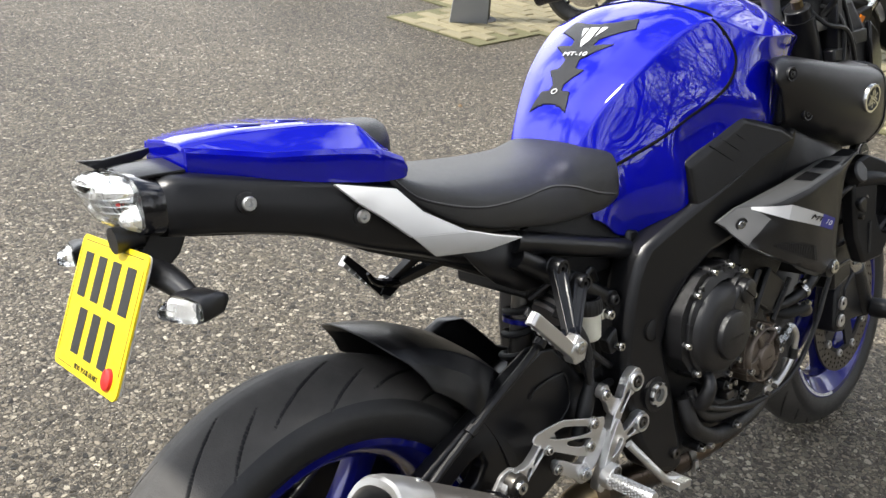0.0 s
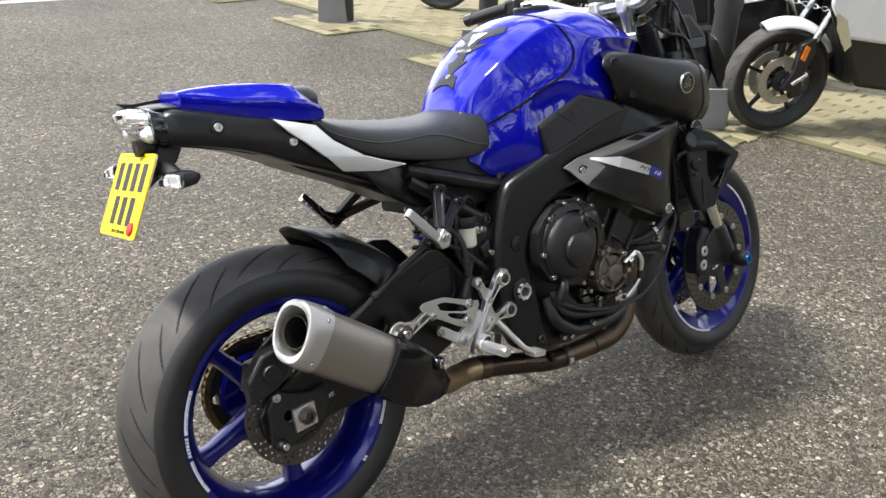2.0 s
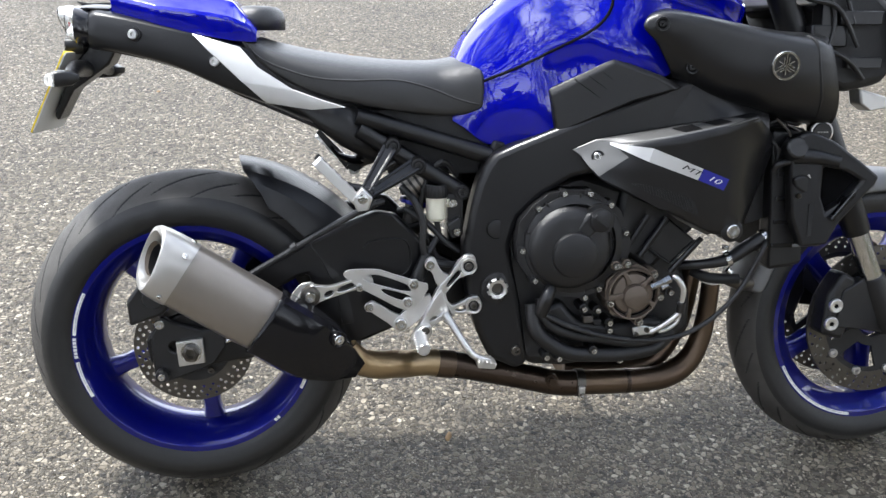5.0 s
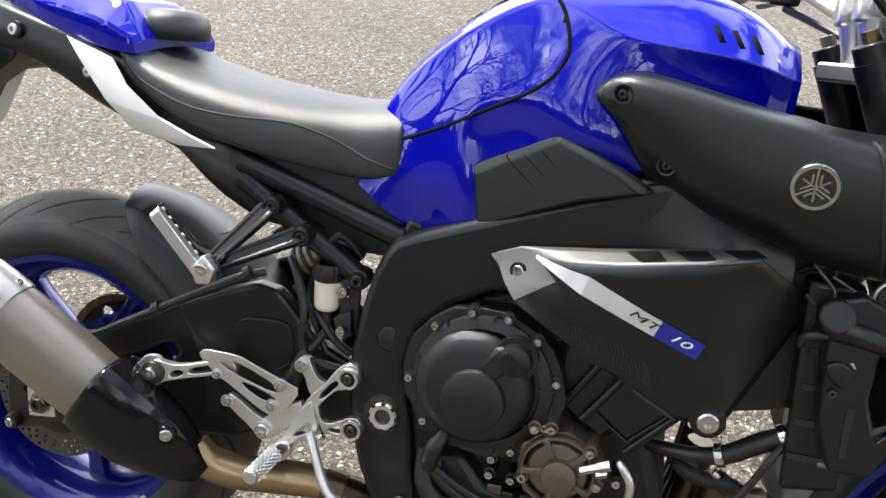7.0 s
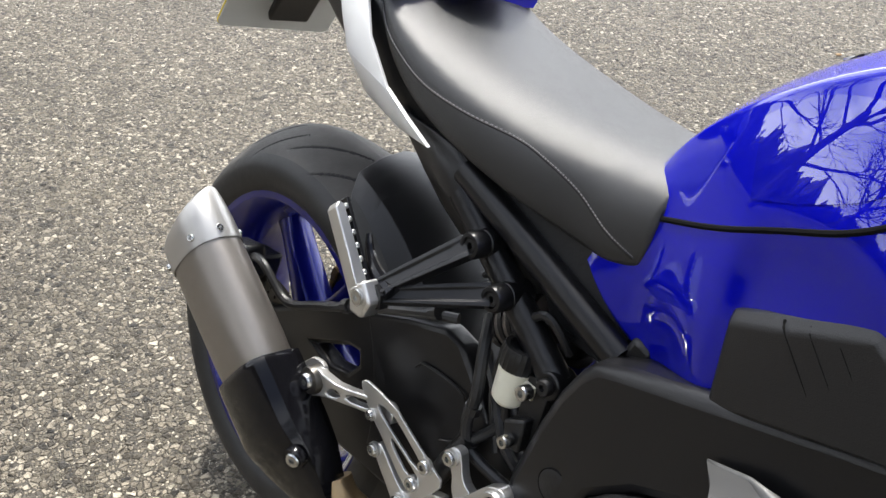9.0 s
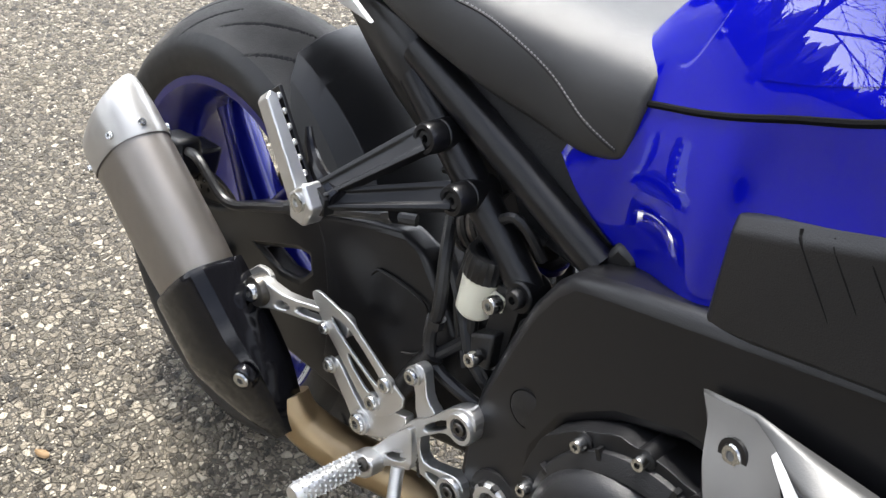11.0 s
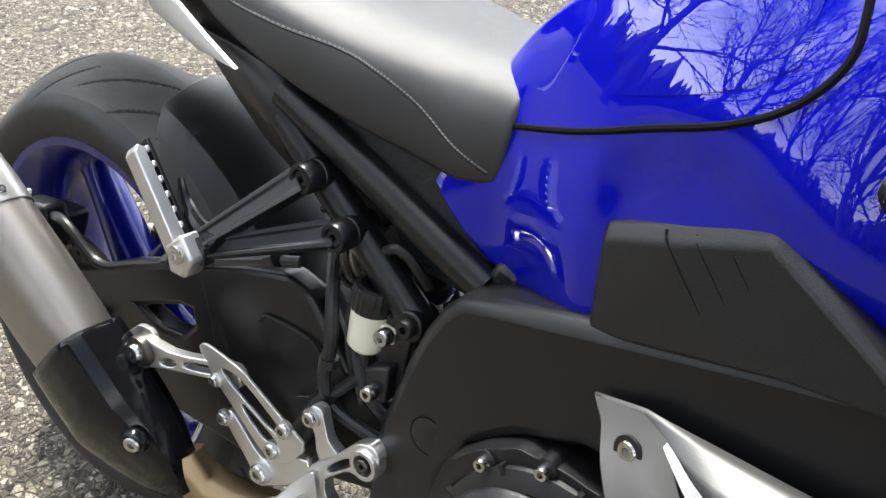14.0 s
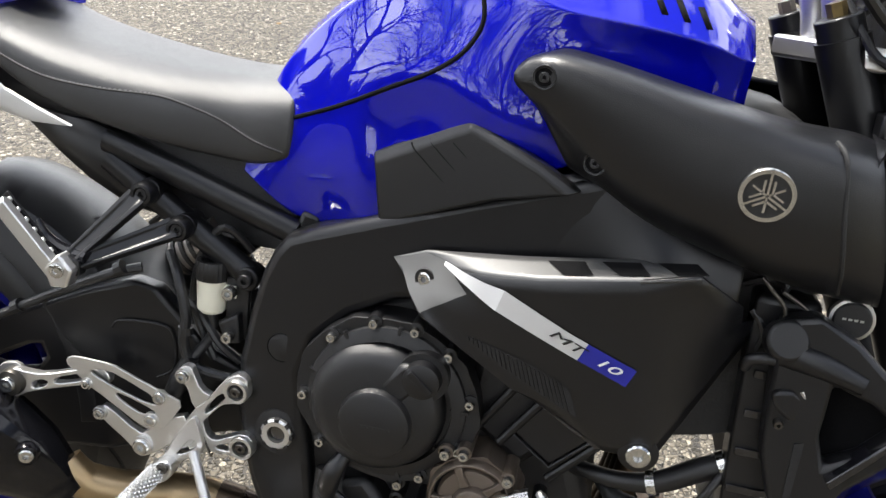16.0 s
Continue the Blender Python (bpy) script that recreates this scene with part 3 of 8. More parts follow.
part("drive_chain", chain_bm(), GOLD, bike, "gold drive chain")
teeth = []
for k in range(43 * 2):
    a = 2 * math.pi * k / 86
    r = 0.112 if k % 2 else 0.103
    teeth.append((r * math.cos(a), 0.318 + r * math.sin(a)))
part("sprocket", slab([teeth, ring_hole(0, 0.318, 0.062, 32)] + [ring_hole(0.083 * math.cos(k * 1.047), 0.318 + 0.083 * math.sin(k * 1.047), 0.012, 10) for k in range(6)], 0.095, 0.101), DARK, rear_wheel, "dark toothed sprocket")
part("sprocket_carrier", lathe([(0.03, 0.06), (0.078, 0.07), (0.082, 0.09), (0.06, 0.096), (0.03, 0.096)], RA, 36), RIM_BLUE, rear_wheel)

# ---- swingarm and rear mudguard ----
ARM = [(-0.085, 0.335), (-0.055, 0.372), (0.02, 0.40), (0.10, 0.452), (0.207, 0.508), (0.299, 0.552), (0.345, 0.569), (0.382, 0.562), (0.415, 0.528),
       (0.445, 0.492), (0.50, 0.462), (0.575, 0.462), (0.60, 0.42), (0.57, 0.375), (0.48, 0.372), (0.40, 0.350), (0.32, 0.318), (0.20, 0.300),
       (0.08, 0.288), (-0.02, 0.272), (-0.08, 0.288)]
ARM_HOLE = [(0.125, 0.405), (0.20, 0.448), (0.218, 0.452), (0.224, 0.436), (0.207, 0.412), (0.17, 0.40)]
arm_warp = lambda x, z: 0.028 * max(0.0, (x - 0.40)) / 0.2 - 0.006 * max(0.0, 1 - abs(x - 0.30) / 0.20)
arm_r = part("swingarm", slab([ARM, ARM_HOLE], -0.112, -0.082, arm_warp), SATIN, bike, "black aluminium swingarm", bevel=0.007, seg=3)
part("swingarm", flip(slab([ARM, ARM_HOLE], -0.112, -0.082, arm_warp)), SATIN, bike, bevel=0.007, seg=3)
pocket = curve([(0.322, 0.500, 0), (0.335, 0.512, 0), (0.385, 0.516, 0), (0.405, 0.505, 0), (0.408, 0.460, 0), (0.385, 0.440, 0)], 5)
part("pocket_edge", tube([(q.x, -0.1122 + arm_warp(q.x, q.y), q.y) for q in pocket], 0.0016, 6, 1), SATIN, arm_r)
part("cross_brace", box(0.37, 0.45, -0.085, 0.085, 0.40, 0.47), SATIN, bike, bevel=0.01)


def hugger():
    """A flat crowned top, a folded edge each side, and flanks cut back at the rear."""
    half = [(0.114, 60, 0.302, 0.280), (0.108, 64, 0.318, 0.315), (0.100, 68, 0.332, 0.350), (0.080, 72, 0.344, 0.396), (0.040, 74, 0.354, 0.404)]
    cols = [(-y, *q) for y, *q in half] + [(0.0, 75, 0.358, 0.406)] + [tuple(q) for q in half[::-1]]
    rows = []
    for k in range(15):
        f = k / 14
        row = []
        for y, a0, r0, r1 in cols:
            a = radians(a0 + (7 - a0) * f)
            r = r0 + (r1 - r0) * f
            row.append((RA.x + r * math.cos(a), y * (1 + 0.06 * f), RA.z + r * math.sin(a)))
        rows.append(row)
    return sheet(rows)


mud = part("rear_mudguard", hugger(), PLASTIC, bike, "black plastic rear mudguard over the tyre", thick=0.003, angle=19, bevel=0.0012)
part("mudguard_step", tube([(RA.x + 0.357 * math.cos(radians(52)), -0.06, RA.z + 0.357 * math.sin(radians(52))), (RA.x + 0.371 * math.cos(radians(50)), 0, RA.z + 0.371 * math.sin(radians(50))),
                            (RA.x + 0.357 * math.cos(radians(52)), 0.06, RA.z + 0.357 * math.sin(radians(52)))], 0.006, 8, 4), SATIN, mud)
part("brake_line", tube([(-0.03, -0.125, 0.455), (0.02, -0.14, 0.475), (0.08, -0.135, 0.448), (0.14, -0.128, 0.475), (0.24, -0.128, 0.532), (0.32, -0.128, 0.575), (0.36, -0.112, 0.588)], 0.0062, 10, 6), HOSE, bike, "black rubber brake hose")
part("brake_line", tube([(0.395, -0.105, 0.612), (0.418, -0.128, 0.588), (0.432, -0.136, 0.545), (0.431, -0.136, 0.505), (0.447, -0.132, 0.475), (0.50, -0.12, 0.462)], 0.0068, 10, 6), HOSE, bike)
for p, q in (((0.19, -0.128, 0.505), (0.20, -0.128, 0.511)), ((0.335, -0.128, 0.584), (0.344, -0.127, 0.590)), ((0.432, -0.135, 0.53), (0.432, -0.135, 0.52))):
    part("hose_clip", tube([p, q], 0.0095, 10, 1), HOSE, bike)

# ---- silencer and exhaust ----
MU, MW, MC = Vector((0.8242, 0.0752, -0.5613)), Vector((0.563, 0, 0.8265)), Vector((-0.047, -0.221, 0.5235))


def can_ring(s, hh, hw, n=40, e=2.45, dy=0.0, dz=0.0, slant=0.0, out=0.0):
    ring = []
    hh, hw = hh * 0.9, hw * 0.82
    for k in range(n):
        a = 2 * math.pi * k / n
        cy, cz = math.cos(a), math.sin(a)
        yy = hw * math.copysign(abs(cy) ** (2 / e), cy)
        zz = hh * math.copysign(abs(cz) ** (2 / e), cz)
        ring.append(MC + MU * (s + slant * zz / hh - out * yy / hw) + MW * (zz + dz) + Vector((0, yy + dy, 0)))
    return ring


silencer = part("silencer", loft([can_ring(0.062, 0.0665, 0.046), can_ring(0.12, 0.0672, 0.047), can_ring(0.20, 0.0668, 0.047), can_ring(0.275, 0.062, 0.044),
                                  can_ring(0.315, 0.046, 0.030, e=2.3, dy=0.010), can_ring(0.370, 0.028, 0.022, e=2, dy=0.026), can_ring(0.42, 0.024, 0.024, e=2, dy=0.032)]), TITAN, bike, "brushed titanium silencer sleeve", angle=40)
cap = part("end_cap", loft([can_ring(0.066, 0.0685, 0.048), can_ring(0.058, 0.0690, 0.0485), can_ring(0.034, 0.0685, 0.0480, slant=-0.002, out=0.004), can_ring(0.016, 0.0668, 0.0462, slant=-0.005, out=0.010), can_ring(0.006, 0.0635, 0.0435, slant=-0.008, out=0.015),
                            can_ring(0.003, 0.0590, 0.0400, slant=-0.009, out=0.017), can_ring(0.004, 0.0500, 0.0345, slant=-0.008, e=2.4, out=0.017), can_ring(0.016, 0.0450, 0.0320, slant=-0.004, e=2.2, out=0.012),
                            can_ring(0.05, 0.038, 0.0285, e=2.1), can_ring(0.055, 0.030, 0.026, e=2)], cap=False), CAP_METAL, silencer, "brushed steel end cap")
part("outlet", loft([can_ring(0.016, 0.0312, 0.0255, e=2, slant=-0.005, out=0.014), can_ring(0.03, 0.0305, 0.025, e=2), can_ring(0.15, 0.0305, 0.025, e=2), can_ring(0.151, 0.001, 0.001, e=2)], cap=False), HOLE, silencer, "dark sooty outlet pipe", thick=0.001)
part("outlet_lip", loft([can_ring(0.012, 0.0335, 0.0275, e=2, slant=-0.006, out=0.016), can_ring(0.010, 0.0328, 0.0270, e=2, slant=-0.006, out=0.016), can_ring(0.014, 0.0312, 0.0258, e=2, slant=-0.006, out=0.016), can_ring(0.030, 0.0312, 0.0258, e=2), can_ring(0.030, 0.0335, 0.0275, e=2)], cap=False), BRONZE, silencer)
for a, s in ((35, 0.053), (-38, 0.053), (88, 0.053), (150, 0.053)):
    ca, sa = math.cos(radians(a)), math.sin(radians(a))
    yy, zz = -0.0392 * abs(ca) ** 0.74 * math.copysign(1, ca), 0.0612 * abs(sa) ** 0.74 * math.copysign(1, sa)
    p = MC + MU * s + MW * zz + Vector((0, yy, 0))
    nrm = (MW * sa * 0.8 + Vector((0, -ca, 0))).normalized()
    bolt(p, 0.0048, cap, CHROME, (-nrm).to_track_quat("Y", "Z").to_matrix().to_4x4(), "rivet", 0.003)


def guard_bm():
    """The black heat guard round the outer half of the can's front end: a flat face, then a chamfer that falls away to the tip."""
    rows = []
    for s, zt, zb, d in ((0.228, 0.0625, -0.0625, 0.0415), (0.236, 0.0628, -0.0628, 0.0420), (0.275, 0.0625, -0.0630, 0.0420), (0.312, 0.0610, -0.0625, 0.0415),
                         (0.322, 0.0600, -0.0620, 0.0390), (0.353, 0.0550, -0.0560, 0.0275), (0.392, 0.0370, -0.0400, 0.0130), (0.428, 0.0200, -0.0120, 0.0)):
        row = [(0.030, zt - 0.004), (0.012, zt), (-d * 0.50, zt * 0.985), (-d * 0.80, zt * 0.86), (-d * 0.95, zt * 0.60), (-d, zt * 0.22), (-d * 0.99, zb * 0.25), (-d * 0.93, zb * 0.60), (-d * 0.78, zb * 0.86), (-d * 0.48, zb * 0.985), (0.006, zb), (0.024, zb + 0.004)]
        rows.append([MC + MU * s + MW * z + Vector((0, y, 0)) for y, z in row])
    return sheet(rows)


guard = part("heat_guard", guard_bm(), GUARD, silencer, "gloss black heat guard with a chamfered end", thick=0.003, angle=30)
GB = Vector((0.270, -0.2235, 0.3600))
GN = (Vector((0, -1, 0)) + MU * 0.38 + MW * 0.18).normalized()
GT = (-GN).to_track_quat("Y", "Z").to_matrix().to_4x4()
part("bolt_seat", lathe([(0.0095, -0.002), (0.0135, -0.003), (0.0150, 0.001), (0.0150, 0.006), (0.0095, 0.006)], n=24, m=Matrix.Translation(GB) @ GT), GUARD, guard)
bolt(GB, 0.0095, guard, CHROME, GT)
part("silencer_tab", slab(soft([(0.179, 0.422), (0.194, 0.438), (0.204, 0.450), (0.226, 0.454), (0.236, 0.438), (0.222, 0.388), (0.197, 0.388), (0.184, 0.398)], 1), -0.172, -0.166), CAP_METAL, silencer, "bare steel mounting tab", bevel=0.001)
part("link_pipe", tube([(0.285, -0.168, 0.322), (0.2988, -0.166, 0.3052), (0.312, -0.158, 0.2903), (0.3411, -0.142, 0.2772), (0.3716, -0.124, 0.2705), (0.4007, -0.102, 0.2615), (0.4408, -0.0900, 0.2586), (0.4666, -0.0860, 0.2537)], [0.022, 0.0235, 0.0255, 0.0265, 0.027, 0.027, 0.0265, 0.0265], 24, 6), PIPE_GOLD, bike, "straw-coloured link pipe")
part("pipe_joint", tube([(0.4614, -0.0868, 0.2544), (0.4951, -0.0822, 0.2479)], 0.0280, 24, 1), PIPE, bike, "slip joint of the exhaust", bevel=0.001)
part("exhaust_pipe", tube([(0.4874, -0.0830, 0.2495), (0.5432, -0.0780, 0.2364), (0.6232, -0.0740, 0.2161), (0.7089, -0.0710, 0.1940), (0.7575, -0.0700, 0.1905)], 0.0262, 20, 6), PIPE_DARK, bike, "sooty dark steel exhaust pipe")
collector = part("collector_pipe", tube([(0.7494, -0.0700, 0.1912), (0.7737, -0.0700, 0.1904), (0.8717, -0.0700, 0.1896), (0.9406, -0.0700, 0.1956), (0.9879, -0.0700, 0.2242), (1.0143, -0.0700, 0.2762), (1.0235, -0.0720, 0.3362), (1.0265, -0.0750, 0.3961)],
                                        [0.0250, 0.0255, 0.0255, 0.0255, 0.024, 0.021, 0.019, 0.018], 20, 6), PIPE, bike, "heat-tinted brown collector pipe")
part("pipe_clamp", tube([(0.7494, -0.0700, 0.1912), (0.7669, -0.0700, 0.1903)], 0.0288, 24, 1), STEEL, collector, "steel band clamp", bevel=0.001)
part("clamp_lug", box(0.7515, 0.7635, -0.104, -0.094, 0.1685, 0.1945), CAP_METAL, collector, bevel=0.002)
bolt((0.7575, -0.105, 0.1765), 0.0055, collector, CHROME)
part("weld_bead", tube([(0.8552, -0.070, 0.1897), (0.8635, -0.070, 0.1896)], 0.0266, 20, 1), PIPE_DARK, collector, bevel=0.001)
part("sensor_boss", lathe([(0.0001, -0.106), (0.007, -0.106), (0.008, -0.103), (0.008, -0.098), (0.0125, -0.098), (0.0135, -0.088), (0.0001, -0.088)], (0.6944, 0, 0.2092), 24, False), PIPE_DARK, collector)
for y in (-0.025, 0.02, 0.06, 0.10):
    part("header_pipe", tube([(0.74, y * 0.5, 0.20), (0.85, y * 0.8, 0.195), (0.93, y, 0.215), (0.985, y, 0.30), (1.005, y, 0.42)], 0.021, 14, 5), PIPE, bike)

# ---- frame, engine ----
FRAME = [(0.545, 0.655), (0.56, 0.675), (0.60, 0.694), (0.672, 0.724), (0.78, 0.768), (0.885, 0.808), (0.98, 0.838), (1.06, 0.862), (1.085, 0.80), (1.03, 0.745), (0.93, 0.705),
         (0.82, 0.668), (0.75, 0.645), (0.70, 0.632), (0.648, 0.600), (0.607, 0.558), (0.592, 0.508), (0.600, 0.455), (0.612, 0.40), (0.622, 0.33), (0.628, 0.275), (0.605, 0.262),
         (0.555, 0.285), (0.532, 0.335), (0.516, 0.387), (0.507, 0.45), (0.507, 0.505), (0.520, 0.578), (0.532, 0.625)]
frame_warp = lambda x, z: -0.17 * (x - 0.57) + 0.34 * max(0.0, x - 0.90)
frame_r = part("frame", slab([FRAME], -0.157, -0.098, frame_warp), SATIN, bike, "satin black aluminium frame", bevel=0.012, seg=3, angle=40)
part("frame", flip(slab([FRAME], -0.157, -0.098, frame_warp)), SATIN, bike, bevel=0.012, seg=3, angle=40)
plug = part("frame_plug", lathe([(0.0001, -0.1572), (0.0160, -0.1575), (0.0172, -0.1570), (0.0172, -0.15), (0.0001, -0.15)], (0.566, 0, 0.538), 32, False), CAST, frame_r)
part("plug_gap", lathe([(0.0172, -0.1571), (0.0186, -0.1571), (0.0186, -0.15), (0.0172, -0.15)], (0.566, 0, 0.538), 32), HOLE, plug)
pivot = part("pivot_nut", lathe([(0.0105, -0.160), (0.0105, -0.150), (0.0115, -0.1655), (0.018, -0.1665), (0.0205, -0.164), (0.0205, -0.150), (0.0105, -0.150)][1:], (0.568, 0, 0.425), 32), ALU, bike, "silver slotted swingarm pivot nut")
part("pivot_bolt", lathe([(0.0001, -0.158), (0.0105, -0.158), (0.0105, -0.14), (0.0001, -0.14)], (0.568, 0, 0.425), 6, False), STEEL, pivot)
for k in range(8):
    a = 2 * math.pi * k / 8
    part("slot", moved(box(-0.003, 0.003, -0.1668, -0.155, 0.0175, 0.0215), Matrix.Translation((0.568, 0, 0.425)) @ Matrix.Rotation(a, 4, "Y")), DARK, pivot)
part("pivot_ring", lathe([(0.021, -0.1605), (0.030, -0.1585), (0.030, -0.15), (0.021, -0.15)], (0.568, 0, 0.425), 32), CAST, pivot)
part("frame_tab", slab([(0.552, 0.655), (0.590, 0.668), (0.588, 0.694), (0.565, 0.698)], -0.118, -0.092), SATIN, frame_r, bevel=0.006)

engine = part("engine_case", slab([(0.575, 0.56), (0.62, 0.61), (0.74, 0.64), (0.86, 0.60), (0.92, 0.50), (0.955, 0.40), (0.96, 0.32), (0.90, 0.275), (0.70, 0.255), (0.63, 0.262), (0.59, 0.33), (0.575, 0.45)],
                                  -0.145, 0.145), CAST, bike, "black engine case", bevel=0.02, seg=3)
part("oil_pan", slab([(0.66, 0.275), (0.90, 0.29), (0.93, 0.325), (0.90, 0.365), (0.64, 0.345)], -0.125, 0.115), CAST, engine, bevel=0.015)
part("lower_cover", slab([(0.645, 0.385), (0.66, 0.345), (0.70, 0.318), (0.80, 0.305), (0.87, 0.315), (0.90, 0.35), (0.86, 0.36), (0.79, 0.348), (0.72, 0.362), (0.69, 0.40)], -0.178, -0.13), CAST, engine, bevel=0.010)
part("coolant_pipe", tube([(0.650, -0.165, 0.405), (0.654, -0.175, 0.372), (0.673, -0.178, 0.350), (0.717, -0.178, 0.332), (0.767, -0.175, 0.3216), (0.832, -0.172, 0.3102), (0.89, -0.16, 0.315), (0.92, -0.15, 0.345)], 0.0098, 14, 6), CAST, engine)
part("coolant_pipe", tube([(0.636, -0.16, 0.392), (0.640, -0.172, 0.346), (0.6675, -0.176, 0.317), (0.705, -0.176, 0.297), (0.756, -0.175, 0.291), (0.82, -0.17, 0.289), (0.8775, -0.16, 0.295), (0.915, -0.15, 0.322)], 0.0150, 16, 6), CAST, engine)

# clutch cover
CC = Vector((0.705, 0, 0.512))
flange = []
for k in range(72):
    a = 2 * math.pi * k / 72
    r = 0.1045 + 0.003 * max(0, math.cos(a * 9 + 0.5)) ** 3 + 0.004 * math.cos(2 * a + 0.6)
    flange.append((CC.x + r * math.cos(a), CC.z + r * math.sin(a)))
clutch = part("clutch_cover", slab(flange, -0.186, -0.14), CAST, engine, "black clutch cover with bolts", bevel=0.004)
part("clutch_rim", lathe([(0.094, -0.183), (0.0925, -0.1905), (0.085, -0.194), (0.0775, -0.196), (0.076, -0.187)], CC, 64), CAST, clutch)
part("clutch_dome", lathe([(0.0001, -0.213), (0.055, -0.2125), (0.067, -0.209), (0.0755, -0.201), (0.079, -0.190), (0.080, -0.182), (0.0001, -0.182)], (0.696, 0, 0.508), 56, False), CAST, clutch)
part("clutch_boss", lathe([(0.0001, -0.2235), (0.036, -0.2235), (0.0405, -0.221), (0.0425, -0.215), (0.0435, -0.207), (0.0001, -0.207)], (0.700, 0, 0.498), 48, False), CAST, clutch, "embossed round clutch boss")
for k in range(9):
    a = radians(5 + 40 * k)
    if k in (5,):
        continue
    part("rib", moved(box(0.075, 0.096, -0.193, -0.180, -0.002, 0.002), Matrix.Translation(CC) @ Matrix.Rotation(-a, 4, "Y")), CAST, clutch)
for k in range(6):
    part("cast_letter_bar", box(0.684 + 0.0063 * k, 0.688 + 0.0063 * k, -0.2241, -0.2230, 0.4945, 0.4985), CAST, clutch)
oil = part("oil_filler_cap", lathe([(0.0001, -0.219), (0.016, -0.219), (0.0205, -0.217), (0.0215, -0.211), (0.0225, -0.190), (0.0001, -0.190)], (0.747, 0, 0.560), 28, False), PLASTIC, clutch, "black plastic oil filler cap")
part("grip_bar", moved(box(-0.017, 0.017, -0.222, -0.217, -0.0035, 0.0035), Matrix.Translation((0.747, 0, 0.560)) @ Matrix.Rotation(radians(40), 4, "Y")), PLASTIC, oil, bevel=0.001)
part("filler_neck", tube([(0.747, -0.185, 0.560), (0.747, -0.205, 0.560)], 0.029, 24, 1), CAST, clutch)
part("neck_web", slab([(0.70, 0.545), (0.722, 0.575), (0.742, 0.575), (0.745, 0.545), (0.72, 0.52)], -0.214, -0.18), CAST, clutch, bevel=0.006)
for a in (12, 48, 75, 103, 135, 185, 222, 300, 335):
    p = CC + Vector((0.0980 * math.cos(radians(a)), -0.189, 0.0980 * math.sin(radians(a))))
    bolt(p, 0.0058, clutch, CHROME, h=0.008)
    part("bolt_boss", tube([p + Vector((0, 0.03, 0)), p + Vector((0, 0.001, 0))], 0.0088, 14, 1), CAST, clutch)
part("sensor_plug", tube([(0.664, -0.190, 0.436), (0.655, -0.200, 0.418), (0.648, -0.196, 0.396), (0.646, -0.188, 0.380)], [0.009, 0.012, 0.013, 0.011], 16, 5), PLASTIC, engine)
bolt((0.605, -0.163, 0.302), 0.010, frame_r, STEEL)

# bronze pick-up cover
PC = Vector((0.818, 0, 0.417))
lobes = []
for k in range(60):
    a = 2 * math.pi * k / 60
    r = 0.0525 + 0.004 * max(0, math.cos(5 * a - 0.75)) ** 4
    lobes.append((PC.x + r * math.cos(a), PC.z + r * math.sin(a)))
pick = part("pickup_cover", slab(lobes, -0.195, -0.13), BRONZE, engine, "bronze-coloured pick-up cover with a ribbed star", bevel=0.003)
part("cover_rim", lathe([(0.0440, -0.194), (0.0445, -0.2035), (0.0455, -0.2060), (0.0475, -0.2065), (0.0490, -0.2050), (0.0505, -0.1985), (0.0510, -0.194)], PC, 56), BRONZE, pick)
part("rim_groove", lathe([(0.0405, -0.1962), (0.0440, -0.1962), (0.0440, -0.190), (0.0405, -0.190)], PC, 48), HOLE, pick)
part("cover_panel", lathe([(0.0001, -0.2015), (0.034, -0.2015), (0.0375, -0.2005), (0.0405, -0.1965), (0.0405, -0.190), (0.0001, -0.190)], PC, 48, False), BRONZE, pick)
part("cover_hub", lathe([(0.0001, -0.2110), (0.0205, -0.2110), (0.0225, -0.2100), (0.0240, -0.2070), (0.0250, -0.2010), (0.0001, -0.2010)], PC + Vector((0.003, 0, -0.005)), 40, False), BRONZE, pick)
for k in range(5):
    arm = moved(slab([(0.020, -0.0060), (0.034, -0.0035), (0.0455, -0.0050), (0.0455, 0.0050), (0.034, 0.0035), (0.020, 0.0060)], -0.2065, -0.196), Matrix.Translation(PC) @ Matrix.Rotation(-radians(43 + 72 * k), 4, "Y"))
    part("cover_rib", arm, BRONZE, pick, bevel=0.0014)
for k in range(4):
    part("cast_letter_bar", box(0.809 + 0.0065 * k, 0.813 + 0.0065 * k, -0.2117, -0.2105, 0.410, 0.414), BRONZE, pick)
for x, z in ((0.782, 0.472), (0.803, 0.475), (0.856, 0.4535), (0.8695, 0.409), (0.774, 0.4005), (0.832, 0.361)):
    bolt((x, -0.201, z), 0.0066, pick, CHROME, h=0.008)
    part("bolt_boss", tube([(x, -0.14, z), (x, -0.2005, z)], 0.0088, 14, 1), BRONZE, pick)
stay = part("cable_stay", tube([(0.892, -0.206, 0.449), (0.899, -0.211, 0.445), (0.911, -0.212, 0.424), (0.909, -0.210, 0.398)], [0.0045, 0.0058, 0.0058, 0.0050], 12, 5), ALU, engine, "silver cable stay")
part("stay_sleeve", tube([(0.9092, -0.2095, 0.400), (0.9095, -0.207, 0.379)], 0.0085, 14, 1), HOSE, stay, bevel=0.001)
part("stay_lower_rod", tube([(0.9094, -0.206, 0.380), (0.898, -0.205, 0.368), (0.876, -0.204, 0.352), (0.854, -0.202, 0.340)], 0.0052, 12, 5), ALU, stay)
part("stay_lower_rod", tube([(0.9150, -0.190, 0.372), (0.910, -0.190, 0.354), (0.892, -0.190, 0.341), (0.875, -0.190, 0.337)], 0.0048, 12, 5), ALU, stay)
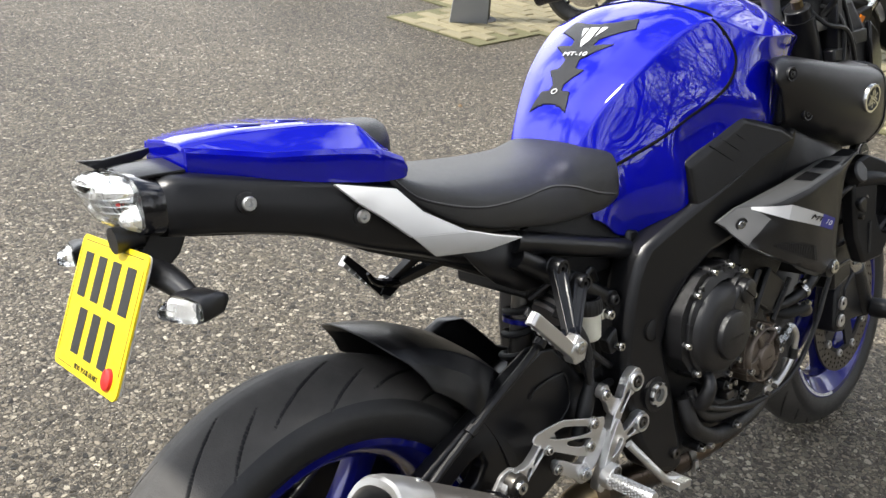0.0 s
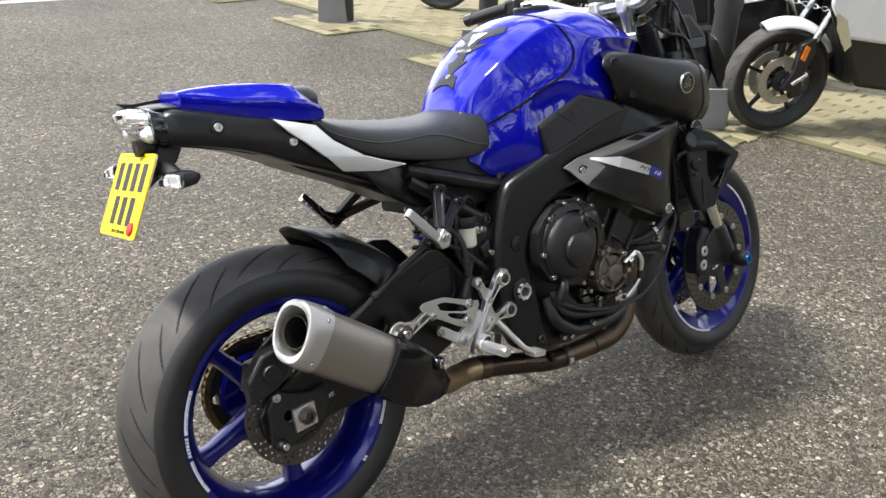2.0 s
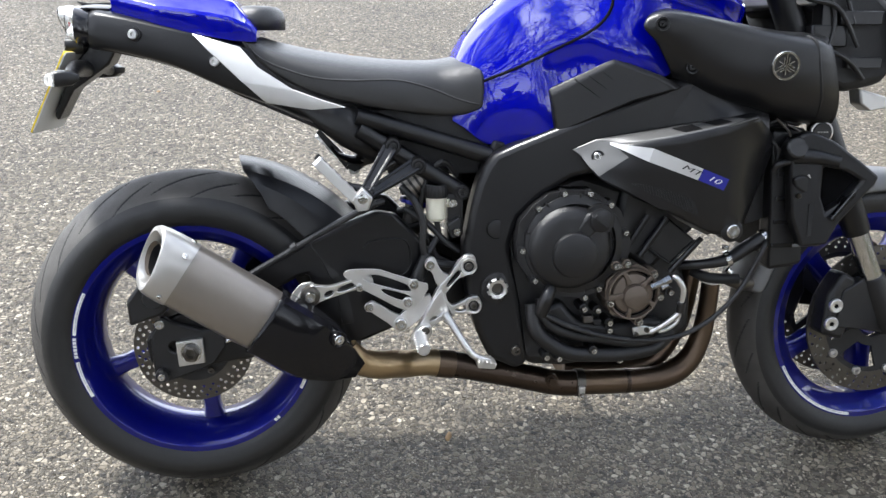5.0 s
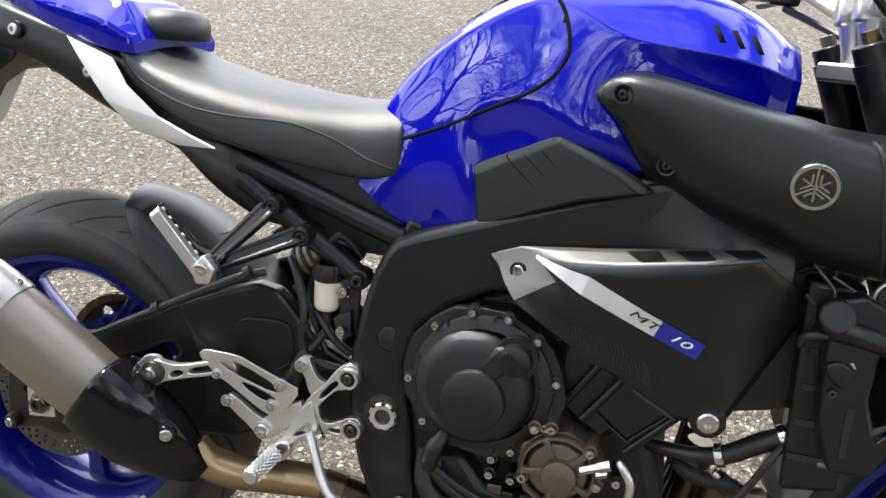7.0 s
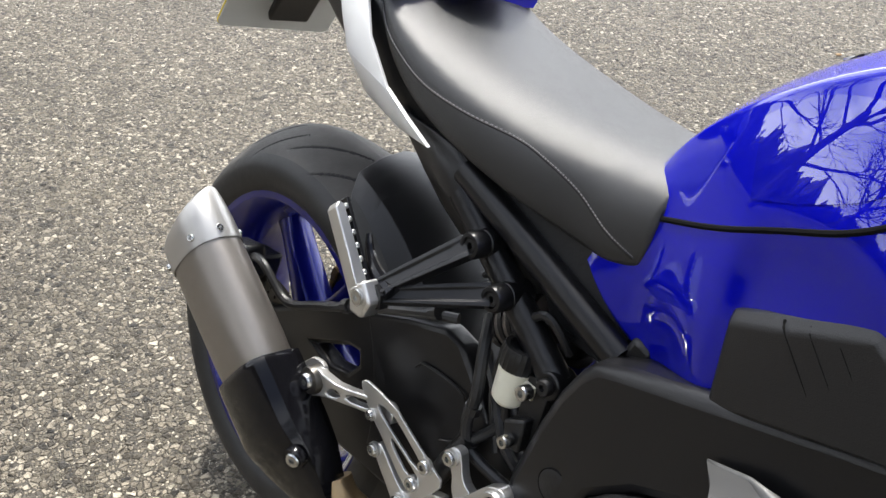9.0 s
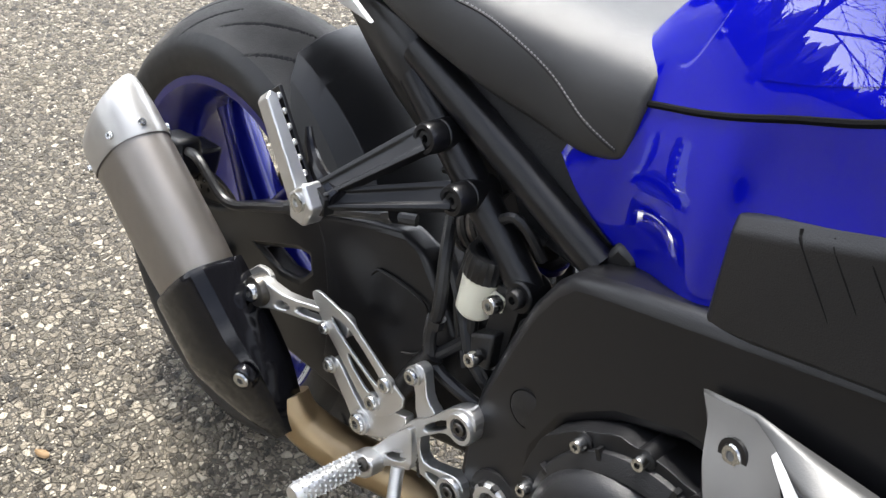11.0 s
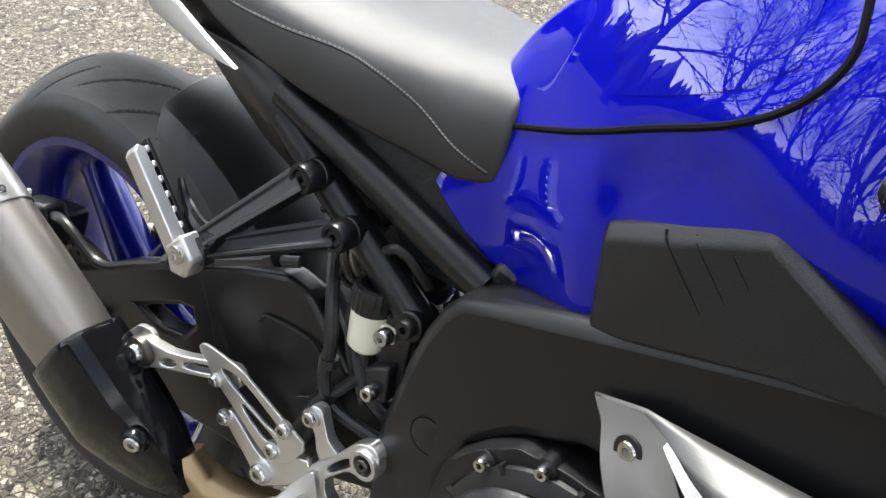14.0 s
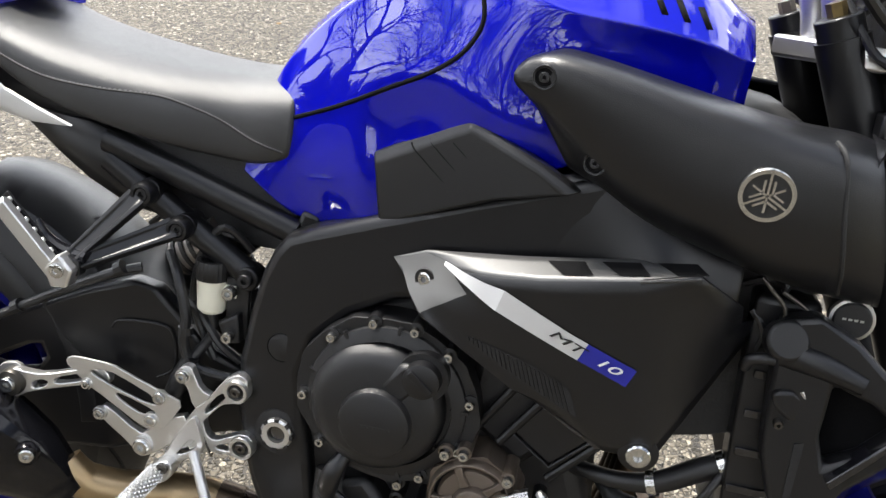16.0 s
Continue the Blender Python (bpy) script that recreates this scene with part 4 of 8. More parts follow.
part("stay_plate", slab([(0.819, 0.350), (0.842, 0.3535), (0.863, 0.350), (0.859, 0.337), (0.823, 0.335)], -0.204, -0.198), ALU, stay, bevel=0.0015)
bolt((0.846, -0.205, 0.3465), 0.0050, stay, STEEL)
bolt((0.826, -0.205, 0.3395), 0.0042, stay, STEEL)
part("cable_nut", lathe([(0.0001, -0.012), (0.0062, -0.012), (0.0062, 0.010), (0.0040, 0.012), (0.0001, 0.012)], n=6, closed=False, m=along((0.858, -0.213, 0.437), (0.878, -0.213, 0.446))), CHROME, stay)
part("cable_nut", lathe([(0.0001, -0.008), (0.0082, -0.008), (0.0082, 0.008), (0.0001, 0.008)], n=6, closed=False, m=along((0.8755, -0.213, 0.445), (0.895, -0.213, 0.454))), CHROME, stay)
part("cable_nut", lathe([(0.0001, -0.007), (0.0060, -0.007), (0.0060, 0.007), (0.0001, 0.007)], n=6, closed=False, m=along((0.874, -0.211, 0.4325), (0.893, -0.211, 0.440))), CHROME, stay)
for x, z, y in ((0.7291, 0.4093, -0.185), (0.7286, 0.3864, -0.185), (0.7795, 0.357, -0.185), (0.7813, 0.3409, -0.180), (0.7573, 0.3806, -0.178), (0.8934, 0.4149, -0.192), (0.6618, 0.2907, -0.176), (0.6856, 0.2874, -0.178),
                (0.7491, 0.3045, -0.190), (0.8114, 0.2716, -0.160)):
    bolt((x, y, z), 0.0060, engine, CHROME, h=0.008)
    part("bolt_boss", tube([(x, -0.13, z), (x, y + 0.001, z)], 0.0085, 12, 1), CAST, engine)
part("connector", box(0.728, 0.748, -0.188, -0.17, 0.358, 0.372), STEEL, engine, "dull grey wiring connector", bevel=0.002)
part("connector", box(0.748, 0.764, -0.186, -0.17, 0.353, 0.364), PLASTIC, engine, bevel=0.002)

# cylinder block and head
cyl = part("cylinder_block", slab([(0.785, 0.500), (0.865, 0.447), (0.955, 0.535), (0.995, 0.60), (0.93, 0.68), (0.86, 0.66), (0.80, 0.60)], -0.16, 0.16), CAST, engine, "black cylinder block", bevel=0.012)
part("head_panel", slab([(0.848, 0.500), (0.898, 0.464), (0.944, 0.510), (0.892, 0.552)], -0.172, -0.15), PLASTIC, cyl, bevel=0.004)
for a, b in (((0.838, 0.483), (0.886, 0.553)), ((0.898, 0.449), (0.957, 0.513)), ((0.812, 0.500), (0.850, 0.560))):
    part("block_rib", tube([(a[0], -0.172, a[1]), (b[0], -0.172, b[1])], 0.0055, 10, 1), SATIN, cyl)
part("panel_border", tube([(0.848, -0.173, 0.500), (0.898, -0.173, 0.464), (0.944, -0.173, 0.510)], 0.0022, 8, 1), SATIN, cyl)
for x, z in ((0.795, 0.622), (0.80, 0.655), (0.775, 0.66)):
    bolt((x, -0.172, z), 0.008, cyl, CHROME, h=0.010)
part("breather", tube([(0.80, -0.165, 0.655), (0.83, -0.175, 0.648), (0.845, -0.165, 0.63)], 0.012, 12, 5), CAST, cyl)

# hoses in front of the engine
hose = part("radiator_hose", tube([(0.90, -0.12, 0.448), (0.949, -0.15, 0.4555), (0.985, -0.163, 0.461), (1.02, -0.168, 0.4716), (1.057, -0.17, 0.496), (1.085, -0.17, 0.5115), (1.105, -0.168, 0.524), (1.135, -0.155, 0.53), (1.155, -0.13, 0.528)],
                                   [0.009, 0.0095, 0.0105, 0.0125, 0.0135, 0.0135, 0.0145, 0.0145, 0.0145], 16, 6), HOSE, bike, "black radiator hose with steel clamps")
for a, b in (((1.010, -0.1665, 0.4675), (1.019, -0.168, 0.4712)), ((1.079, -0.170, 0.5085), (1.086, -0.170, 0.5125)), ((1.093, -0.169, 0.5165), (1.100, -0.1685, 0.521))):
    part("hose_clamp", tube([a, b], 0.0158, 18, 1), CHROME, hose, "bright steel hose clamp")
part("clamp_screw", tube([(1.009, -0.181, 0.452), (1.016, -0.181, 0.446)], 0.0052, 8, 1), CHROME, hose)
part("clamp_screw", tube([(1.083, -0.186, 0.4985), (1.091, -0.186, 0.494)], 0.0052, 8, 1), CHROME, hose)
part("clamp_screw", box(1.000, 1.012, -0.178, -0.168, 0.489, 0.497), CHROME, hose, bevel=0.002)
part("water_pipe", tube([(0.962, -0.13, 0.437), (0.985, -0.155, 0.4295), (1.042, -0.160, 0.426)], [0.010, 0.0105, 0.0105], 14, 4), DARK, bike, "dull grey water pipe stub")
part("cable", tube([(1.10, -0.16, 0.527), (1.0743, -0.19, 0.4945), (1.0552, -0.19, 0.453), (1.032, -0.19, 0.4114), (1.0017, -0.19, 0.3764), (0.9643, -0.192, 0.348), (0.9136, -0.194, 0.327), (0.8496, -0.194, 0.3221), (0.7732, -0.192, 0.3319), (0.6978, -0.19, 0.3562), (0.6422, -0.186, 0.3846)], 0.0050, 10, 7), HOSE, bike, "black cable looping under the engine")
part("radiator", box(1.09, 1.125, -0.15, 0.15, 0.47, 0.74), DARK, bike, bevel=0.005)
part("radiator_pipe", tube([(1.015, -0.15, 0.43), (1.05, -0.155, 0.415), (1.075, -0.14, 0.41)], 0.013, 12, 5), STEEL, bike)

# ---- side panel by the radiator ----
SP_TOP = [(0.696, -0.186, 0.687), (0.735, -0.200, 0.706), (0.775, -0.207, 0.713), (0.84, -0.218, 0.724), (0.95, -0.228, 0.744), (1.003, -0.262, 0.7495)]
SP_CRE = [(0.712, -0.196, 0.672), (0.745, -0.206, 0.694), (0.800, -0.240, 0.703), (0.86, -0.256, 0.714), (0.95, -0.266, 0.734), (1.005, -0.268, 0.748)]
SP_MID = [(0.722, -0.208, 0.657), (0.765, -0.226, 0.662), (0.822, -0.244, 0.658), (0.90, -0.254, 0.658), (0.985, -0.252, 0.672), (1.055, -0.225, 0.712)]
SP_LOW = [(0.736, -0.220, 0.641), (0.785, -0.230, 0.617), (0.845, -0.238, 0.585), (0.915, -0.244, 0.572), (0.985, -0.245, 0.600), (1.06, -0.210, 0.690)]
SP_BOT = [(0.738, -0.219, 0.638), (0.80, -0.224, 0.604), (0.862, -0.228, 0.576), (0.950, -0.236, 0.534), (1.000, -0.236, 0.535), (1.085, -0.182, 0.690)]


def dense(rows, a=4, b=4):
    """The same skin in smaller faces."""
    fine = []
    for i in range(len(rows) - 1):
        for k in range(a):
            r = [Vector(p).lerp(Vector(q), k / a) for p, q in zip(rows[i], rows[i + 1])]
            fine.append(r)
    fine.append([Vector(p) for p in rows[-1]])
    out = []
    for r in fine:
        line = []
        for p, q in zip(r, r[1:]):
            line += [p.lerp(q, k / b) for k in range(b)]
        out.append(line + [r[-1]])
    return out


side_panel = part("radiator_side_panel", sheet(dense([SP_CRE, SP_MID, SP_LOW, SP_BOT])), PLASTIC, bike, "matt black radiator side panel", thick=0.004, angle=30)
part("radiator_side_panel", flip(sheet(dense([SP_CRE, SP_MID, SP_LOW, SP_BOT]))), PLASTIC, bike, thick=0.004, angle=30)
part("panel_top", sheet(dense([SP_TOP, SP_CRE])), PANEL_TOP, side_panel, thick=0.003, angle=30)
part("panel_top", flip(sheet(dense([SP_TOP, SP_CRE]))), PANEL_TOP, side_panel, thick=0.003, angle=30)


def stripe(x0, z0, x1, z1, w0, w1, lift, n=12):
    """A band that lies on the side panel, from x0, z0 to x1, z1, as two edges."""
    bvh = PANEL_SKIN
    d = Vector((x1 - x0, 0, z1 - z0)).normalized()
    nrm = Vector((-d.z, 0, d.x))
    rows = [[], []]
    for k in range(n + 1):
        t = k / n
        c = Vector((x0 + (x1 - x0) * t, -0.6, z0 + (z1 - z0) * t))
        w = w0 + (w1 - w0) * t
        for row, s in zip(rows, (1, -1)):
            hit = bvh.ray_cast(c + nrm * w * s * 0.5, Vector((0, 1, 0)))
            p = hit[0] if hit[0] else c + Vector((0, 0.36, 0))
            row.append(p + Vector((0, -lift, 0)))
    return sheet(rows)


from mathutils.bvhtree import BVHTree
skin_bm = sheet(dense([SP_TOP, SP_CRE, SP_MID, SP_LOW, SP_BOT]))
PANEL_SKIN = BVHTree.FromBMesh(skin_bm)
skin_bm.free()
def film(top, low, lift, n=12, m=5):
    """A thin film on the side panel between two lines of x, z."""
    def spread(line):
        P = [Vector((x, 0, z)) for x, z in line]
        return [P[min(int(t), len(P) - 2)].lerp(P[min(int(t), len(P) - 2) + 1], t - min(int(t), len(P) - 2)) for t in ((len(P) - 1) * k / n for k in range(n + 1))]
    rows = []
    for k in range(m + 1):
        row = []
        for a, b in zip(spread(top), spread(low)):
            q = a.lerp(b, k / m)
            hit = PANEL_SKIN.ray_cast(Vector((q.x, -0.6, q.z)), Vector((0, 1, 0)))
            if not hit[0]:
                near = PANEL_SKIN.find_nearest(Vector((q.x, -0.21, q.z)))
                hit = near
            row.append(hit[0] + Vector((0, -lift, 0)))
        rows.append(row)
    return sheet(rows)


part("grey_tip", film([(0.6975, 0.6865), (0.735, 0.7035), (0.757, 0.702), (0.786, 0.677)], [(0.6975, 0.6865), (0.716, 0.665), (0.7375, 0.642), (0.786, 0.677)], 0.0014), GREY_PAINT, side_panel, "dark grey painted tip")
part("silver_stripe", stripe(0.757, 0.700, 0.822, 0.682, 0.004, 0.025, 0.0018), WHITE, side_panel, "white stripe")
part("silver_stripe", stripe(0.821, 0.6825, 0.912, 0.647, 0.0245, 0.0215, 0.0015), SILVER, side_panel, "silver stripe")
part("blue_label", stripe(0.911, 0.6475, 0.962, 0.627, 0.0215, 0.0215, 0.0018), DECAL_BLUE, side_panel, "blue label")
LBL = Matrix.Rotation(math.pi / 2, 4, "X")
for word, x, z, mat in (("MT", 0.893, 0.6555, BLACK_INK), ("10", 0.9365, 0.6370, WHITE)):
    lt = lettering(word, 0.0130, Matrix.Translation((x, 0, z)) @ Matrix.Rotation(radians(23), 4, "Y") @ LBL, mat, side_panel, "model_lettering", sx=2.1, slant=0.3)
    for v in lt.data.vertices:
        hit = PANEL_SKIN.ray_cast(Vector((v.co.x, -0.6, v.co.z)), Vector((0, 1, 0)))
        if hit[0]:
            v.co.y += hit[0].y - 0.0028
TIP = PANEL_SKIN.ray_cast(Vector((0.737, -0.6, 0.676)), Vector((0, 1, 0)))[0]
bolt(TIP + Vector((0, 0.001, 0)), 0.0078, side_panel, CHROME, Matrix.Rotation(radians(-18), 4, "Z"), h=0.004)
part("washer", lathe([(0.0076, -0.0006), (0.0118, -0.0006), (0.0118, 0.002), (0.0076, 0.002)], n=24, m=Matrix.Translation(TIP + Vector((0, -0.0014, 0))) @ Matrix.Rotation(radians(-18), 4, "Z")), PLASTIC, side_panel)
bolt((0.985, -0.240, 0.540), 0.013, side_panel, CHROME)
part("bolt_eye", lathe([(0.012, -0.239), (0.021, -0.237), (0.021, -0.205), (0.012, -0.205)], (0.985, 0, 0.540), 24), PLASTIC, side_panel)
inset = part("mesh_inset", film([(0.789, 0.632), (0.83, 0.628), (0.868, 0.618), (0.905, 0.602)], [(0.790, 0.630), (0.83, 0.608), (0.875, 0.588), (0.918, 0.570)], 0.0010), DARK, side_panel, "fine black mesh inset")
for k in range(22):
    t = (k + 1) / 24
    a, b = Vector((0.789 + 0.116 * t, 0, 0.632 - 0.030 * t ** 1.5)), Vector((0.790 + 0.128 * t, 0, 0.630 - 0.060 * t))
    q = [PANEL_SKIN.ray_cast(Vector((p.x, -0.6, p.z)), Vector((0, 1, 0)))[0] for p in (a, b)]
    if q[0] and q[1]:
        part("mesh_wire", tube([q[0] + Vector((0, -0.0012, 0)), q[1] + Vector((0, -0.0012, 0))], 0.0007, 5, 1), CAST, inset)
# vents are flat near-black patches, their inner shade given as colour
for k in range(3):
    x0 = 0.858 + 0.052 * k
    p = lambda x, s: Vector(SP_TOP[3]).lerp(Vector(SP_TOP[4]), (x - 0.84) / 0.11).lerp(Vector(SP_CRE[3]).lerp(Vector(SP_CRE[4]), (x - 0.86) / 0.09), s) + Vector((0, -0.0008, 0.0014))
    part("vent_slot", sheet([[p(x0 + 0.004, 0.2), p(x0 + 0.040, 0.2)], [p(x0 + 0.022, 0.78), p(x0 + 0.050, 0.78)]]), HOLE, side_panel, "dark vent slot")
# black plastic lip; its sky reflection is put in as grey colour
part("sky_sheen_lip", sheet([[(0.846, -0.2255, 0.597), (0.872, -0.2290, 0.583), (0.912, -0.2335, 0.560), (0.951, -0.2370, 0.5385)],
                          [(0.850, -0.2230, 0.588), (0.884, -0.2240, 0.562), (0.912, -0.2260, 0.546), (0.942, -0.2300, 0.5315)]]), GREY_PAINT, side_panel, "black plastic lower lip, coloured grey for its sky sheen", thick=0.003)
part("inner_panel", slab([(0.955, 0.70), (1.10, 0.705), (1.125, 0.60), (1.10, 0.555), (1.06, 0.54), (1.00, 0.525), (0.955, 0.56)], -0.165, -0.130), DARK, bike)
part("spar_filler", slab([(0.93, 0.70), (1.10, 0.705), (1.14, 0.74), (1.10, 0.79), (0.95, 0.80)], -0.165, 0.165), DARK, bike)

# ---- tank ----
# x, then the half section from the ridge down: y, z
TANK = [
    (0.490, (0.0, 0.815), (0.035, 0.812), (0.058, 0.804), (0.074, 0.785), (0.092, 0.762), (0.106, 0.745), (0.112, 0.734)),
    (0.515, (0.0, 0.872), (0.040, 0.868), (0.072, 0.850), (0.091, 0.818), (0.106, 0.780), (0.116, 0.748), (0.118, 0.718)),
    (0.550, (0.0, 0.918), (0.045, 0.912), (0.084, 0.890), (0.104, 0.850), (0.113, 0.800), (0.116, 0.745), (0.112, 0.690)),
    (0.600, (0.0, 0.965), (0.055, 0.958), (0.105, 0.930), (0.130, 0.880), (0.138, 0.815), (0.138, 0.745), (0.130, 0.685)),
    (0.665, (0.0, 1.008), (0.065, 1.001), (0.125, 0.972), (0.156, 0.915), (0.168, 0.845), (0.170, 0.770), (0.163, 0.708)),
    (0.740, (0.0, 1.036), (0.075, 1.030), (0.145, 1.000), (0.178, 0.945), (0.194, 0.880), (0.200, 0.815), (0.192, 0.750)),
    (0.820, (0.0, 1.043), (0.085, 1.037), (0.140, 1.012), (0.190, 0.966), (0.194, 0.915), (0.204, 0.850), (0.198, 0.795)),
    (0.900, (0.0, 1.036), (0.088, 1.030), (0.134, 1.005), (0.187, 0.960), (0.177, 0.930), (0.178, 0.870), (0.176, 0.830)),
    (0.970, (0.0, 1.016), (0.082, 1.010), (0.122, 0.991), (0.172, 0.952), (0.160, 0.925), (0.156, 0.885), (0.150, 0.858)),
    (1.015, (0.0, 0.985), (0.068, 0.980), (0.104, 0.965), (0.146, 0.938), (0.134, 0.912), (0.130, 0.882), (0.125, 0.862)),
]


def tank_rows():
    rows = []
    for x, *half0 in TANK:
        half = half0
        # a tight shoulder between the crowned top and the flat flank
        (y1, z1), (y2, z2), (y3, z3) = half[1:4]
        grow = max(0.0, min(1.0, (x - 0.50) / 0.08))
        sy, sz = y2 + 0.002 + 0.008 * grow, z2 + 0.007 * grow
        half = [half[0], (y1 + 0.004, z1 + 0.001), (sy - 0.20 * (sy - y1), sz + 0.20 * (z1 - sz) + 0.001), (sy, sz), (sy + 0.20 * (y3 - sy) + 0.001, sz - 0.20 * (sz - z3)), *half[3:]]
        if x > 0.8:
            # the front cover folds at a ridge lower down
            h = half0
            mid = lambda p, q, f: (p[0] + (q[0] - p[0]) * f, p[1] + (q[1] - p[1]) * f)
            half = [h[0], h[1], h[2], mid(h[3], h[2], 0.14), h[3], mid(h[3], h[4], 0.2), h[4], h[5], h[6]]
        c = [(p.x, p.y) for p in curve([(y, z, 0) for y, z in half], 12)]
        full = [(x, -y, z) for y, z in c[::-1]] + [(x, y, z) for y, z in c[1:]]
        rows.append(full)
    return rows


def along_x(rows, n):
    """More rows, on smooth lines from row to row."""
    cols = [curve([r[k] for r in rows], n) for k in range(len(rows[0]))]
    return [[c[i] for c in cols] for i in range(len(cols[0]))]


part("spar_cover", sheet(along_x([[Vector(p) for p in r] for r in (
    ((0.820, -0.185, 0.796), (0.820, -0.1955, 0.785), (0.820, -0.1955, 0.755), (0.820, -0.1955, 0.725), (0.820, -0.194, 0.690)),
    ((0.91, -0.196, 0.822), (0.91, -0.210, 0.805), (0.91, -0.2125, 0.770), (0.91, -0.216, 0.742), (0.91, -0.216, 0.705)),
    ((0.98, -0.194, 0.822), (0.98, -0.208, 0.800), (0.98, -0.216, 0.770), (0.98, -0.238, 0.746), (0.98, -0.240, 0.705)),
    ((1.05, -0.188, 0.800), (1.05, -0.200, 0.780), (1.05, -0.210, 0.757), (1.05, -0.226, 0.735), (1.05, -0.224, 0.700)))], 5)), SATIN, bike, "black plastic cover over the frame spar", thick=0.004, sub=1, angle=60)


def ramp(v, a, b):
    return max(0.0, min(1.0, (v - a) / (b - a)))


def recess(x, z):
    """How far the cover steps in above and behind the knee pad, and tucks under at its rear foot."""
    line = [(0.600, 0.815), (0.640, 0.842), (0.660, 0.854), (0.700, 0.869), (0.724, 0.873), (0.772, 0.851), (0.834, 0.822), (0.880, 0.795)]
    tuck = 0.20 * max(0.0, 0.752 - 0.10 * (x - 0.547) - z) * (1 - ramp(x, 0.60, 0.68)) * ramp(x, 0.52, 0.60)
    if not 0.60 < x < 0.88:
        return tuck
    top = next(za + (zb - za) * (x - xa) / (xb - xa) for (xa, za), (xb, zb) in zip(line, line[1:]) if xa <= x <= xb)
    rear = 0.634 + 0.16 * (0.840 - z)
    return tuck + 0.014 * ramp(top - z, 0.0, 0.014) * ramp(x, rear, rear + 0.022) * (1 - ramp(x, 0.83, 0.88))


def evened(grid, along, across):
    """Irons a grid of points along the rows' order and across it, with the ends held."""
    g = np.array([[tuple(p) for p in r] for r in grid])
    for _ in range(along):
        g[1:-1] = 0.5 * g[1:-1] + 0.25 * (g[:-2] + g[2:])
    for _ in range(across):
        g[:, 1:-1] = 0.5 * g[:, 1:-1] + 0.25 * (g[:, :-2] + g[:, 2:])
    return [[Vector(p) for p in r] for r in g.tolist()]


TROWS = evened(along_x(tank_rows(), 20), 70, 16)
for row in TROWS:
    for p in row:
        if abs(p.y) > 0.08:
            p.y -= math.copysign(recess(p.x, p.z), p.y)
TROWS = evened(TROWS, 13, 12)
# the front closes in a blunt nose
nose = [[Vector((1.028, p[1] * 0.93, 0.90 + (p[2] - 0.90) * 0.93)) for p in TROWS[-1]], [Vector((1.032, p[1] * 0.6, 0.90 + (p[2] - 0.90) * 0.6)) for p in TROWS[-1]]]
tank_bm = sheet(TROWS + nose)
tank_bm.normal_update()
TANK_SKIN = BVHTree.FromBMesh(tank_bm)
tank = part("fuel_tank", tank_bm, BLUE, bike, "glossy metallic blue fuel tank and covers", angle=60, thick=0.004)
part("tank_base", slab([(0.56, 0.72), (0.70, 0.78), (0.98, 0.86), (0.98, 0.93), (0.62, 0.90), (0.54, 0.80)], -0.09, 0.09), DARK, bike)


def on_tank(p, way=(0, 1, 0), lift=0.0):
    """The point of the tank's skin that a line from p meets."""
    hit = TANK_SKIN.ray_cast(Vector(p), Vector(way))
    if hit[0] is None:
        hit = TANK_SKIN.find_nearest(Vector(p))
    n = hit[1] if hit[1].dot(Vector(way)) < 0 else -hit[1]
    return hit[0] + n * lift


def skin_tube(line, r, side=-1, n=8):
    pts = [on_tank((x, side * 0.5, z), (0, -side, 0), -r * 0.3) for x, z in (tuple(q)[:2] for q in curve([(x, z, 0) for x, z in line], 5))]
    return tube(pts, r, n, 1)


GAP = [(0.530, 0.798), (0.60, 0.828), (0.666, 0.862), (0.715, 0.888), (0.745, 0.912), (0.760, 0.940), (0.757, 0.965), (0.748, 0.988), (0.738, 1.002)]
for side in (-1, 1):
    part("tank_seam", skin_tube(GAP, 0.0028, side), HOLE, tank, "black seam between tank and covers")
    top = [on_tank((0.750 - 0.010 * math.sin(math.pi * k / 8), side * (0.170 - 0.0212 * k), 1.5), (0, 0, -1), -0.0008) for k in range(9)]
    part("tank_seam", tube(top, 0.0028, 8, 2), HOLE, tank)
# knee pads
for side in (-1, 1):
    KP = [(0.656, 0.792), (0.763, 0.849), (0.846, 0.817), (0.884, 0.797), (0.80, 0.772), (0.670, 0.712)]
    KF = [(0.660, 0.781), (0.763, 0.838), (0.838, 0.810), (0.870, 0.793), (0.80, 0.774), (0.672, 0.714)]
    skin = lambda x: 0.160 + 0.033 * max(0.0, min(1.8, (x - 0.655) / 0.107))
    rings = [[Vector((x, side * (skin(x) + dy), z)) for x, z in loop] for loop, dy in ((KP, -0.022), (KP, -0.0035), (KF, 0.0045))]
    pad = part("knee_pad", loft(rings), PLASTIC, bike, "ribbed black knee pad with a chamfered upper edge", bevel=0.0035, seg=3, angle=40)
    if side < 0:
        # grooves are near-black tubes, their shade given as colour
        for k in range(3):
            x0, z0 = 0.701 + 0.0205 * k, 0.8125 + 0.0085 * k
            yk = lambda x: -0.1642 - 0.033 * (x - 0.655) / 0.107
            g = [(x0 - 0.001, yk(x0) + 0.0045, z0 - 0.0015), (x0 + 0.001, yk(x0) + 0.0025, z0 - 0.0045), (x0 + 0.006, yk(x0 + 0.004), z0 - 0.0085), (x0 + 0.041, yk(x0 + 0.041), z0 - 0.0345)]
            part("pad_groove", tube(g, [0.0012, 0.0012, 0.0011, 0.0008], 8, 4), HOLE, pad)
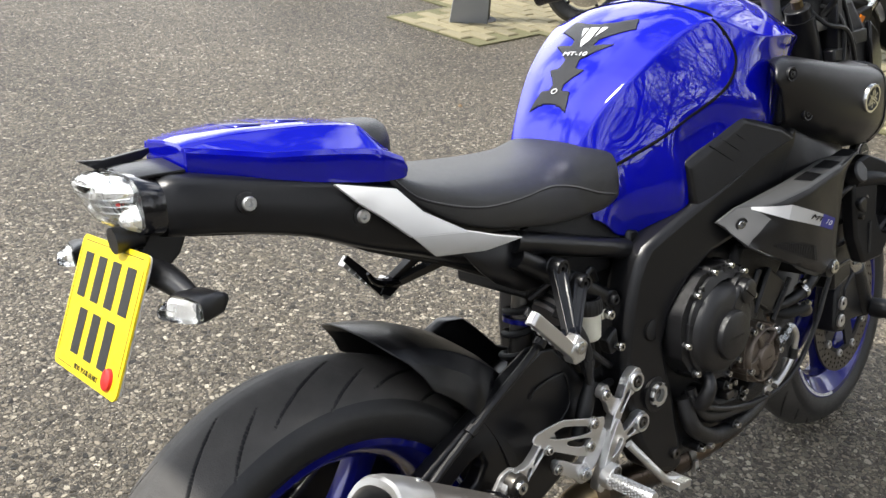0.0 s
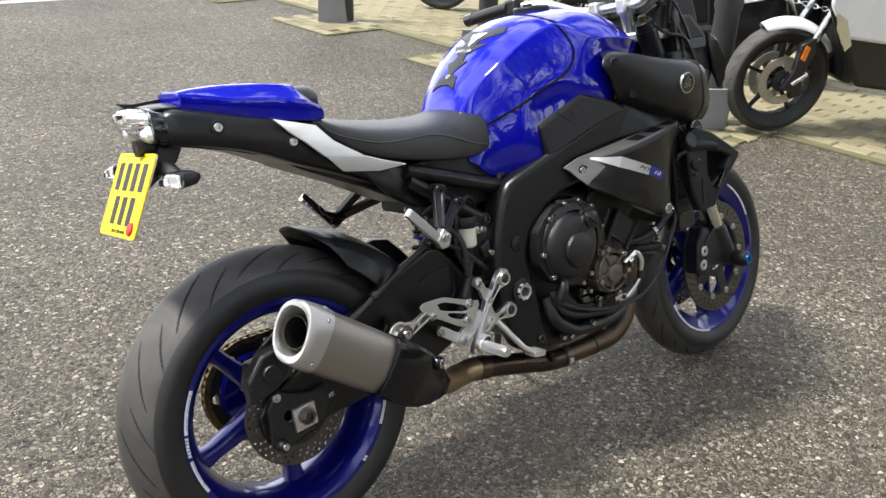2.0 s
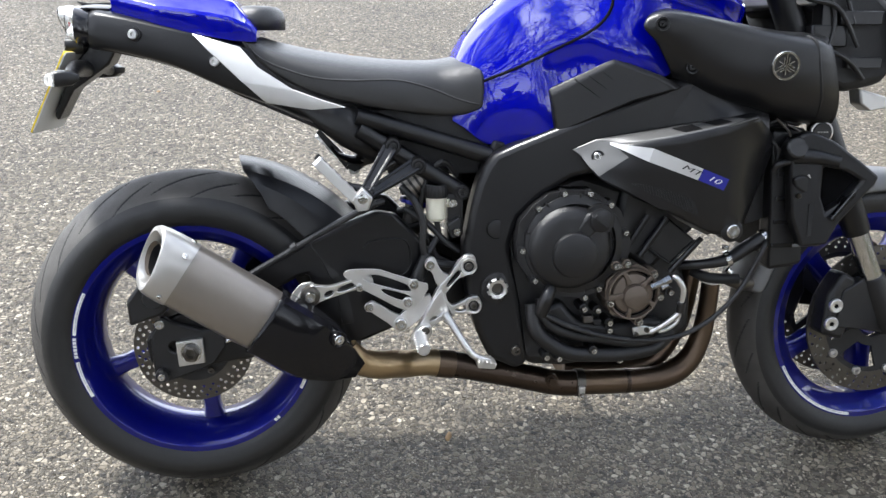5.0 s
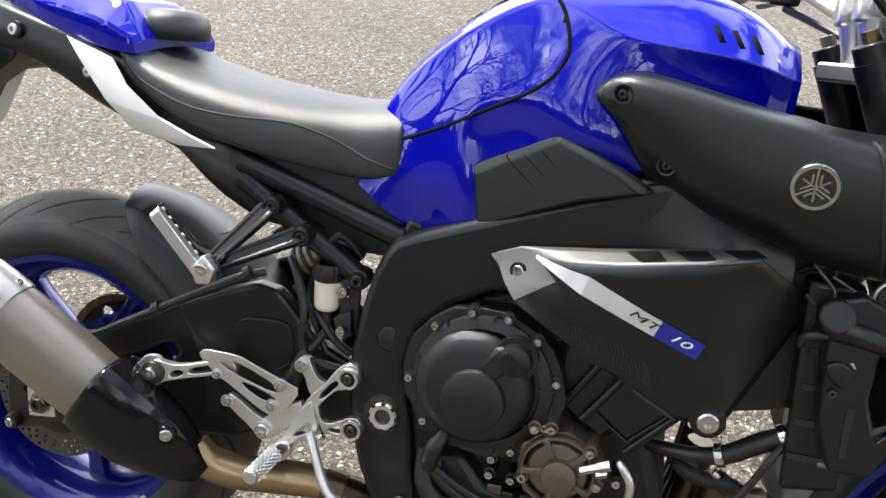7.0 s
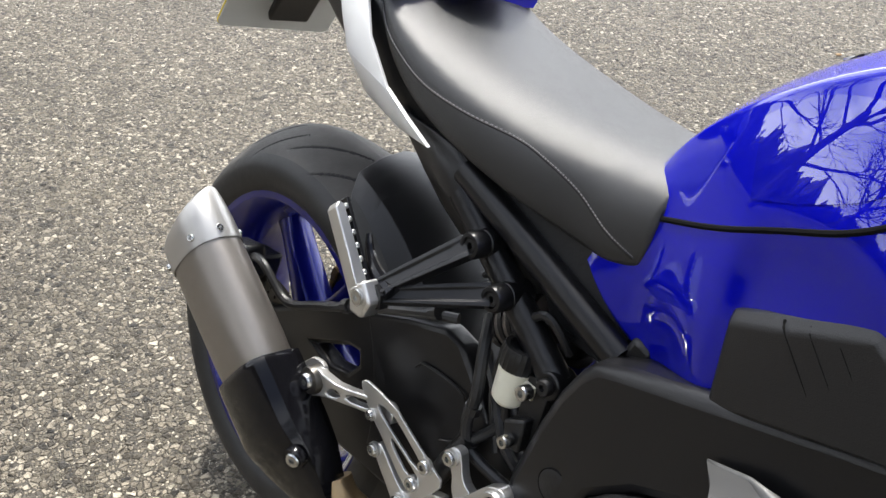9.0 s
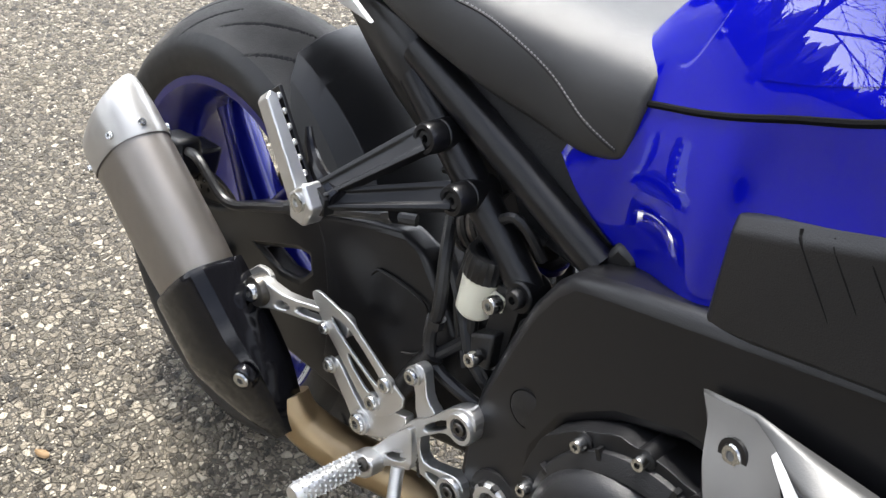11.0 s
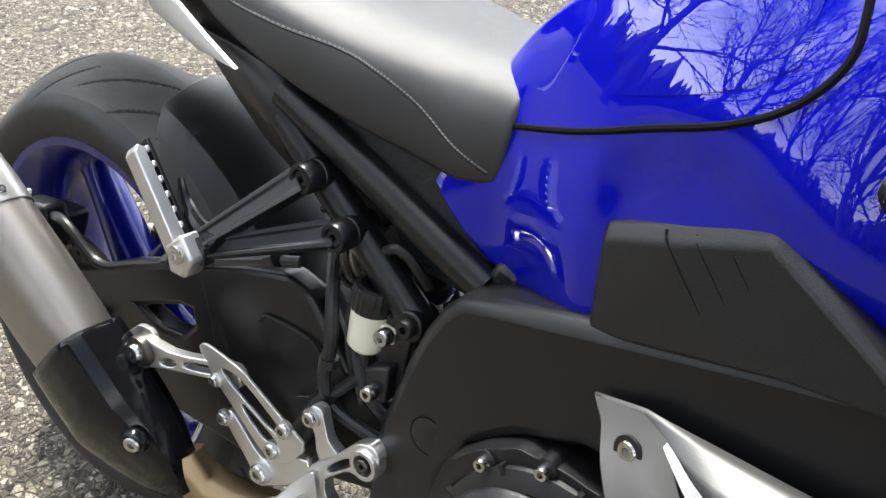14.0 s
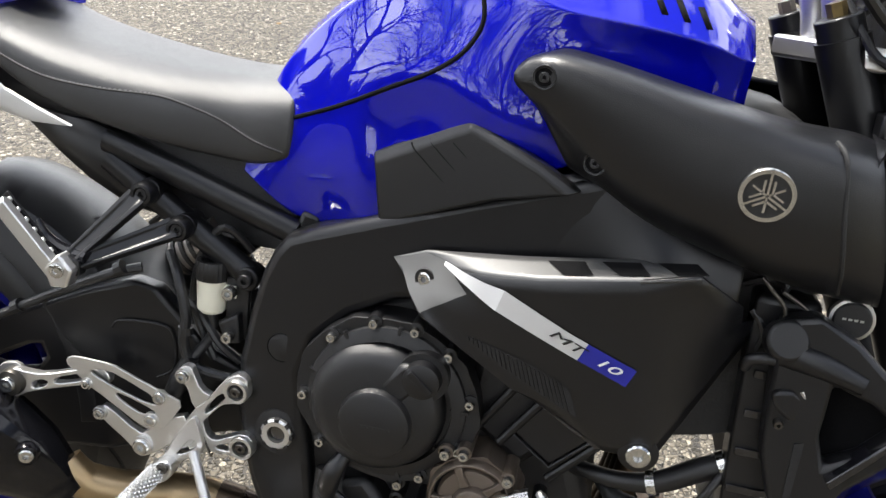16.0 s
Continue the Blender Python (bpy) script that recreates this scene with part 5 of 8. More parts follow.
# tank pad
def patch(outline, lift, cell=0.0025):
    """A thin film on the tank's top, cut to an outline of x, y."""
    def inside(x, y):
        k = False
        for (ax, ay), (bx, by) in zip(outline, outline[1:] + outline[:1]):
            if (ay > y) != (by > y) and x < (bx - ax) * (y - ay) / (by - ay) + ax:
                k = not k
        return k
    xs, ys = [p[0] for p in outline], [p[1] for p in outline]
    nx, ny = int((max(xs) - min(xs)) / cell) + 2, int((max(ys) - min(ys)) / cell) + 2
    bm, seen = bmesh.new(), {}

    def vert(i, j):
        if (i, j) not in seen:
            seen[i, j] = bm.verts.new(on_tank((min(xs) + cell * i, min(ys) + cell * j, 1.6), (0, 0, -1), lift))
        return seen[i, j]
    for i in range(nx):
        for j in range(ny):
            if inside(min(xs) + cell * (i + 0.5), min(ys) + cell * (j + 0.5)):
                bm.faces.new((vert(i, j), vert(i + 1, j), vert(i + 1, j + 1), vert(i, j + 1)))
    return bm


half = [(0.533, 0.0), (0.531, 0.021), (0.526, 0.038), (0.548, 0.030), (0.549, 0.013), (0.556, 0.011), (0.578, 0.034), (0.580, 0.017), (0.594, 0.015), (0.625, 0.060), (0.618, 0.023), (0.630, 0.025), (0.660, 0.076), (0.682, 0.066), (0.668, 0.030), (0.663, 0.0)]
pad = part("tank_pad", patch([(x, 0.006 - y) for x, y in half] + [(x, 0.006 + y) for x, y in half[-2:0:-1]], 0.0016, 0.0016), PAD, tank, "dark grey tank protection pad", thick=0.002)
for mark in ([(0.655, -0.020), (0.655, -0.008), (0.634, -0.008)], [(0.655, -0.003), (0.655, 0.015), (0.628, 0.015), (0.614, 0.006), (0.628, -0.003)], [(0.655, 0.032), (0.634, 0.020), (0.655, 0.020)]):
    part("pad_mark", patch(mark, 0.0024, 0.001), WHITE, tank)
dz = on_tank((0.612, 0.006, 1.5), (0, 0, -1)) - on_tank((0.596, 0.006, 1.5), (0, 0, -1))
up = dz.normalized()
PM = Matrix((Vector((0, -1, 0)), up, Vector((0, -1, 0)).cross(up))).transposed().to_4x4()
lettering("MT-10", 0.0125, Matrix.Translation(on_tank((0.601, 0.006, 1.5), (0, 0, -1), 0.0034)) @ PM, WHITE, tank, "pad_lettering", sx=1.5)
part("pad_badge", moved(lathe([(0.0042, -0.0005), (0.0056, -0.0005), (0.0056, 0.0005), (0.0042, 0.0005)], n=24, m=Matrix.Rotation(math.pi / 2, 4, "X")), Matrix.Translation(on_tank((0.547, 0.006, 1.5), (0, 0, -1), 0.0026)) @ PM), WHITE, tank)
# front cover detail
# slots are thin near-black sheets in place of shaded openings
for k in range(3):
    a, b = Vector((0.921 + 0.0225 * k, -0.5, 0.990 - 0.0045 * k)), Vector((0.932 + 0.0225 * k, -0.5, 0.971 - 0.0045 * k))
    slot = [[on_tank(p + Vector((dx, 0, 0)), (0, 1, 0), 0.0006) for p in (a, a.lerp(b, 0.5), b)] for dx in (-0.0032, 0.0032)]
    part("cover_slot", sheet(slot), HOLE, tank, "black slot", thick=0.0012)
# clear film on the flank, behind the seam
FILM_LOW, FILM_TOP = [(0.630, 0.868), (0.672, 0.886), (0.712, 0.908), (0.738, 0.930)], [(0.602, 0.921), (0.640, 0.952), (0.690, 0.968), (0.734, 0.966)]
rows = []
for k in range(9):
    f = k / 8
    row = []
    for a, b in zip(curve([(x, z, 0) for x, z in FILM_LOW], 6), curve([(x, z, 0) for x, z in FILM_TOP], 6)):
        q = a.lerp(b, f)
        row.append(on_tank((q.x, -0.5, q.y), (0, 1, 0), 0.0004))
    rows.append(row)
part("protective_film", sheet(rows), FILM, tank, "clear protective film over blue paint", angle=60)
filler = part("filler_cap", lathe([(0.0001, -0.006), (0.040, -0.006), (0.044, -0.002), (0.044, 0.006), (0.0001, 0.006)], n=36, closed=False, m=Matrix.Translation((0.815, 0, 1.046)) @ Matrix.Rotation(-math.pi / 2, 4, "X")), SATIN, tank, "black fuel filler cap")

# ---- intake cover with badge ----
AIR = [[(0.834, -0.196, 0.926), (0.852, -0.204, 0.931), (0.90, -0.206, 0.924), (0.98, -0.200, 0.908), (1.06, -0.198, 0.894), (1.12, -0.192, 0.890), (1.150, -0.186, 0.882)],
       [(0.812, -0.220, 0.918), (0.838, -0.236, 0.921), (0.90, -0.246, 0.912), (0.98, -0.252, 0.896), (1.06, -0.256, 0.882), (1.105, -0.254, 0.874), (1.140, -0.240, 0.868)],
       [(0.803, -0.230, 0.898), (0.845, -0.240, 0.888), (0.91, -0.252, 0.865), (0.98, -0.262, 0.850), (1.055, -0.268, 0.838), (1.112, -0.262, 0.828), (1.150, -0.245, 0.822)],
       [(0.830, -0.222, 0.872), (0.866, -0.230, 0.848), (0.92, -0.244, 0.820), (0.985, -0.256, 0.802), (1.06, -0.260, 0.786), (1.125, -0.252, 0.776), (1.165, -0.235, 0.770)],
       [(0.862, -0.210, 0.824), (0.897, -0.212, 0.808), (0.945, -0.222, 0.784), (1.00, -0.228, 0.768), (1.07, -0.228, 0.750), (1.135, -0.218, 0.738), (1.178, -0.205, 0.732)],
       [(0.866, -0.188, 0.814), (0.905, -0.190, 0.796), (0.955, -0.190, 0.770), (1.01, -0.190, 0.752), (1.08, -0.188, 0.736), (1.14, -0.182, 0.726), (1.185, -0.175, 0.722)]]
near = lambda a, b, f: [Vector(p).lerp(Vector(q), f) for p, q in zip(a, b)]
AIR_ROWS = along_x(AIR, 4)

def square_front(row):
    """The front end stops square and turns in."""
    e, d = Vector(row[-1]), Vector(row[-2])
    y = d.y + 0.010
    return [Vector(p) for p in row[:-1]] + [Vector((e.x - 0.004, y, e.z)), Vector((e.x, y + 0.004, e.z)), Vector((e.x + 0.001, y + 0.03, e.z))]


AIR_ROWS = [curve(square_front(r), 4) for r in AIR_ROWS]
air_bm = sheet(AIR_ROWS)
AIR_SKIN = BVHTree.FromBMesh(air_bm)
intake = part("intake_cover", air_bm, PLASTIC, bike, "matt black air intake cover with a round badge", thick=0.006, angle=60)
part("intake_cover", flip(sheet(AIR_ROWS)), PLASTIC, bike, thick=0.006, angle=60)
part("cover_joint", tube([(1.098, -0.235, 0.884), (1.105, -0.2565, 0.872), (1.112, -0.2615, 0.828), (1.124, -0.253, 0.778), (1.135, -0.222, 0.742)], 0.0025, 8, 4), DARK, intake)
for p in ((0.832, -0.4, 0.905), (0.891, -0.4, 0.832)):
    p = AIR_SKIN.ray_cast(Vector(p), Vector((0, 1, 0)))[0] + Vector((0, -0.0015, 0))
    t = Matrix.Translation(p) @ Matrix.Rotation(radians(-10), 4, "Z")
    part("screw_cup", lathe([(0.0082, 0.0035), (0.0092, -0.0002), (0.0112, -0.0006), (0.0118, 0.0012), (0.0118, 0.006), (0.0082, 0.006)], n=28, m=t), PLASTIC, intake)
    part("cup_floor", lathe([(0.0001, 0.0008), (0.0086, 0.0008), (0.0086, 0.004), (0.0001, 0.004)], n=24, closed=False, m=t), HOLE, intake)
    bolt(p + Vector((0, 0.0012, 0)), 0.0052, intake, CAST, Matrix.Rotation(radians(-10), 4, "Z"), "screw", 0.0018)
BT = Matrix.Translation(AIR_SKIN.ray_cast(Vector((1.043, -0.5, 0.835)), Vector((0, 1, 0)))[0] + Vector((0, -0.0022, 0))) @ Matrix.Rotation(radians(-2), 4, "Z") @ Matrix.Rotation(radians(7), 4, "X")
badge = part("badge", lathe([(0.0001, -0.0015), (0.0215, -0.0015), (0.0215, 0.003), (0.0001, 0.003)], n=36, closed=False, m=BT), BLACK_INK, intake, "round chrome and black badge")
part("badge_ring", lathe([(0.0205, -0.003), (0.0245, -0.003), (0.0255, -0.001), (0.0255, 0.004), (0.0205, 0.004)], n=48, m=BT), CHROME, badge)
for k in range(3):
    for s in (-1, 0, 1):
        part("badge_bar", moved(box(-0.0011 + 0.0042 * s, 0.0011 + 0.0042 * s, -0.003, 0.001, -0.016 + 0.0185 * abs(s), 0.0205 - 0.006 * abs(s)), BT @ Matrix.Rotation(radians(120 * k), 4, "Y")), CHROME, badge)
part("intake_trunk", slab([(0.88, 0.80), (0.92, 0.90), (1.12, 0.87), (1.18, 0.74), (1.05, 0.74)], -0.20, 0.20), DARK, bike, bevel=0.02)

# ---- seat ----
SEAT = [(0.118, 0.896, 0.112, 0.868, 0.86), (0.145, 0.884, 0.121, 0.842, 0.84), (0.185, 0.872, 0.130, 0.812, 0.82), (0.245, 0.859, 0.136, 0.785, 0.80), (0.32, 0.848, 0.136, 0.766, 0.785),
        (0.395, 0.841, 0.128, 0.752, 0.775), (0.46, 0.840, 0.116, 0.744, 0.765), (0.505, 0.846, 0.119, 0.744, 0.765), (0.530, 0.850, 0.119, 0.750, 0.775), (0.543, 0.850, 0.118, 0.756, 0.785)]


def seat_rows():
    rows = []
    for x, top, hw, low, _ in SEAT:
        h = top - low
        half = [(0, top), (0.45 * hw, top - 0.003), (0.78 * hw, top - 0.12 * h - 0.004), (0.95 * hw, top - 0.36 * h), (hw, top - 0.62 * h), (hw * 0.99, low + 0.06 * h), (hw * 0.94, low)]
        c = [(p.x, p.y) for p in curve([(y, z, 0) for y, z in half], 3)]
        rows.append([(x, -y, z) for y, z in c[::-1]] + [(x, y, z) for y, z in c[1:]])
    return rows


SROWS = along_x(seat_rows(), 4)
seat_bm = sheet(SROWS + [[Vector((0.547, p[1] * 0.97, 0.80 + (p[2] - 0.80) * 0.95)) for p in SROWS[-1]], [Vector((0.551, p[1] * 0.8, 0.80 + (p[2] - 0.80) * 0.75)) for p in SROWS[-1]]])
SEAT_SKIN = BVHTree.FromBMesh(seat_bm)
seat = part("seat", seat_bm, VINYL, bike, "black vinyl rider seat with stitched seam", angle=180, thick=0.004)
part("seat_base", slab([(0.13, 0.86), (0.53, 0.80), (0.52, 0.752), (0.45, 0.745), (0.30, 0.775), (0.20, 0.80)], -0.10, 0.10), DARK, bike)
STITCH = [(0.122, 0.876), (0.151, 0.846), (0.20, 0.825), (0.25, 0.812), (0.31, 0.808), (0.378, 0.808), (0.415, 0.802), (0.455, 0.790), (0.50, 0.772), (0.538, 0.762)]
for side in (-1, 1):
    pts = []
    for q in curve([(x, z, 0) for x, z in STITCH], 12):
        hit = SEAT_SKIN.ray_cast(Vector((q.x, side * 0.5, q.y)), Vector((0, -side, 0)))
        if hit[0]:
            pts.append(hit[0])
    part("seam", tube(pts, 0.0013, 6, 1), DARK, seat)
    stitch = bmesh.new()
    for a, b in zip(pts[::1], pts[1::1]):
        m = (a + b) / 2
        stitch = joined(stitch, tube([a.lerp(b, 0.2) + Vector((0, side * 0.0012, 0.0022)), a.lerp(b, 0.75) + Vector((0, side * 0.0012, 0.0022))], 0.0006, 5, 1))
    part("stitching", stitch, THREAD, seat)
part("back_pad", loft([[(0.138 + 0.052 * c0 * math.cos(a), 0.062 * c0 * math.sin(a), z) for a in (2 * math.pi * k / 24 for k in range(24))]
                       for z, c0 in ((0.895, 1.0), (0.915, 1.0), (0.928, 0.93), (0.936, 0.75), (0.939, 0.4))]), VINYL, bike, "black padded back stop", angle=180)

# ---- tail ----
def ring_yz(x, z0, z1, hw, e=3.0, n=32, top=1.0):
    zc, hh = (z0 + z1) / 2, (z1 - z0) / 2
    out = []
    for k in range(n):
        a = 2 * math.pi * k / n
        c, s = math.cos(a), math.sin(a)
        w = hw * (top if s > 0 else 1.0)
        w = hw + (hw * top - hw) * max(0, s)
        out.append(Vector((x, w * math.copysign(abs(c) ** (2 / e), c), zc + hh * math.copysign(abs(s) ** (2 / e), s))))
    return out


tail = part("tail_unit", loft(along_x([ring_yz(-0.148, 0.862, 0.930, 0.072, 5, top=0.8), ring_yz(-0.13, 0.860, 0.932, 0.080, 7, top=0.82), ring_yz(-0.08, 0.853, 0.921, 0.092, 9, top=0.86), ring_yz(0.0, 0.831, 0.903, 0.105, 9, top=0.94), ring_yz(0.08, 0.795, 0.886, 0.115, 9),
                            ring_yz(0.16, 0.762, 0.862, 0.12, 6), ring_yz(0.25, 0.722, 0.815, 0.118, 4), ring_yz(0.34, 0.69, 0.785, 0.105, 3.5)], 3)), SATIN, bike, "black tail unit", angle=40)
def cowl_ring(x, zb, zs, zt, hw, tw):
    """Upright flank, sloping shoulder, flat top."""
    half = [(0, zt + 0.002), (tw * 0.6, zt + 0.001), (tw - 0.006, zt), (tw, zt - 0.002), (tw + 0.004, zt - 0.006), (hw - 0.003, zs + 0.004), (hw, zs - 0.002), (hw, zs - 0.008), (hw - 0.001, (zs + zb) / 2), (hw - 0.004, zb), (hw * 0.5, zb - 0.002)]
    return [Vector((x, -y, z)) for y, z in half[::-1]] + [Vector((x, y, z)) for y, z in half[1:]]


COWL = [cowl_ring(-0.110, 0.924, 0.949, 0.954, 0.052, 0.044), cowl_ring(-0.1085, 0.920, 0.951, 0.957, 0.056, 0.047), cowl_ring(-0.085, 0.915, 0.946, 0.960, 0.068, 0.050), cowl_ring(-0.05, 0.908, 0.938, 0.961, 0.084, 0.056),
        cowl_ring(-0.03, 0.904, 0.933, 0.961, 0.094, 0.060), cowl_ring(0.03, 0.891, 0.926, 0.957, 0.109, 0.070), cowl_ring(0.075, 0.882, 0.919, 0.951, 0.119, 0.077), cowl_ring(0.100, 0.878, 0.914, 0.946, 0.124, 0.080),
        cowl_ring(0.106, 0.877, 0.912, 0.943, 0.125, 0.081), cowl_ring(0.136, 0.875, 0.898, 0.906, 0.122, 0.095), cowl_ring(0.144, 0.875, 0.889, 0.895, 0.117, 0.097)]
cowl = part("seat_cowl", loft(dense(COWL, 2, 1)), BLUE, bike, "glossy blue single-seat cowl", angle=16, bevel=0.0015)
# two hollows shown only by flat darker blue patches as their shade
for k in range(2):
    part("cowl_recess_shade", sheet([[(-0.035 + 0.055 * k, -0.035, 0.9632 - 0.0035 * k), (-0.005 + 0.055 * k, -0.042, 0.9618 - 0.0045 * k)], [(-0.035 + 0.055 * k, 0.035, 0.9632 - 0.0035 * k), (-0.005 + 0.055 * k, 0.042, 0.9618 - 0.0045 * k)]]), RIM_BLUE, cowl, thick=0.001)
part("tail_spoiler", sheet([[(-0.176, -0.044, 0.933), (-0.15, -0.056, 0.934), (-0.112, -0.058, 0.932)], [(-0.170, 0, 0.939), (-0.15, 0, 0.941), (-0.112, 0, 0.940)], [(-0.176, 0.044, 0.933), (-0.15, 0.056, 0.934), (-0.112, 0.058, 0.932)]]), PLASTIC, bike, thick=0.004, bevel=0.001)
part("tail_fin", slab([(-0.192, 0.948), (-0.17, 0.932), (-0.12, 0.936), (-0.10, 0.948), (-0.165, 0.944)], 0.040, 0.050), PLASTIC, bike, bevel=0.001)
for p, n in (((-0.066, -0.0985, 0.888), -6), ((0.071, -0.1135, 0.842), -8)):
    t = Matrix.Rotation(radians(n), 4, "Z")
    bolt(p, 0.0085, tail, ALU, t, h=0.007)
    part("bolt_ring", lathe([(0.0085, -0.003), (0.0125, -0.002), (0.0125, 0.006), (0.0085, 0.006)], n=24, m=Matrix.Translation(p) @ t), PLASTIC, tail)
under = part("undertail", slab([(-0.14, 0.875), (-0.02, 0.84), (0.12, 0.80), (0.20, 0.77), (0.34, 0.72), (0.42, 0.69), (0.44, 0.66), (0.40, 0.64), (0.33, 0.672), (0.235, 0.722), (0.10, 0.782), (0.05, 0.813), (-0.04, 0.842), (-0.13, 0.862)], -0.075, 0.075), PLASTIC, bike, "black undertail tray", bevel=0.01)
for side in (-1, 1):
    A, T1, T2, F, D = (0.036, -0.118, 0.889), (0.116, -0.128, 0.867), (0.145, -0.138, 0.833), (0.207, -0.150, 0.793), (0.294, -0.156, 0.763)
    L1, L2, B, C = (0.060, -0.126, 0.862), (0.085, -0.136, 0.840), (0.118, -0.145, 0.808), (0.157, -0.138, 0.771)
    s1, s2 = sheet([[A, T1, T2, F], [A, L1, L2, B]]), sheet([[F, (0.25, -0.153, 0.777), D], [B, C, (0.235, -0.146, 0.759)]])
    if side > 0:
        s1, s2 = flip(s1), flip(s2)
    sp = part("silver_side_panel", s1, SILVER, bike, "silver painted side trim under the seat", thick=0.005, bevel=0.001)
    part("panel_face", s2, SILVER, sp, thick=0.005, bevel=0.001)
part("side_cover", sheet([[(0.20, -0.128, 0.772), (0.30, -0.122, 0.764), (0.345, -0.115, 0.748)], [(0.255, -0.112, 0.715), (0.31, -0.105, 0.695), (0.36, -0.102, 0.680)], [(0.285, -0.106, 0.690), (0.34, -0.10, 0.660), (0.385, -0.098, 0.655)]]), PLASTIC, bike, thick=0.006)
for side in (-1, 1):
    for a, b, r in (((0.315, 0.745), (0.56, 0.668), 0.0165), ((0.318, 0.722), (0.505, 0.602), 0.0165)):
        part("subframe_tube", tube([(a[0], side * 0.112, a[1]), (b[0], side * 0.112, b[1])], r, 16, 1), SATIN, bike)
part("seat_rail_cover", slab([(0.30, 0.752), (0.44, 0.72), (0.56, 0.672), (0.545, 0.72), (0.50, 0.748), (0.42, 0.755)], -0.105, 0.105), DARK, bike)
bolt((0.505, -0.130, 0.603), 0.009, bike, CAST)
part("tube_foot", lathe([(0.0001, -0.128), (0.015, -0.128), (0.015, -0.098), (0.0001, -0.098)], (0.505, 0, 0.603), 20, False), SATIN, bike, bevel=0.002)

# tail lamp
LAMP = [(-0.208, 0.920, 0.934, 0.030, 2.6), (-0.202, 0.905, 0.937, 0.048, 2.8), (-0.188, 0.880, 0.939, 0.062, 3.2), (-0.165, 0.868, 0.934, 0.070, 3.6), (-0.15, 0.866, 0.928, 0.071, 3.6)]
lamp = part("tail_lamp", loft(dense([ring_yz(*q) for q in LAMP], 2, 1)), LENS, bike, "clear-lens tail lamp", angle=20, thick=0.0022)
lamp.visible_shadow = False
part("lamp_back", loft([ring_yz(-0.158, 0.872, 0.930, 0.066, 3.4), ring_yz(-0.149, 0.872, 0.927, 0.066, 3.4)]), LAMP_SILVER, lamp, "silvered lamp housing")
part("lamp_bezel", loft([ring_yz(-0.172, 0.8675, 0.9375, 0.0722, 3.6), ring_yz(-0.168, 0.8660, 0.9372, 0.0728, 3.6), ring_yz(-0.150, 0.8630, 0.9320, 0.0738, 3.6), ring_yz(-0.146, 0.8640, 0.9310, 0.0725, 3.6)]), GLOSS, lamp, "black lamp bezel", angle=30)
bowl = loft([ring_yz(-0.203, 0.914, 0.933, 0.034, 3, 10), ring_yz(-0.184, 0.905, 0.934, 0.050, 3, 10), ring_yz(-0.161, 0.902, 0.928, 0.058, 3.4, 10)])
part("reflector", bowl, LAMP_SILVER, lamp, "bright faceted reflector inside", angle=5)
for side in (-1, 1):
    part("reflector", moved(lathe([(0.004, 0.012), (0.010, 0.006), (0.017, -0.006), (0.018, -0.006), (0.011, 0.008), (0.004, 0.014)], n=10), Matrix.Translation((-0.175, side * 0.046, 0.890)) @ Matrix.Rotation(radians(90), 4, "Z")), LAMP_SILVER, lamp, angle=5)
    part("bulb", lathe([(0.0001, -0.009), (0.005, -0.008), (0.0065, 0.0), (0.0001, 0.003)], n=14, closed=False, m=Matrix.Translation((-0.172, side * 0.046, 0.890)) @ Matrix.Rotation(math.pi / 2, 4, "Z")), AMBER, lamp)
    part("red_bead", lathe([(0.0001, -0.003), (0.003, -0.002), (0.003, 0.001), (0.0001, 0.002)], n=10, closed=False, m=Matrix.Translation((-0.186, side * 0.040, 0.906)) @ Matrix.Rotation(math.pi / 2, 4, "Z")), RED, lamp)
for k in range(9):
    y = -0.040 + 0.010 * k
    part("lens_rib", tube([(-0.2035 + 0.0035 * abs(k - 4), y, 0.934), (-0.196 + 0.0035 * abs(k - 4), y, 0.900), (-0.180 + 0.003 * abs(k - 4), y, 0.884)], 0.0009, 6, 3), WHITE_PAINT, lamp)
for k in range(5):
    z = 0.930 - 0.008 * k
    part("lens_rib", tube([(-0.184 + 0.005 * k * 0.6, -0.056 - 0.001 * k, z), (-0.203 + 0.0035 * k, -0.034, z - 0.001), (-0.209 + 0.004 * k, 0, z), (-0.203 + 0.0035 * k, 0.034, z - 0.001)], 0.0007, 5, 4), WHITE_PAINT, lamp)

# plate, bracket and indicators
PLATE_M = Matrix.Translation((-0.216, -0.004, 0.787)) @ Matrix.Rotation(radians(-1.5), 4, "X") @ Matrix.Rotation(radians(-90), 4, "Z") @ Matrix.Rotation(radians(90 - 26), 4, "X")
PW, PH = 0.0975, 0.0775


def rounded(w, h, r, n=5):
    out = []
    for cx, cy, a0 in ((w - r, h - r, 0), (-w + r, h - r, 90), (-w + r, -h + r, 180), (w - r, -h + r, 270)):
        out += [(cx + r * math.cos(radians(a0 + 90 * k / n)), cy + r * math.sin(radians(a0 + 90 * k / n))) for k in range(n + 1)]
    return out


def flat(outline, z0, z1, m):
    bm = bmesh.new()
    a = [bm.verts.new((x, y, z0)) for x, y in outline]
    b = [bm.verts.new((x, y, z1)) for x, y in outline]
    bm.faces.new(a[::-1])
    bm.faces.new(b)
    for k in range(len(a)):
        bm.faces.new((a[k], a[(k + 1) % len(a)], b[(k + 1) % len(a)], b[k]))
    return moved(bm, m)


def rect(x, y, w, h):
    return [(x - w / 2, y - h / 2), (x + w / 2, y - h / 2), (x + w / 2, y + h / 2), (x - w / 2, y + h / 2)]


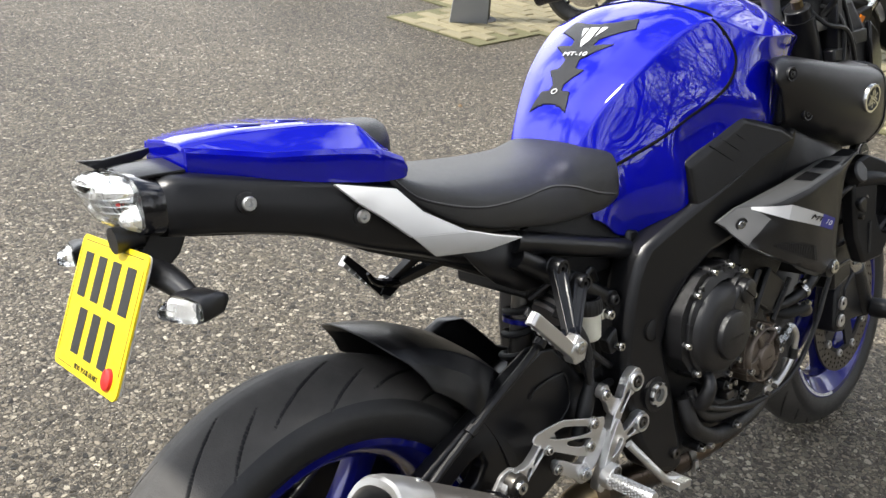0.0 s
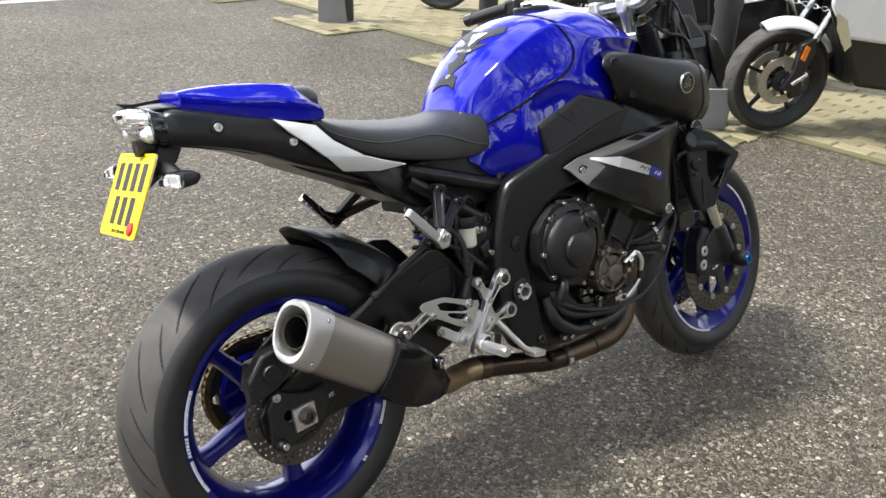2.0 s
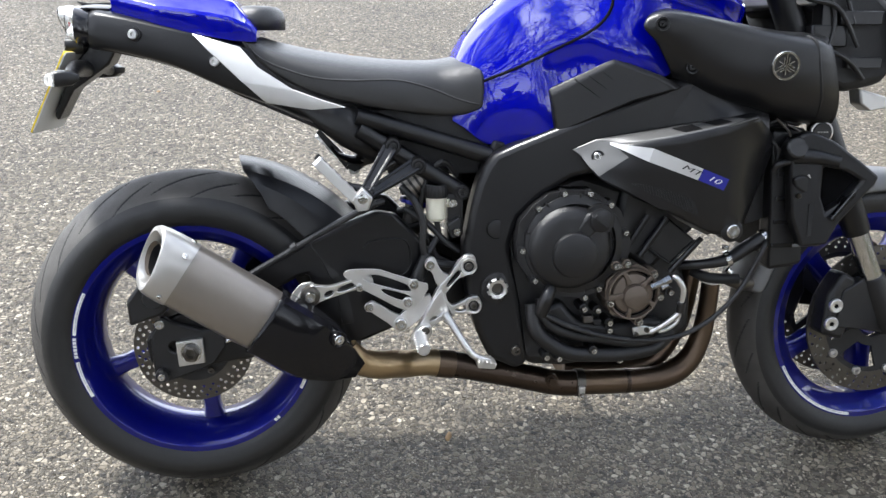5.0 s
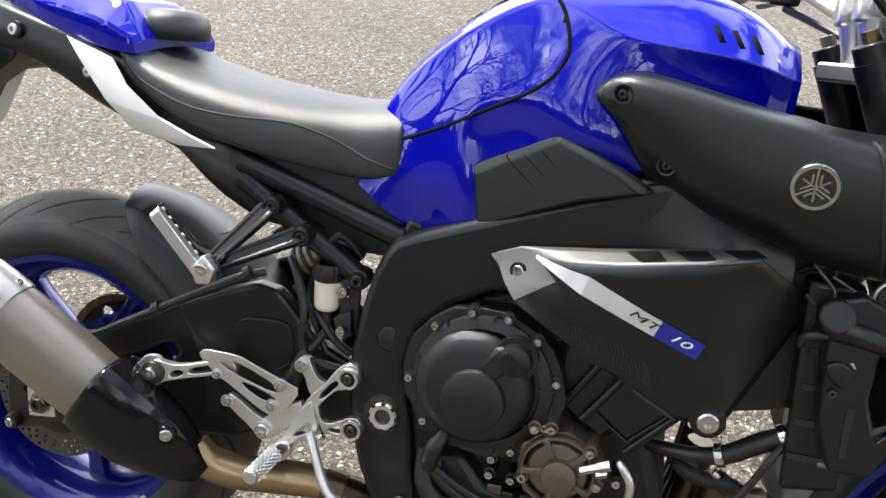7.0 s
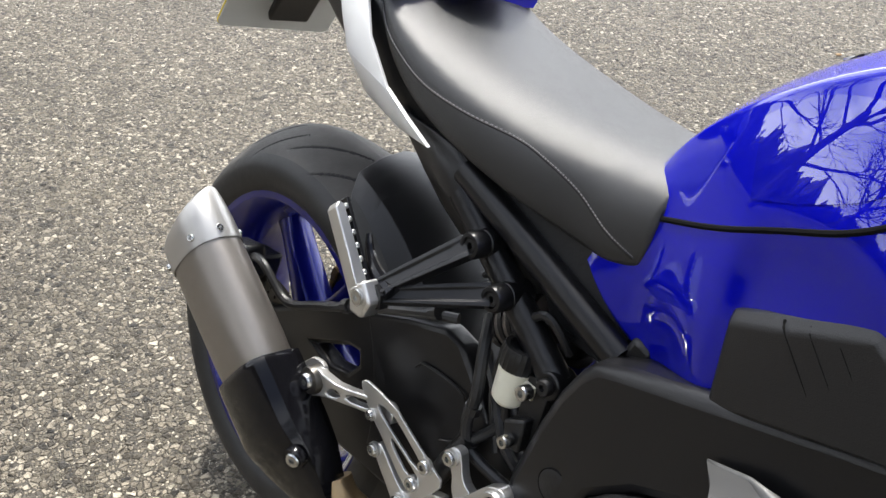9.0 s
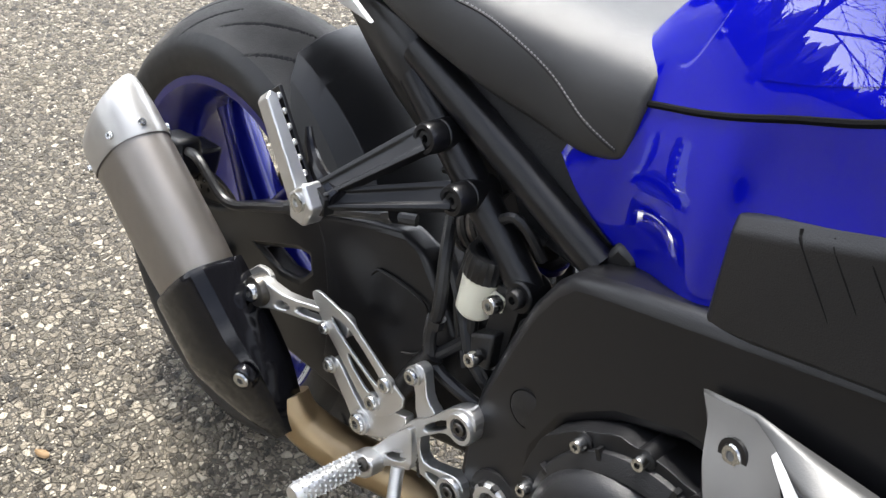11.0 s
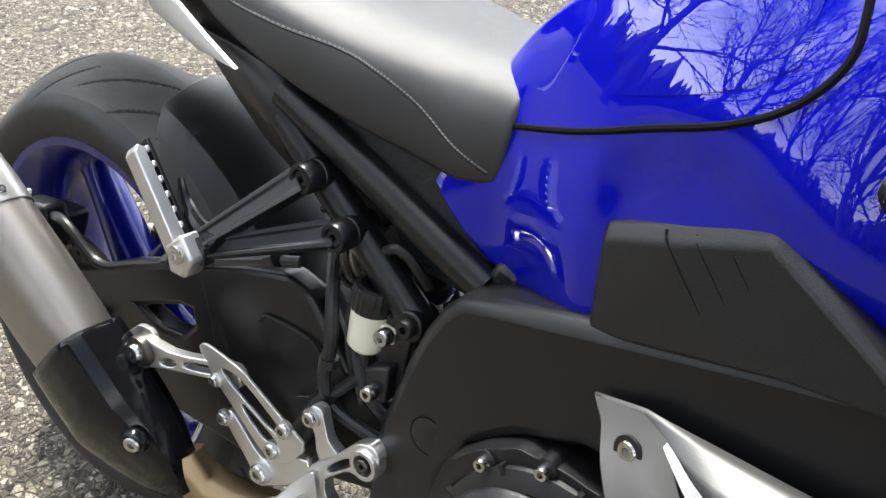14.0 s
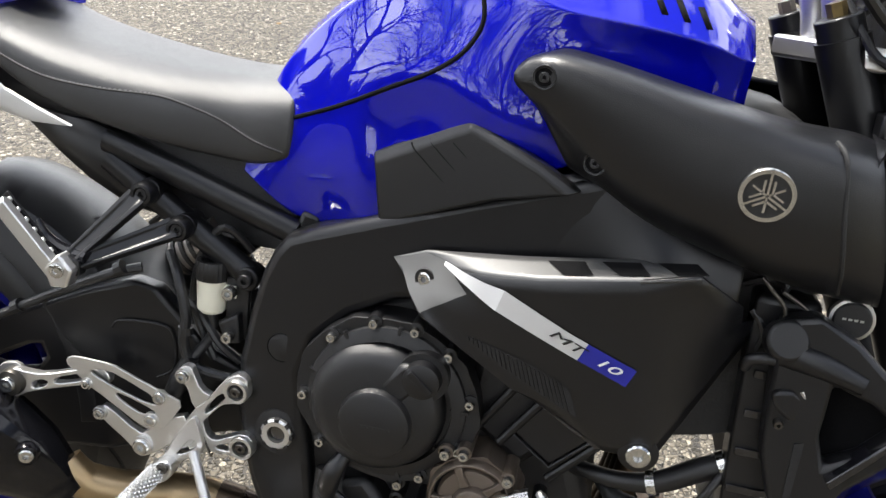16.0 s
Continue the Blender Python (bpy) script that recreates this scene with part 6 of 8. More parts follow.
plate = part("number_plate", flat(rounded(PW, PH, 0.010), 0.0, 0.0025, PLATE_M), YELLOW, bike, "yellow number plate with dark bars")
part("plate_back", flat(rounded(PW - 0.0005, PH - 0.0005, 0.010), -0.0022, -0.0001, PLATE_M), PLATE_BACK, plate)
for k in range(4):
    part("plate_bar", flat(rect(-0.063 + 0.042 * k, 0.033, 0.024, 0.052), 0.0026, 0.0031, PLATE_M), BLACK_INK, plate)
for k in range(3):
    part("plate_bar", flat(rect(-0.042 + 0.042 * k, -0.030, 0.024, 0.052), 0.0026, 0.0031, PLATE_M), BLACK_INK, plate)
for x, y, w, h in ((0, 0.0715, 0.172, 0.001), (-0.0915, 0, 0.001, 0.128), (0.0915, 0.005, 0.001, 0.115), (-0.062, -0.0715, 0.05, 0.001)):
    part("plate_line", flat(rect(x, y, w, h), 0.0026, 0.0030, PLATE_M), BLACK_INK, plate)
lettering("REVS YOUR HEART", 0.0085, PLATE_M @ Matrix.Translation((0.005, -0.068, 0.0028)), BLACK_INK, plate, "slogan")
part("screw_cap", moved(lathe([(0.0001, -0.011), (0.010, -0.011), (0.0115, -0.009), (0.0125, 0.0), (0.0001, 0.0)], n=24, closed=False), PLATE_M @ Matrix.Translation((0.068, -0.060, 0.0024)) @ Matrix.Rotation(-math.pi / 2, 4, "X") @ Matrix.Diagonal((1, 0.4, 1, 1))), RED, plate, "red reflector cap")
part("screw_cap", moved(lathe([(0.0001, -0.004), (0.005, -0.004), (0.006, 0.0), (0.0001, 0.0)], n=20, closed=False), PLATE_M @ Matrix.Translation((-0.058, 0.036, 0.0028)) @ Matrix.Rotation(math.pi / 2, 4, "X")), BLACK_INK, plate)
part("screw_cap", moved(lathe([(0.0001, -0.004), (0.006, -0.004), (0.007, 0.0), (0.0001, 0.0)], n=20, closed=False), PLATE_M @ Matrix.Translation((0.036, 0.040, 0.0028)) @ Matrix.Rotation(math.pi / 2, 4, "X")), YELLOW, plate)
part("plate_bracket", slab([(-0.155, 0.872), (-0.11, 0.862), (-0.125, 0.835), (-0.19, 0.79), (-0.222, 0.735), (-0.228, 0.745), (-0.202, 0.80), (-0.178, 0.845)], -0.035, 0.035), PLASTIC, bike, "black plate bracket", bevel=0.004)
part("plate_lamp", tube([(-0.165, -0.03, 0.868), (-0.196, -0.03, 0.868)], 0.015, 18, 1), PLASTIC, bike)
for side in (-1, 1):
    def pod(x, y0, y1, z0, z1, e=4.5, n=24):
        return [Vector((x + 0.006 * math.cos(2 * math.pi * k / n) * side, side * ((y0 + y1) / 2 + (y1 - y0) / 2 * math.copysign(abs(math.cos(2 * math.pi * k / n)) ** (2 / e), math.cos(2 * math.pi * k / n)) * side),
                        (z0 + z1) / 2 + (z1 - z0) / 2 * math.copysign(abs(math.sin(2 * math.pi * k / n)) ** (2 / e), math.sin(2 * math.pi * k / n)))) for k in range(n)]
    ind = part("indicator", loft([pod(-0.148, 0.150, 0.174, 0.812, 0.824), pod(-0.158, 0.143, 0.184, 0.805, 0.830), pod(-0.178, 0.139, 0.190, 0.803, 0.831), pod(-0.184, 0.139, 0.190, 0.803, 0.829)]), PLASTIC, bike, "black indicator with clear lens", angle=40)
    part("lens", loft([pod(-0.1845, 0.140, 0.189, 0.804, 0.828), pod(-0.194, 0.143, 0.186, 0.806, 0.825), pod(-0.202, 0.150, 0.178, 0.809, 0.820)]), LENS, ind, "clear indicator lens").visible_shadow = False
    part("reflector", loft([pod(-0.1848, 0.143, 0.186, 0.806, 0.826), pod(-0.189, 0.150, 0.178, 0.810, 0.821)]), LAMP_SILVER, ind)
    part("stem", tube([(-0.165, side * 0.02, 0.826), (-0.168, side * 0.09, 0.830), (-0.166, side * 0.145, 0.818)], [0.014, 0.015, 0.010], 14, 4), PLASTIC, ind)

# ---- rider's right footrest ----
hang = part("footrest_hanger", joined(
    slab([soft([(0.434, 0.374), (0.444, 0.406), (0.457, 0.432), (0.473, 0.446), (0.492, 0.476), (0.503, 0.487), (0.515, 0.4925), (0.526, 0.488), (0.528, 0.475), (0.522, 0.460), (0.508, 0.451), (0.495, 0.448), (0.478, 0.428), (0.470, 0.418), (0.467, 0.398), (0.449, 0.3735)], 1),
          soft([(0.4716, 0.4295), (0.4737, 0.4395), (0.4924, 0.4629), (0.4999, 0.4619), (0.4977, 0.4550), (0.4789, 0.4329)], 1)], -0.161, -0.145),
    slab(soft([(0.432, 0.470), (0.434, 0.481), (0.4415, 0.488), (0.451, 0.487), (0.4545, 0.478), (0.464, 0.458), (0.480, 0.4526), (0.467, 0.430), (0.4544, 0.432), (0.4455, 0.461)], 1), -0.156, -0.144),
    slab([soft([(0.4557, 0.4175), (0.4688, 0.4267), (0.4745, 0.4003), (0.486, 0.3935), (0.509, 0.4057), (0.522, 0.412), (0.534, 0.4096), (0.5386, 0.398), (0.5315, 0.382), (0.5187, 0.3755), (0.506, 0.3785), (0.4906, 0.3786), (0.4783, 0.3772), (0.465, 0.369), (0.454, 0.368), (0.449, 0.389)], 1),
          soft([(0.4866, 0.3876), (0.5072, 0.3962), (0.5109, 0.3903), (0.5056, 0.3830), (0.4902, 0.3831)], 1)], -0.160, -0.146),
    slab([soft([(0.4609, 0.4293), (0.4666, 0.4169), (0.4777, 0.3821), (0.4616, 0.3694), (0.4465, 0.3602), (0.435, 0.3415), (0.4231, 0.3255), (0.410, 0.3205), (0.403, 0.3284), (0.410, 0.3452), (0.4234, 0.3648), (0.440, 0.398)], 1),
          soft([(0.4377, 0.3686), (0.4465, 0.3793), (0.4592, 0.3964), (0.4677, 0.3896), (0.4637, 0.3814), (0.4488, 0.3709)], 1)], -0.168, -0.150),
    slab(soft([(0.3733, 0.3647), (0.392, 0.385), (0.440, 0.4195), (0.447, 0.406), (0.429, 0.375), (0.401, 0.352), (0.380, 0.3416)], 1), -0.154, -0.142),
    slab(soft([(0.3236, 0.397), (0.329, 0.4075), (0.3395, 0.406), (0.378, 0.379), (0.395, 0.379), (0.401, 0.366), (0.392, 0.348), (0.379, 0.345), (0.369, 0.359), (0.330, 0.387)], 1), -0.1545, -0.145)),
    ALU, bike, "machined silver footrest hanger", bevel=0.0022, angle=26)
for x, z in ((0.513, 0.470), (0.523, 0.394)):
    part("hanger_eye", lathe([(0.0098, -0.1612), (0.0108, -0.1650), (0.0148, -0.1655), (0.0162, -0.163), (0.0162, -0.145), (0.0098, -0.145)], (x, 0, z), 32), ALU, hang)
    part("eye_floor", lathe([(0.0001, -0.1620), (0.0099, -0.1620), (0.0099, -0.15), (0.0001, -0.15)], (x, 0, z), 24, False), DARK, hang)
    bolt((x, -0.1625, z), 0.0068, hang, STEEL, h=0.004)
for x, y, z, r in ((0.4415, -0.158, 0.474, 0.0082), (0.387, -0.157, 0.362, 0.0110), (0.3285, -0.157, 0.397, 0.0075), (0.2985 + 0.013, -0.158, 0.436, 0.0062), (0.4115, -0.158, 0.438, 0.0085), (0.400, -0.158, 0.404, 0.0085)):
    bolt((x, y, z), r, hang, CHROME, h=0.006)
    part("bolt_washer", lathe([(r * 0.8, -0.002), (r * 1.22, -0.0015), (r * 1.22, 0.003), (r * 0.8, 0.003)], n=20, m=Matrix.Translation((x, y, z))), ALU, hang)
heel = part("heel_guard", slab([soft([(0.2805, 0.4602), (0.2872, 0.469), (0.300, 0.471), (0.347, 0.470), (0.361, 0.464), (0.4167, 0.4444), (0.4434, 0.4368), (0.422, 0.401), (0.407, 0.389), (0.388, 0.3897), (0.334, 0.422), (0.315, 0.432), (0.2974, 0.445)], 1),
                                soft([(0.3125, 0.4543), (0.3325, 0.4596), (0.351, 0.458), (0.4095, 0.4337), (0.404, 0.422), (0.333, 0.443)], 1),
                                soft([(0.349, 0.430), (0.357, 0.432), (0.406, 0.4167), (0.403, 0.411), (0.3886, 0.407), (0.3596, 0.420)], 1)], -0.1580, -0.1545), ALU, bike, "brushed aluminium heel guard plate", bevel=0.0008)
stay_in = lambda x, z: 0.031 * max(0.0, min(1.0, (x - 0.235) / 0.085))
part("silencer_stay", joined(slab([soft([(0.1973, 0.4266), (0.207, 0.440), (0.225, 0.450), (0.239, 0.447), (0.2585, 0.443), (0.306, 0.454), (0.330, 0.457), (0.338, 0.446), (0.336, 0.434), (0.325, 0.432), (0.306, 0.431), (0.254, 0.421), (0.236, 0.416), (0.223, 0.406), (0.206, 0.402)], 1),
                                   soft([(0.2462, 0.4313), (0.2568, 0.4372), (0.2656, 0.4332), (0.2587, 0.4256), (0.2462, 0.4235)], 1),
                                   soft([(0.2717, 0.4396), (0.3017, 0.4469), (0.3119, 0.4437), (0.3054, 0.4363), (0.2709, 0.4301)], 1)], -0.181, -0.168, stay_in)), ALU, bike, "cast silver silencer stay", bevel=0.0025, angle=26)
part("stay_bush", lathe([(0.0105, -0.188), (0.0165, -0.187), (0.0180, -0.183), (0.0180, -0.166), (0.0105, -0.166)], (0.222, 0, 0.430), 28), STEEL, bike)
bolt((0.222, -0.186, 0.430), 0.0105, bike, CHROME, h=0.008)
PEG_A, PEG_B = Vector((0.4195, -0.172, 0.3455)), Vector((0.4185, -0.262, 0.3460))
peg = part("footrest", tube([PEG_A, PEG_A.lerp(PEG_B, 0.97), PEG_B], [0.0105, 0.0108, 0.0092], 20, 1), ALU, bike, "knurled silver footrest")
studs = bmesh.new()
for i in range(13):
    c = PEG_A.lerp(PEG_B, 0.10 + 0.067 * i)
    for k in range(14):
        a = 2 * math.pi * (k + 0.5 * (i % 2)) / 14
        bmesh.ops.create_cone(studs, segments=4, radius1=0.0021, radius2=0.0008, depth=0.0022, cap_ends=True,
                              matrix=Matrix.Translation(c + Vector((math.cos(a), 0, math.sin(a))) * 0.0115) @ Vector((math.cos(a), 0, math.sin(a))).to_track_quat("Z", "Y").to_matrix().to_4x4())
part("knurling", studs, ALU, peg)
part("peg_clevis", slab(soft([(0.404, 0.345), (0.420, 0.362), (0.440, 0.366), (0.444, 0.350), (0.432, 0.334), (0.412, 0.328)], 1), -0.184, -0.164), ALU, peg, bevel=0.002)
bolt((0.430, -0.185, 0.356), 0.0075, peg, STEEL, None, "pin", 0.003)
pedal = part("brake_pedal", tube([(0.468, -0.178, 0.385), (0.482, -0.190, 0.362), (0.502, -0.205, 0.330), (0.518, -0.210, 0.312), (0.545, -0.215, 0.302)], 0.0068, 12, 5), ALU, bike, "silver rear brake pedal")
part("pedal_pad", slab([(0.52, 0.296), (0.552, 0.292), (0.556, 0.303), (0.522, 0.309)], -0.232, -0.198), ALU, pedal, bevel=0.002)
for k in range(4):
    part("pad_tooth", box(0.5235 + 0.0075 * k, 0.5275 + 0.0075 * k, -0.232, -0.198, 0.303 - 0.001 * k, 0.310 - 0.001 * k), ALU, pedal)
part("return_spring", tube([(0.462 + 0.02 * k / 60, -0.155 + 0.006 * math.cos(k * 1.05), 0.415 - 0.04 * k / 60 + 0.006 * math.sin(k * 1.05)) for k in range(60)], 0.0012, 5, 1), STEEL, bike)
part("master_cylinder", tube([(0.405, -0.130, 0.402), (0.425, -0.132, 0.455), (0.44, -0.132, 0.49)], [0.012, 0.013, 0.010], 16, 4), CAST, bike)

# fluid pot
res = part("fluid_reservoir", loft([[(0.458 + r * math.cos(a), -0.118 + r * math.sin(a), z) for a in (2 * math.pi * k / 28 for k in range(28))]
                                    for z, r in ((0.550, 0.014), (0.555, 0.0182), (0.575, 0.0190), (0.596, 0.0196))]), RESERVOIR, bike, "milky plastic brake fluid reservoir")
part("reservoir_cap", loft([[(0.458 + (r + 0.0009 * (k % 2)) * math.cos(a), -0.118 + (r + 0.0009 * (k % 2)) * math.sin(a), z) for k, a in ((k, 2 * math.pi * k / 48) for k in range(48))]
                            for z, r in ((0.594, 0.0205), (0.598, 0.0214), (0.612, 0.0214), (0.618, 0.0197), (0.6185, 0.0145), (0.615, 0.0135))]), PLASTIC, res, "black ribbed cap")
part("reservoir_ear", tube([(0.478, -0.122, 0.583), (0.492, -0.124, 0.583)], 0.008, 12, 1), RESERVOIR, res)
bolt((0.487, -0.134, 0.585), 0.0085, res, CHROME, h=0.007)
part("reservoir_bracket", slab([(0.478, 0.60), (0.508, 0.605), (0.508, 0.52), (0.48, 0.53)], -0.124, -0.116), CAST, bike, bevel=0.002)
bolt((0.493, -0.146, 0.533), 0.0075, bike, CHROME, h=0.008)
part("bracket_arm", slab([(0.475, 0.545), (0.50, 0.56), (0.505, 0.522), (0.485, 0.518)], -0.138, -0.118), CAST, bike, bevel=0.003)
part("reservoir_hose", tube([(0.458, -0.118, 0.550), (0.462, -0.118, 0.525), (0.452, -0.122, 0.505), (0.44, -0.13, 0.488)], 0.006, 10, 5), HOSE, bike)
part("shock_reservoir", tube([(0.40, -0.085, 0.60), (0.455, -0.085, 0.64)], 0.026, 20, 1), TITAN, bike)
for k in range(5):
    part("shock_ring", tube([(0.405 + 0.010 * k, -0.085, 0.6036 + 0.0073 * k), (0.409 + 0.010 * k, -0.085, 0.6065 + 0.0073 * k)], 0.0285, 20, 1), CAST, bike)
part("shock_spring", tube([(0.40 + 0.045 * k / 84 + 0.028 * math.cos(k * 0.45), 0.028 * math.sin(k * 0.45), 0.42 + 0.22 * k / 84) for k in range(85)], 0.006, 8, 1), DARK, bike, "black shock spring")
part("shock_collar", lathe([(0.024, -0.004), (0.033, -0.004), (0.033, 0.004), (0.024, 0.004)], n=28, m=along((0.432, 0, 0.565), (0.450, 0, 0.66))), RIM_BLUE, bike, "blue shock preload collar")
part("shock_body", tube([(0.40, 0, 0.40), (0.45, 0, 0.66)], 0.02, 16, 1), STEEL, bike)
for pts, r in (([(0.50, -0.10, 0.63), (0.47, -0.115, 0.66), (0.44, -0.112, 0.62), (0.43, -0.11, 0.55), (0.46, -0.11, 0.48)], 0.005),
               ([(0.40, -0.10, 0.57), (0.44, -0.115, 0.545), (0.475, -0.125, 0.51), (0.50, -0.12, 0.49)], 0.006),
               ([(0.36, -0.09, 0.64), (0.40, -0.11, 0.665), (0.45, -0.105, 0.65), (0.49, -0.09, 0.64)], 0.004)):
    part("hose", tube(pts, r, 8, 6), HOSE, bike)
part("rear_battery_tray", box(0.37, 0.56, -0.085, 0.085, 0.63, 0.70), DARK, bike, bevel=0.01)

# ---- passenger footrests ----
def forged_bar(a, b, out, w0, w1, t):
    """A flat forged arm from a to b, its broad face towards out, with a hollow along it."""
    a, b = Vector(a), Vector(b)
    d = (b - a).normalized()
    n = (Vector(out) - d * d.dot(Vector(out))).normalized()
    u = d.cross(n)
    rings = []
    for k in range(7):
        f = k / 6
        c, w = a.lerp(b, f), w0 + (w1 - w0) * f
        dip = t * (0.45 if 0 < k < 6 else 0.0)
        rings.append([c + u * x * w + n * y for x, y in ((-1, -t), (1, -t), (1, t), (0.62, t), (0.45, t - dip), (-0.45, t - dip), (-0.62, t), (-1, t))])
    return loft(rings)


for side in (-1, 1):
    b = part("passenger_bracket", joined(
        forged_bar((0.371, side * 0.142, 0.688), (0.318, side * 0.210, 0.615), (0, side, 0.55), 0.0130, 0.0085, 0.0060),
        forged_bar((0.416, side * 0.139, 0.656), (0.322, side * 0.206, 0.613), (0, side, 0.55), 0.0130, 0.0085, 0.0060),
        slab([(0.300, 0.606), (0.316, 0.630), (0.336, 0.622), (0.338, 0.606), (0.318, 0.596)], side * 0.199, side * 0.211)), SATIN, bike, "black passenger footrest bracket", bevel=0.0018, angle=30)
    for x, z in ((0.377, 0.693), (0.423, 0.657)):
        part("bracket_eye", lathe([(0.0080, side * 0.139), (0.0080, side * 0.147), (0.0092, side * 0.1490), (0.0128, side * 0.1485), (0.0145, side * 0.145), (0.0145, side * 0.130), (0.0080, side * 0.130)], (x, 0, z), 28), SATIN, b)
        part("boss", tube([(x, side * 0.096, z), (x, side * 0.131, z)], 0.0150, 20, 1), SATIN, b, bevel=0.003)
        bolt((x, side * 0.141, z), 0.0085, b, CAST, None if side < 0 else Matrix.Rotation(math.pi, 4, "Z"))
    pp = part("passenger_peg", moved(joined(slab([(0.0, -0.007), (0.098, -0.0055), (0.104, 0.0), (0.100, 0.0055), (0.0, 0.0075)], -0.009, 0.009),
                                            *[box(0.022 + 0.0145 * k, 0.028 + 0.0145 * k, -0.010, 0.010, 0.006, 0.0105) for k in range(6)]),
                                     Matrix.Translation((0.312, side * 0.216, 0.606)) @ Matrix.Rotation(radians(-134), 4, "Y") @ Matrix.Rotation(side * math.pi / 2, 4, "X")), ALU, bike, "folded silver passenger footrest", bevel=0.0015)
    part("peg_clevis", slab([(0.300, 0.612), (0.318, 0.632), (0.336, 0.614), (0.328, 0.592), (0.308, 0.590)], side * 0.224, side * 0.203), ALU, pp, bevel=0.003)
    bolt((0.318, side * 0.226, 0.613), 0.009, pp, CHROME, None if side < 0 else Matrix.Rotation(math.pi, 4, "Z"), "pin", 0.002)
    part("heel_spur", tube([(0.340, side * 0.198, 0.622), (0.305, side * 0.193, 0.626), (0.281, side * 0.188, 0.638), (0.268, side * 0.184, 0.655)], [0.010, 0.0085, 0.006, 0.0032], 10, 5), GUARD, b)
    # added black plate that darkens the peg's inner face in place of shade
    part("peg_shade_plate", slab([(0.318, 0.612), (0.245, 0.690), (0.237, 0.682), (0.302, 0.600)], side * 0.2025, side * 0.2065), SATIN, pp, bevel=0.001)

# ---- front fork, steering, handlebar ----
fork_at = lambda z, y: Vector((1.4 - (z - 0.297) * 0.445, y, z))
for side in (-1, 1):
    y = side * 0.102
    fl = part("fork_leg", moved(tube([fork_at(0.495, y), fork_at(0.52, y), fork_at(0.75, y), fork_at(0.965, y)], [0.026, 0.0275, 0.0275, 0.0275], 20, 1), STEER), SATIN, bike, "black upside-down fork leg")
    part("stanchion", moved(tube([fork_at(0.34, y), fork_at(0.505, y)], 0.0215, 20, 1), STEER), CHROME, fl, "bright fork stanchion")
    part("fork_foot", moved(joined(tube([fork_at(0.402, y), fork_at(0.385, y), fork_at(0.33, y), fork_at(0.285, y)], [0.025, 0.028, 0.029, 0.026], 18, 1),
                                   slab([(1.27, 0.30), (1.285, 0.375), (1.33, 0.40), (1.36, 0.36), (1.40, 0.33), (1.39, 0.28), (1.34, 0.29)], y - 0.014, y + 0.014)), STEER), CAST, fl, bevel=0.003)
    part("fork_cap", moved(tube([fork_at(0.963, y), fork_at(0.985, y)], 0.024, 20, 1), STEER), SATIN, fl, bevel=0.002)
    part("adjuster", moved(tube([fork_at(0.984, y), fork_at(0.998, y)], 0.010, 6, 1), STEER), BRONZE, fl)
    part("brake_disc", moved(disc_mesh(FA, side * 0.066, 0.118, 0.160, [(0.152, 40, 0), (0.142, 40, 0.33), (0.131, 36, 0.6)]), STEER), STEEL, front_wheel, "drilled front brake disc")
    gaps = [arc(FA.x, FA.z, 0.108, 72 * k + 8, 72 * k + 60, 8) + arc(FA.x, FA.z, 0.060, 72 * k + 52, 72 * k + 16, 5) for k in range(5)]
    part("disc_carrier", moved(slab([ring_hole(FA.x, FA.z, 0.119, 48), ring_hole(FA.x, FA.z, 0.04, 32)] + gaps, side * 0.062, side * 0.068), STEER), DARK, front_wheel)
    for k in range(10):
        a = 2 * math.pi * k / 10
        bolt(STEER @ Vector((FA.x + 0.1175 * math.cos(a), side * 0.069, FA.z + 0.1175 * math.sin(a))), 0.0095, front_wheel, CAP_METAL, None if side < 0 else Matrix.Rotation(math.pi, 4, "Z"))
    cal = part("front_caliper", moved(slab([(1.245, 0.285), (1.255, 0.37), (1.285, 0.415), (1.315, 0.40), (1.318, 0.33), (1.295, 0.27)], side * 0.060, side * 0.112), STEER), CAST, bike, "black radial front brake caliper", bevel=0.010, seg=3)
    for x, z in ((1.277, 0.350), (1.271, 0.312)):
        p = Vector((x, -0.1225, z)) if side < 0 else STEER @ Vector((x, 0.112, z))
        q = -side * 0.001
        part("piston_cap", lathe([(0.0001, q), (0.0045, q), (0.005, -q * 1.5), (0.0125, -q * 2.5), (0.0145, -q), (0.0150, q * 4), (0.0001, q * 4)], p, 28, False), ALU, cal, "bright piston cap")
        part("cap_socket", tube([p + Vector((0, -q * 0.2, 0)), p + Vector((0, q * 0.5, 0))], 0.0048, 6, 1), HOLE, cal)
part("front_axle", moved(lathe([(0.0001, -0.135), (0.013, -0.135), (0.013, 0.135), (0.0001, 0.135)], FA, 18, False), STEER), STEEL, bike)
bob = part("axle_bobbin", moved(lathe([(0.0001, -0.172), (0.017, -0.172), (0.021, -0.166), (0.023, -0.150), (0.022, -0.13), (0.0001, -0.13)], FA, 28, False), STEER), PLASTIC, bike, "black crash bobbin with a blue end")
part("bobbin_end", moved(lathe([(0.006, -0.176), (0.0135, -0.176), (0.0145, -0.172), (0.006, -0.172)], FA, 24), STEER), BLUE_ANOD, bob, "blue anodised end")


def front_fender():
    rows = []
    for k in range(12):
        a = radians(166 - 98 * k / 11)
        rows.append([(FA.x + r * math.cos(a), y, FA.z + r * math.sin(a)) for y, r in ((-0.070, 0.275), (-0.068, 0.296), (-0.052, 0.314), (0, 0.322), (0.052, 0.314), (0.068, 0.296), (0.070, 0.275))])
    return moved(sheet(rows), STEER)


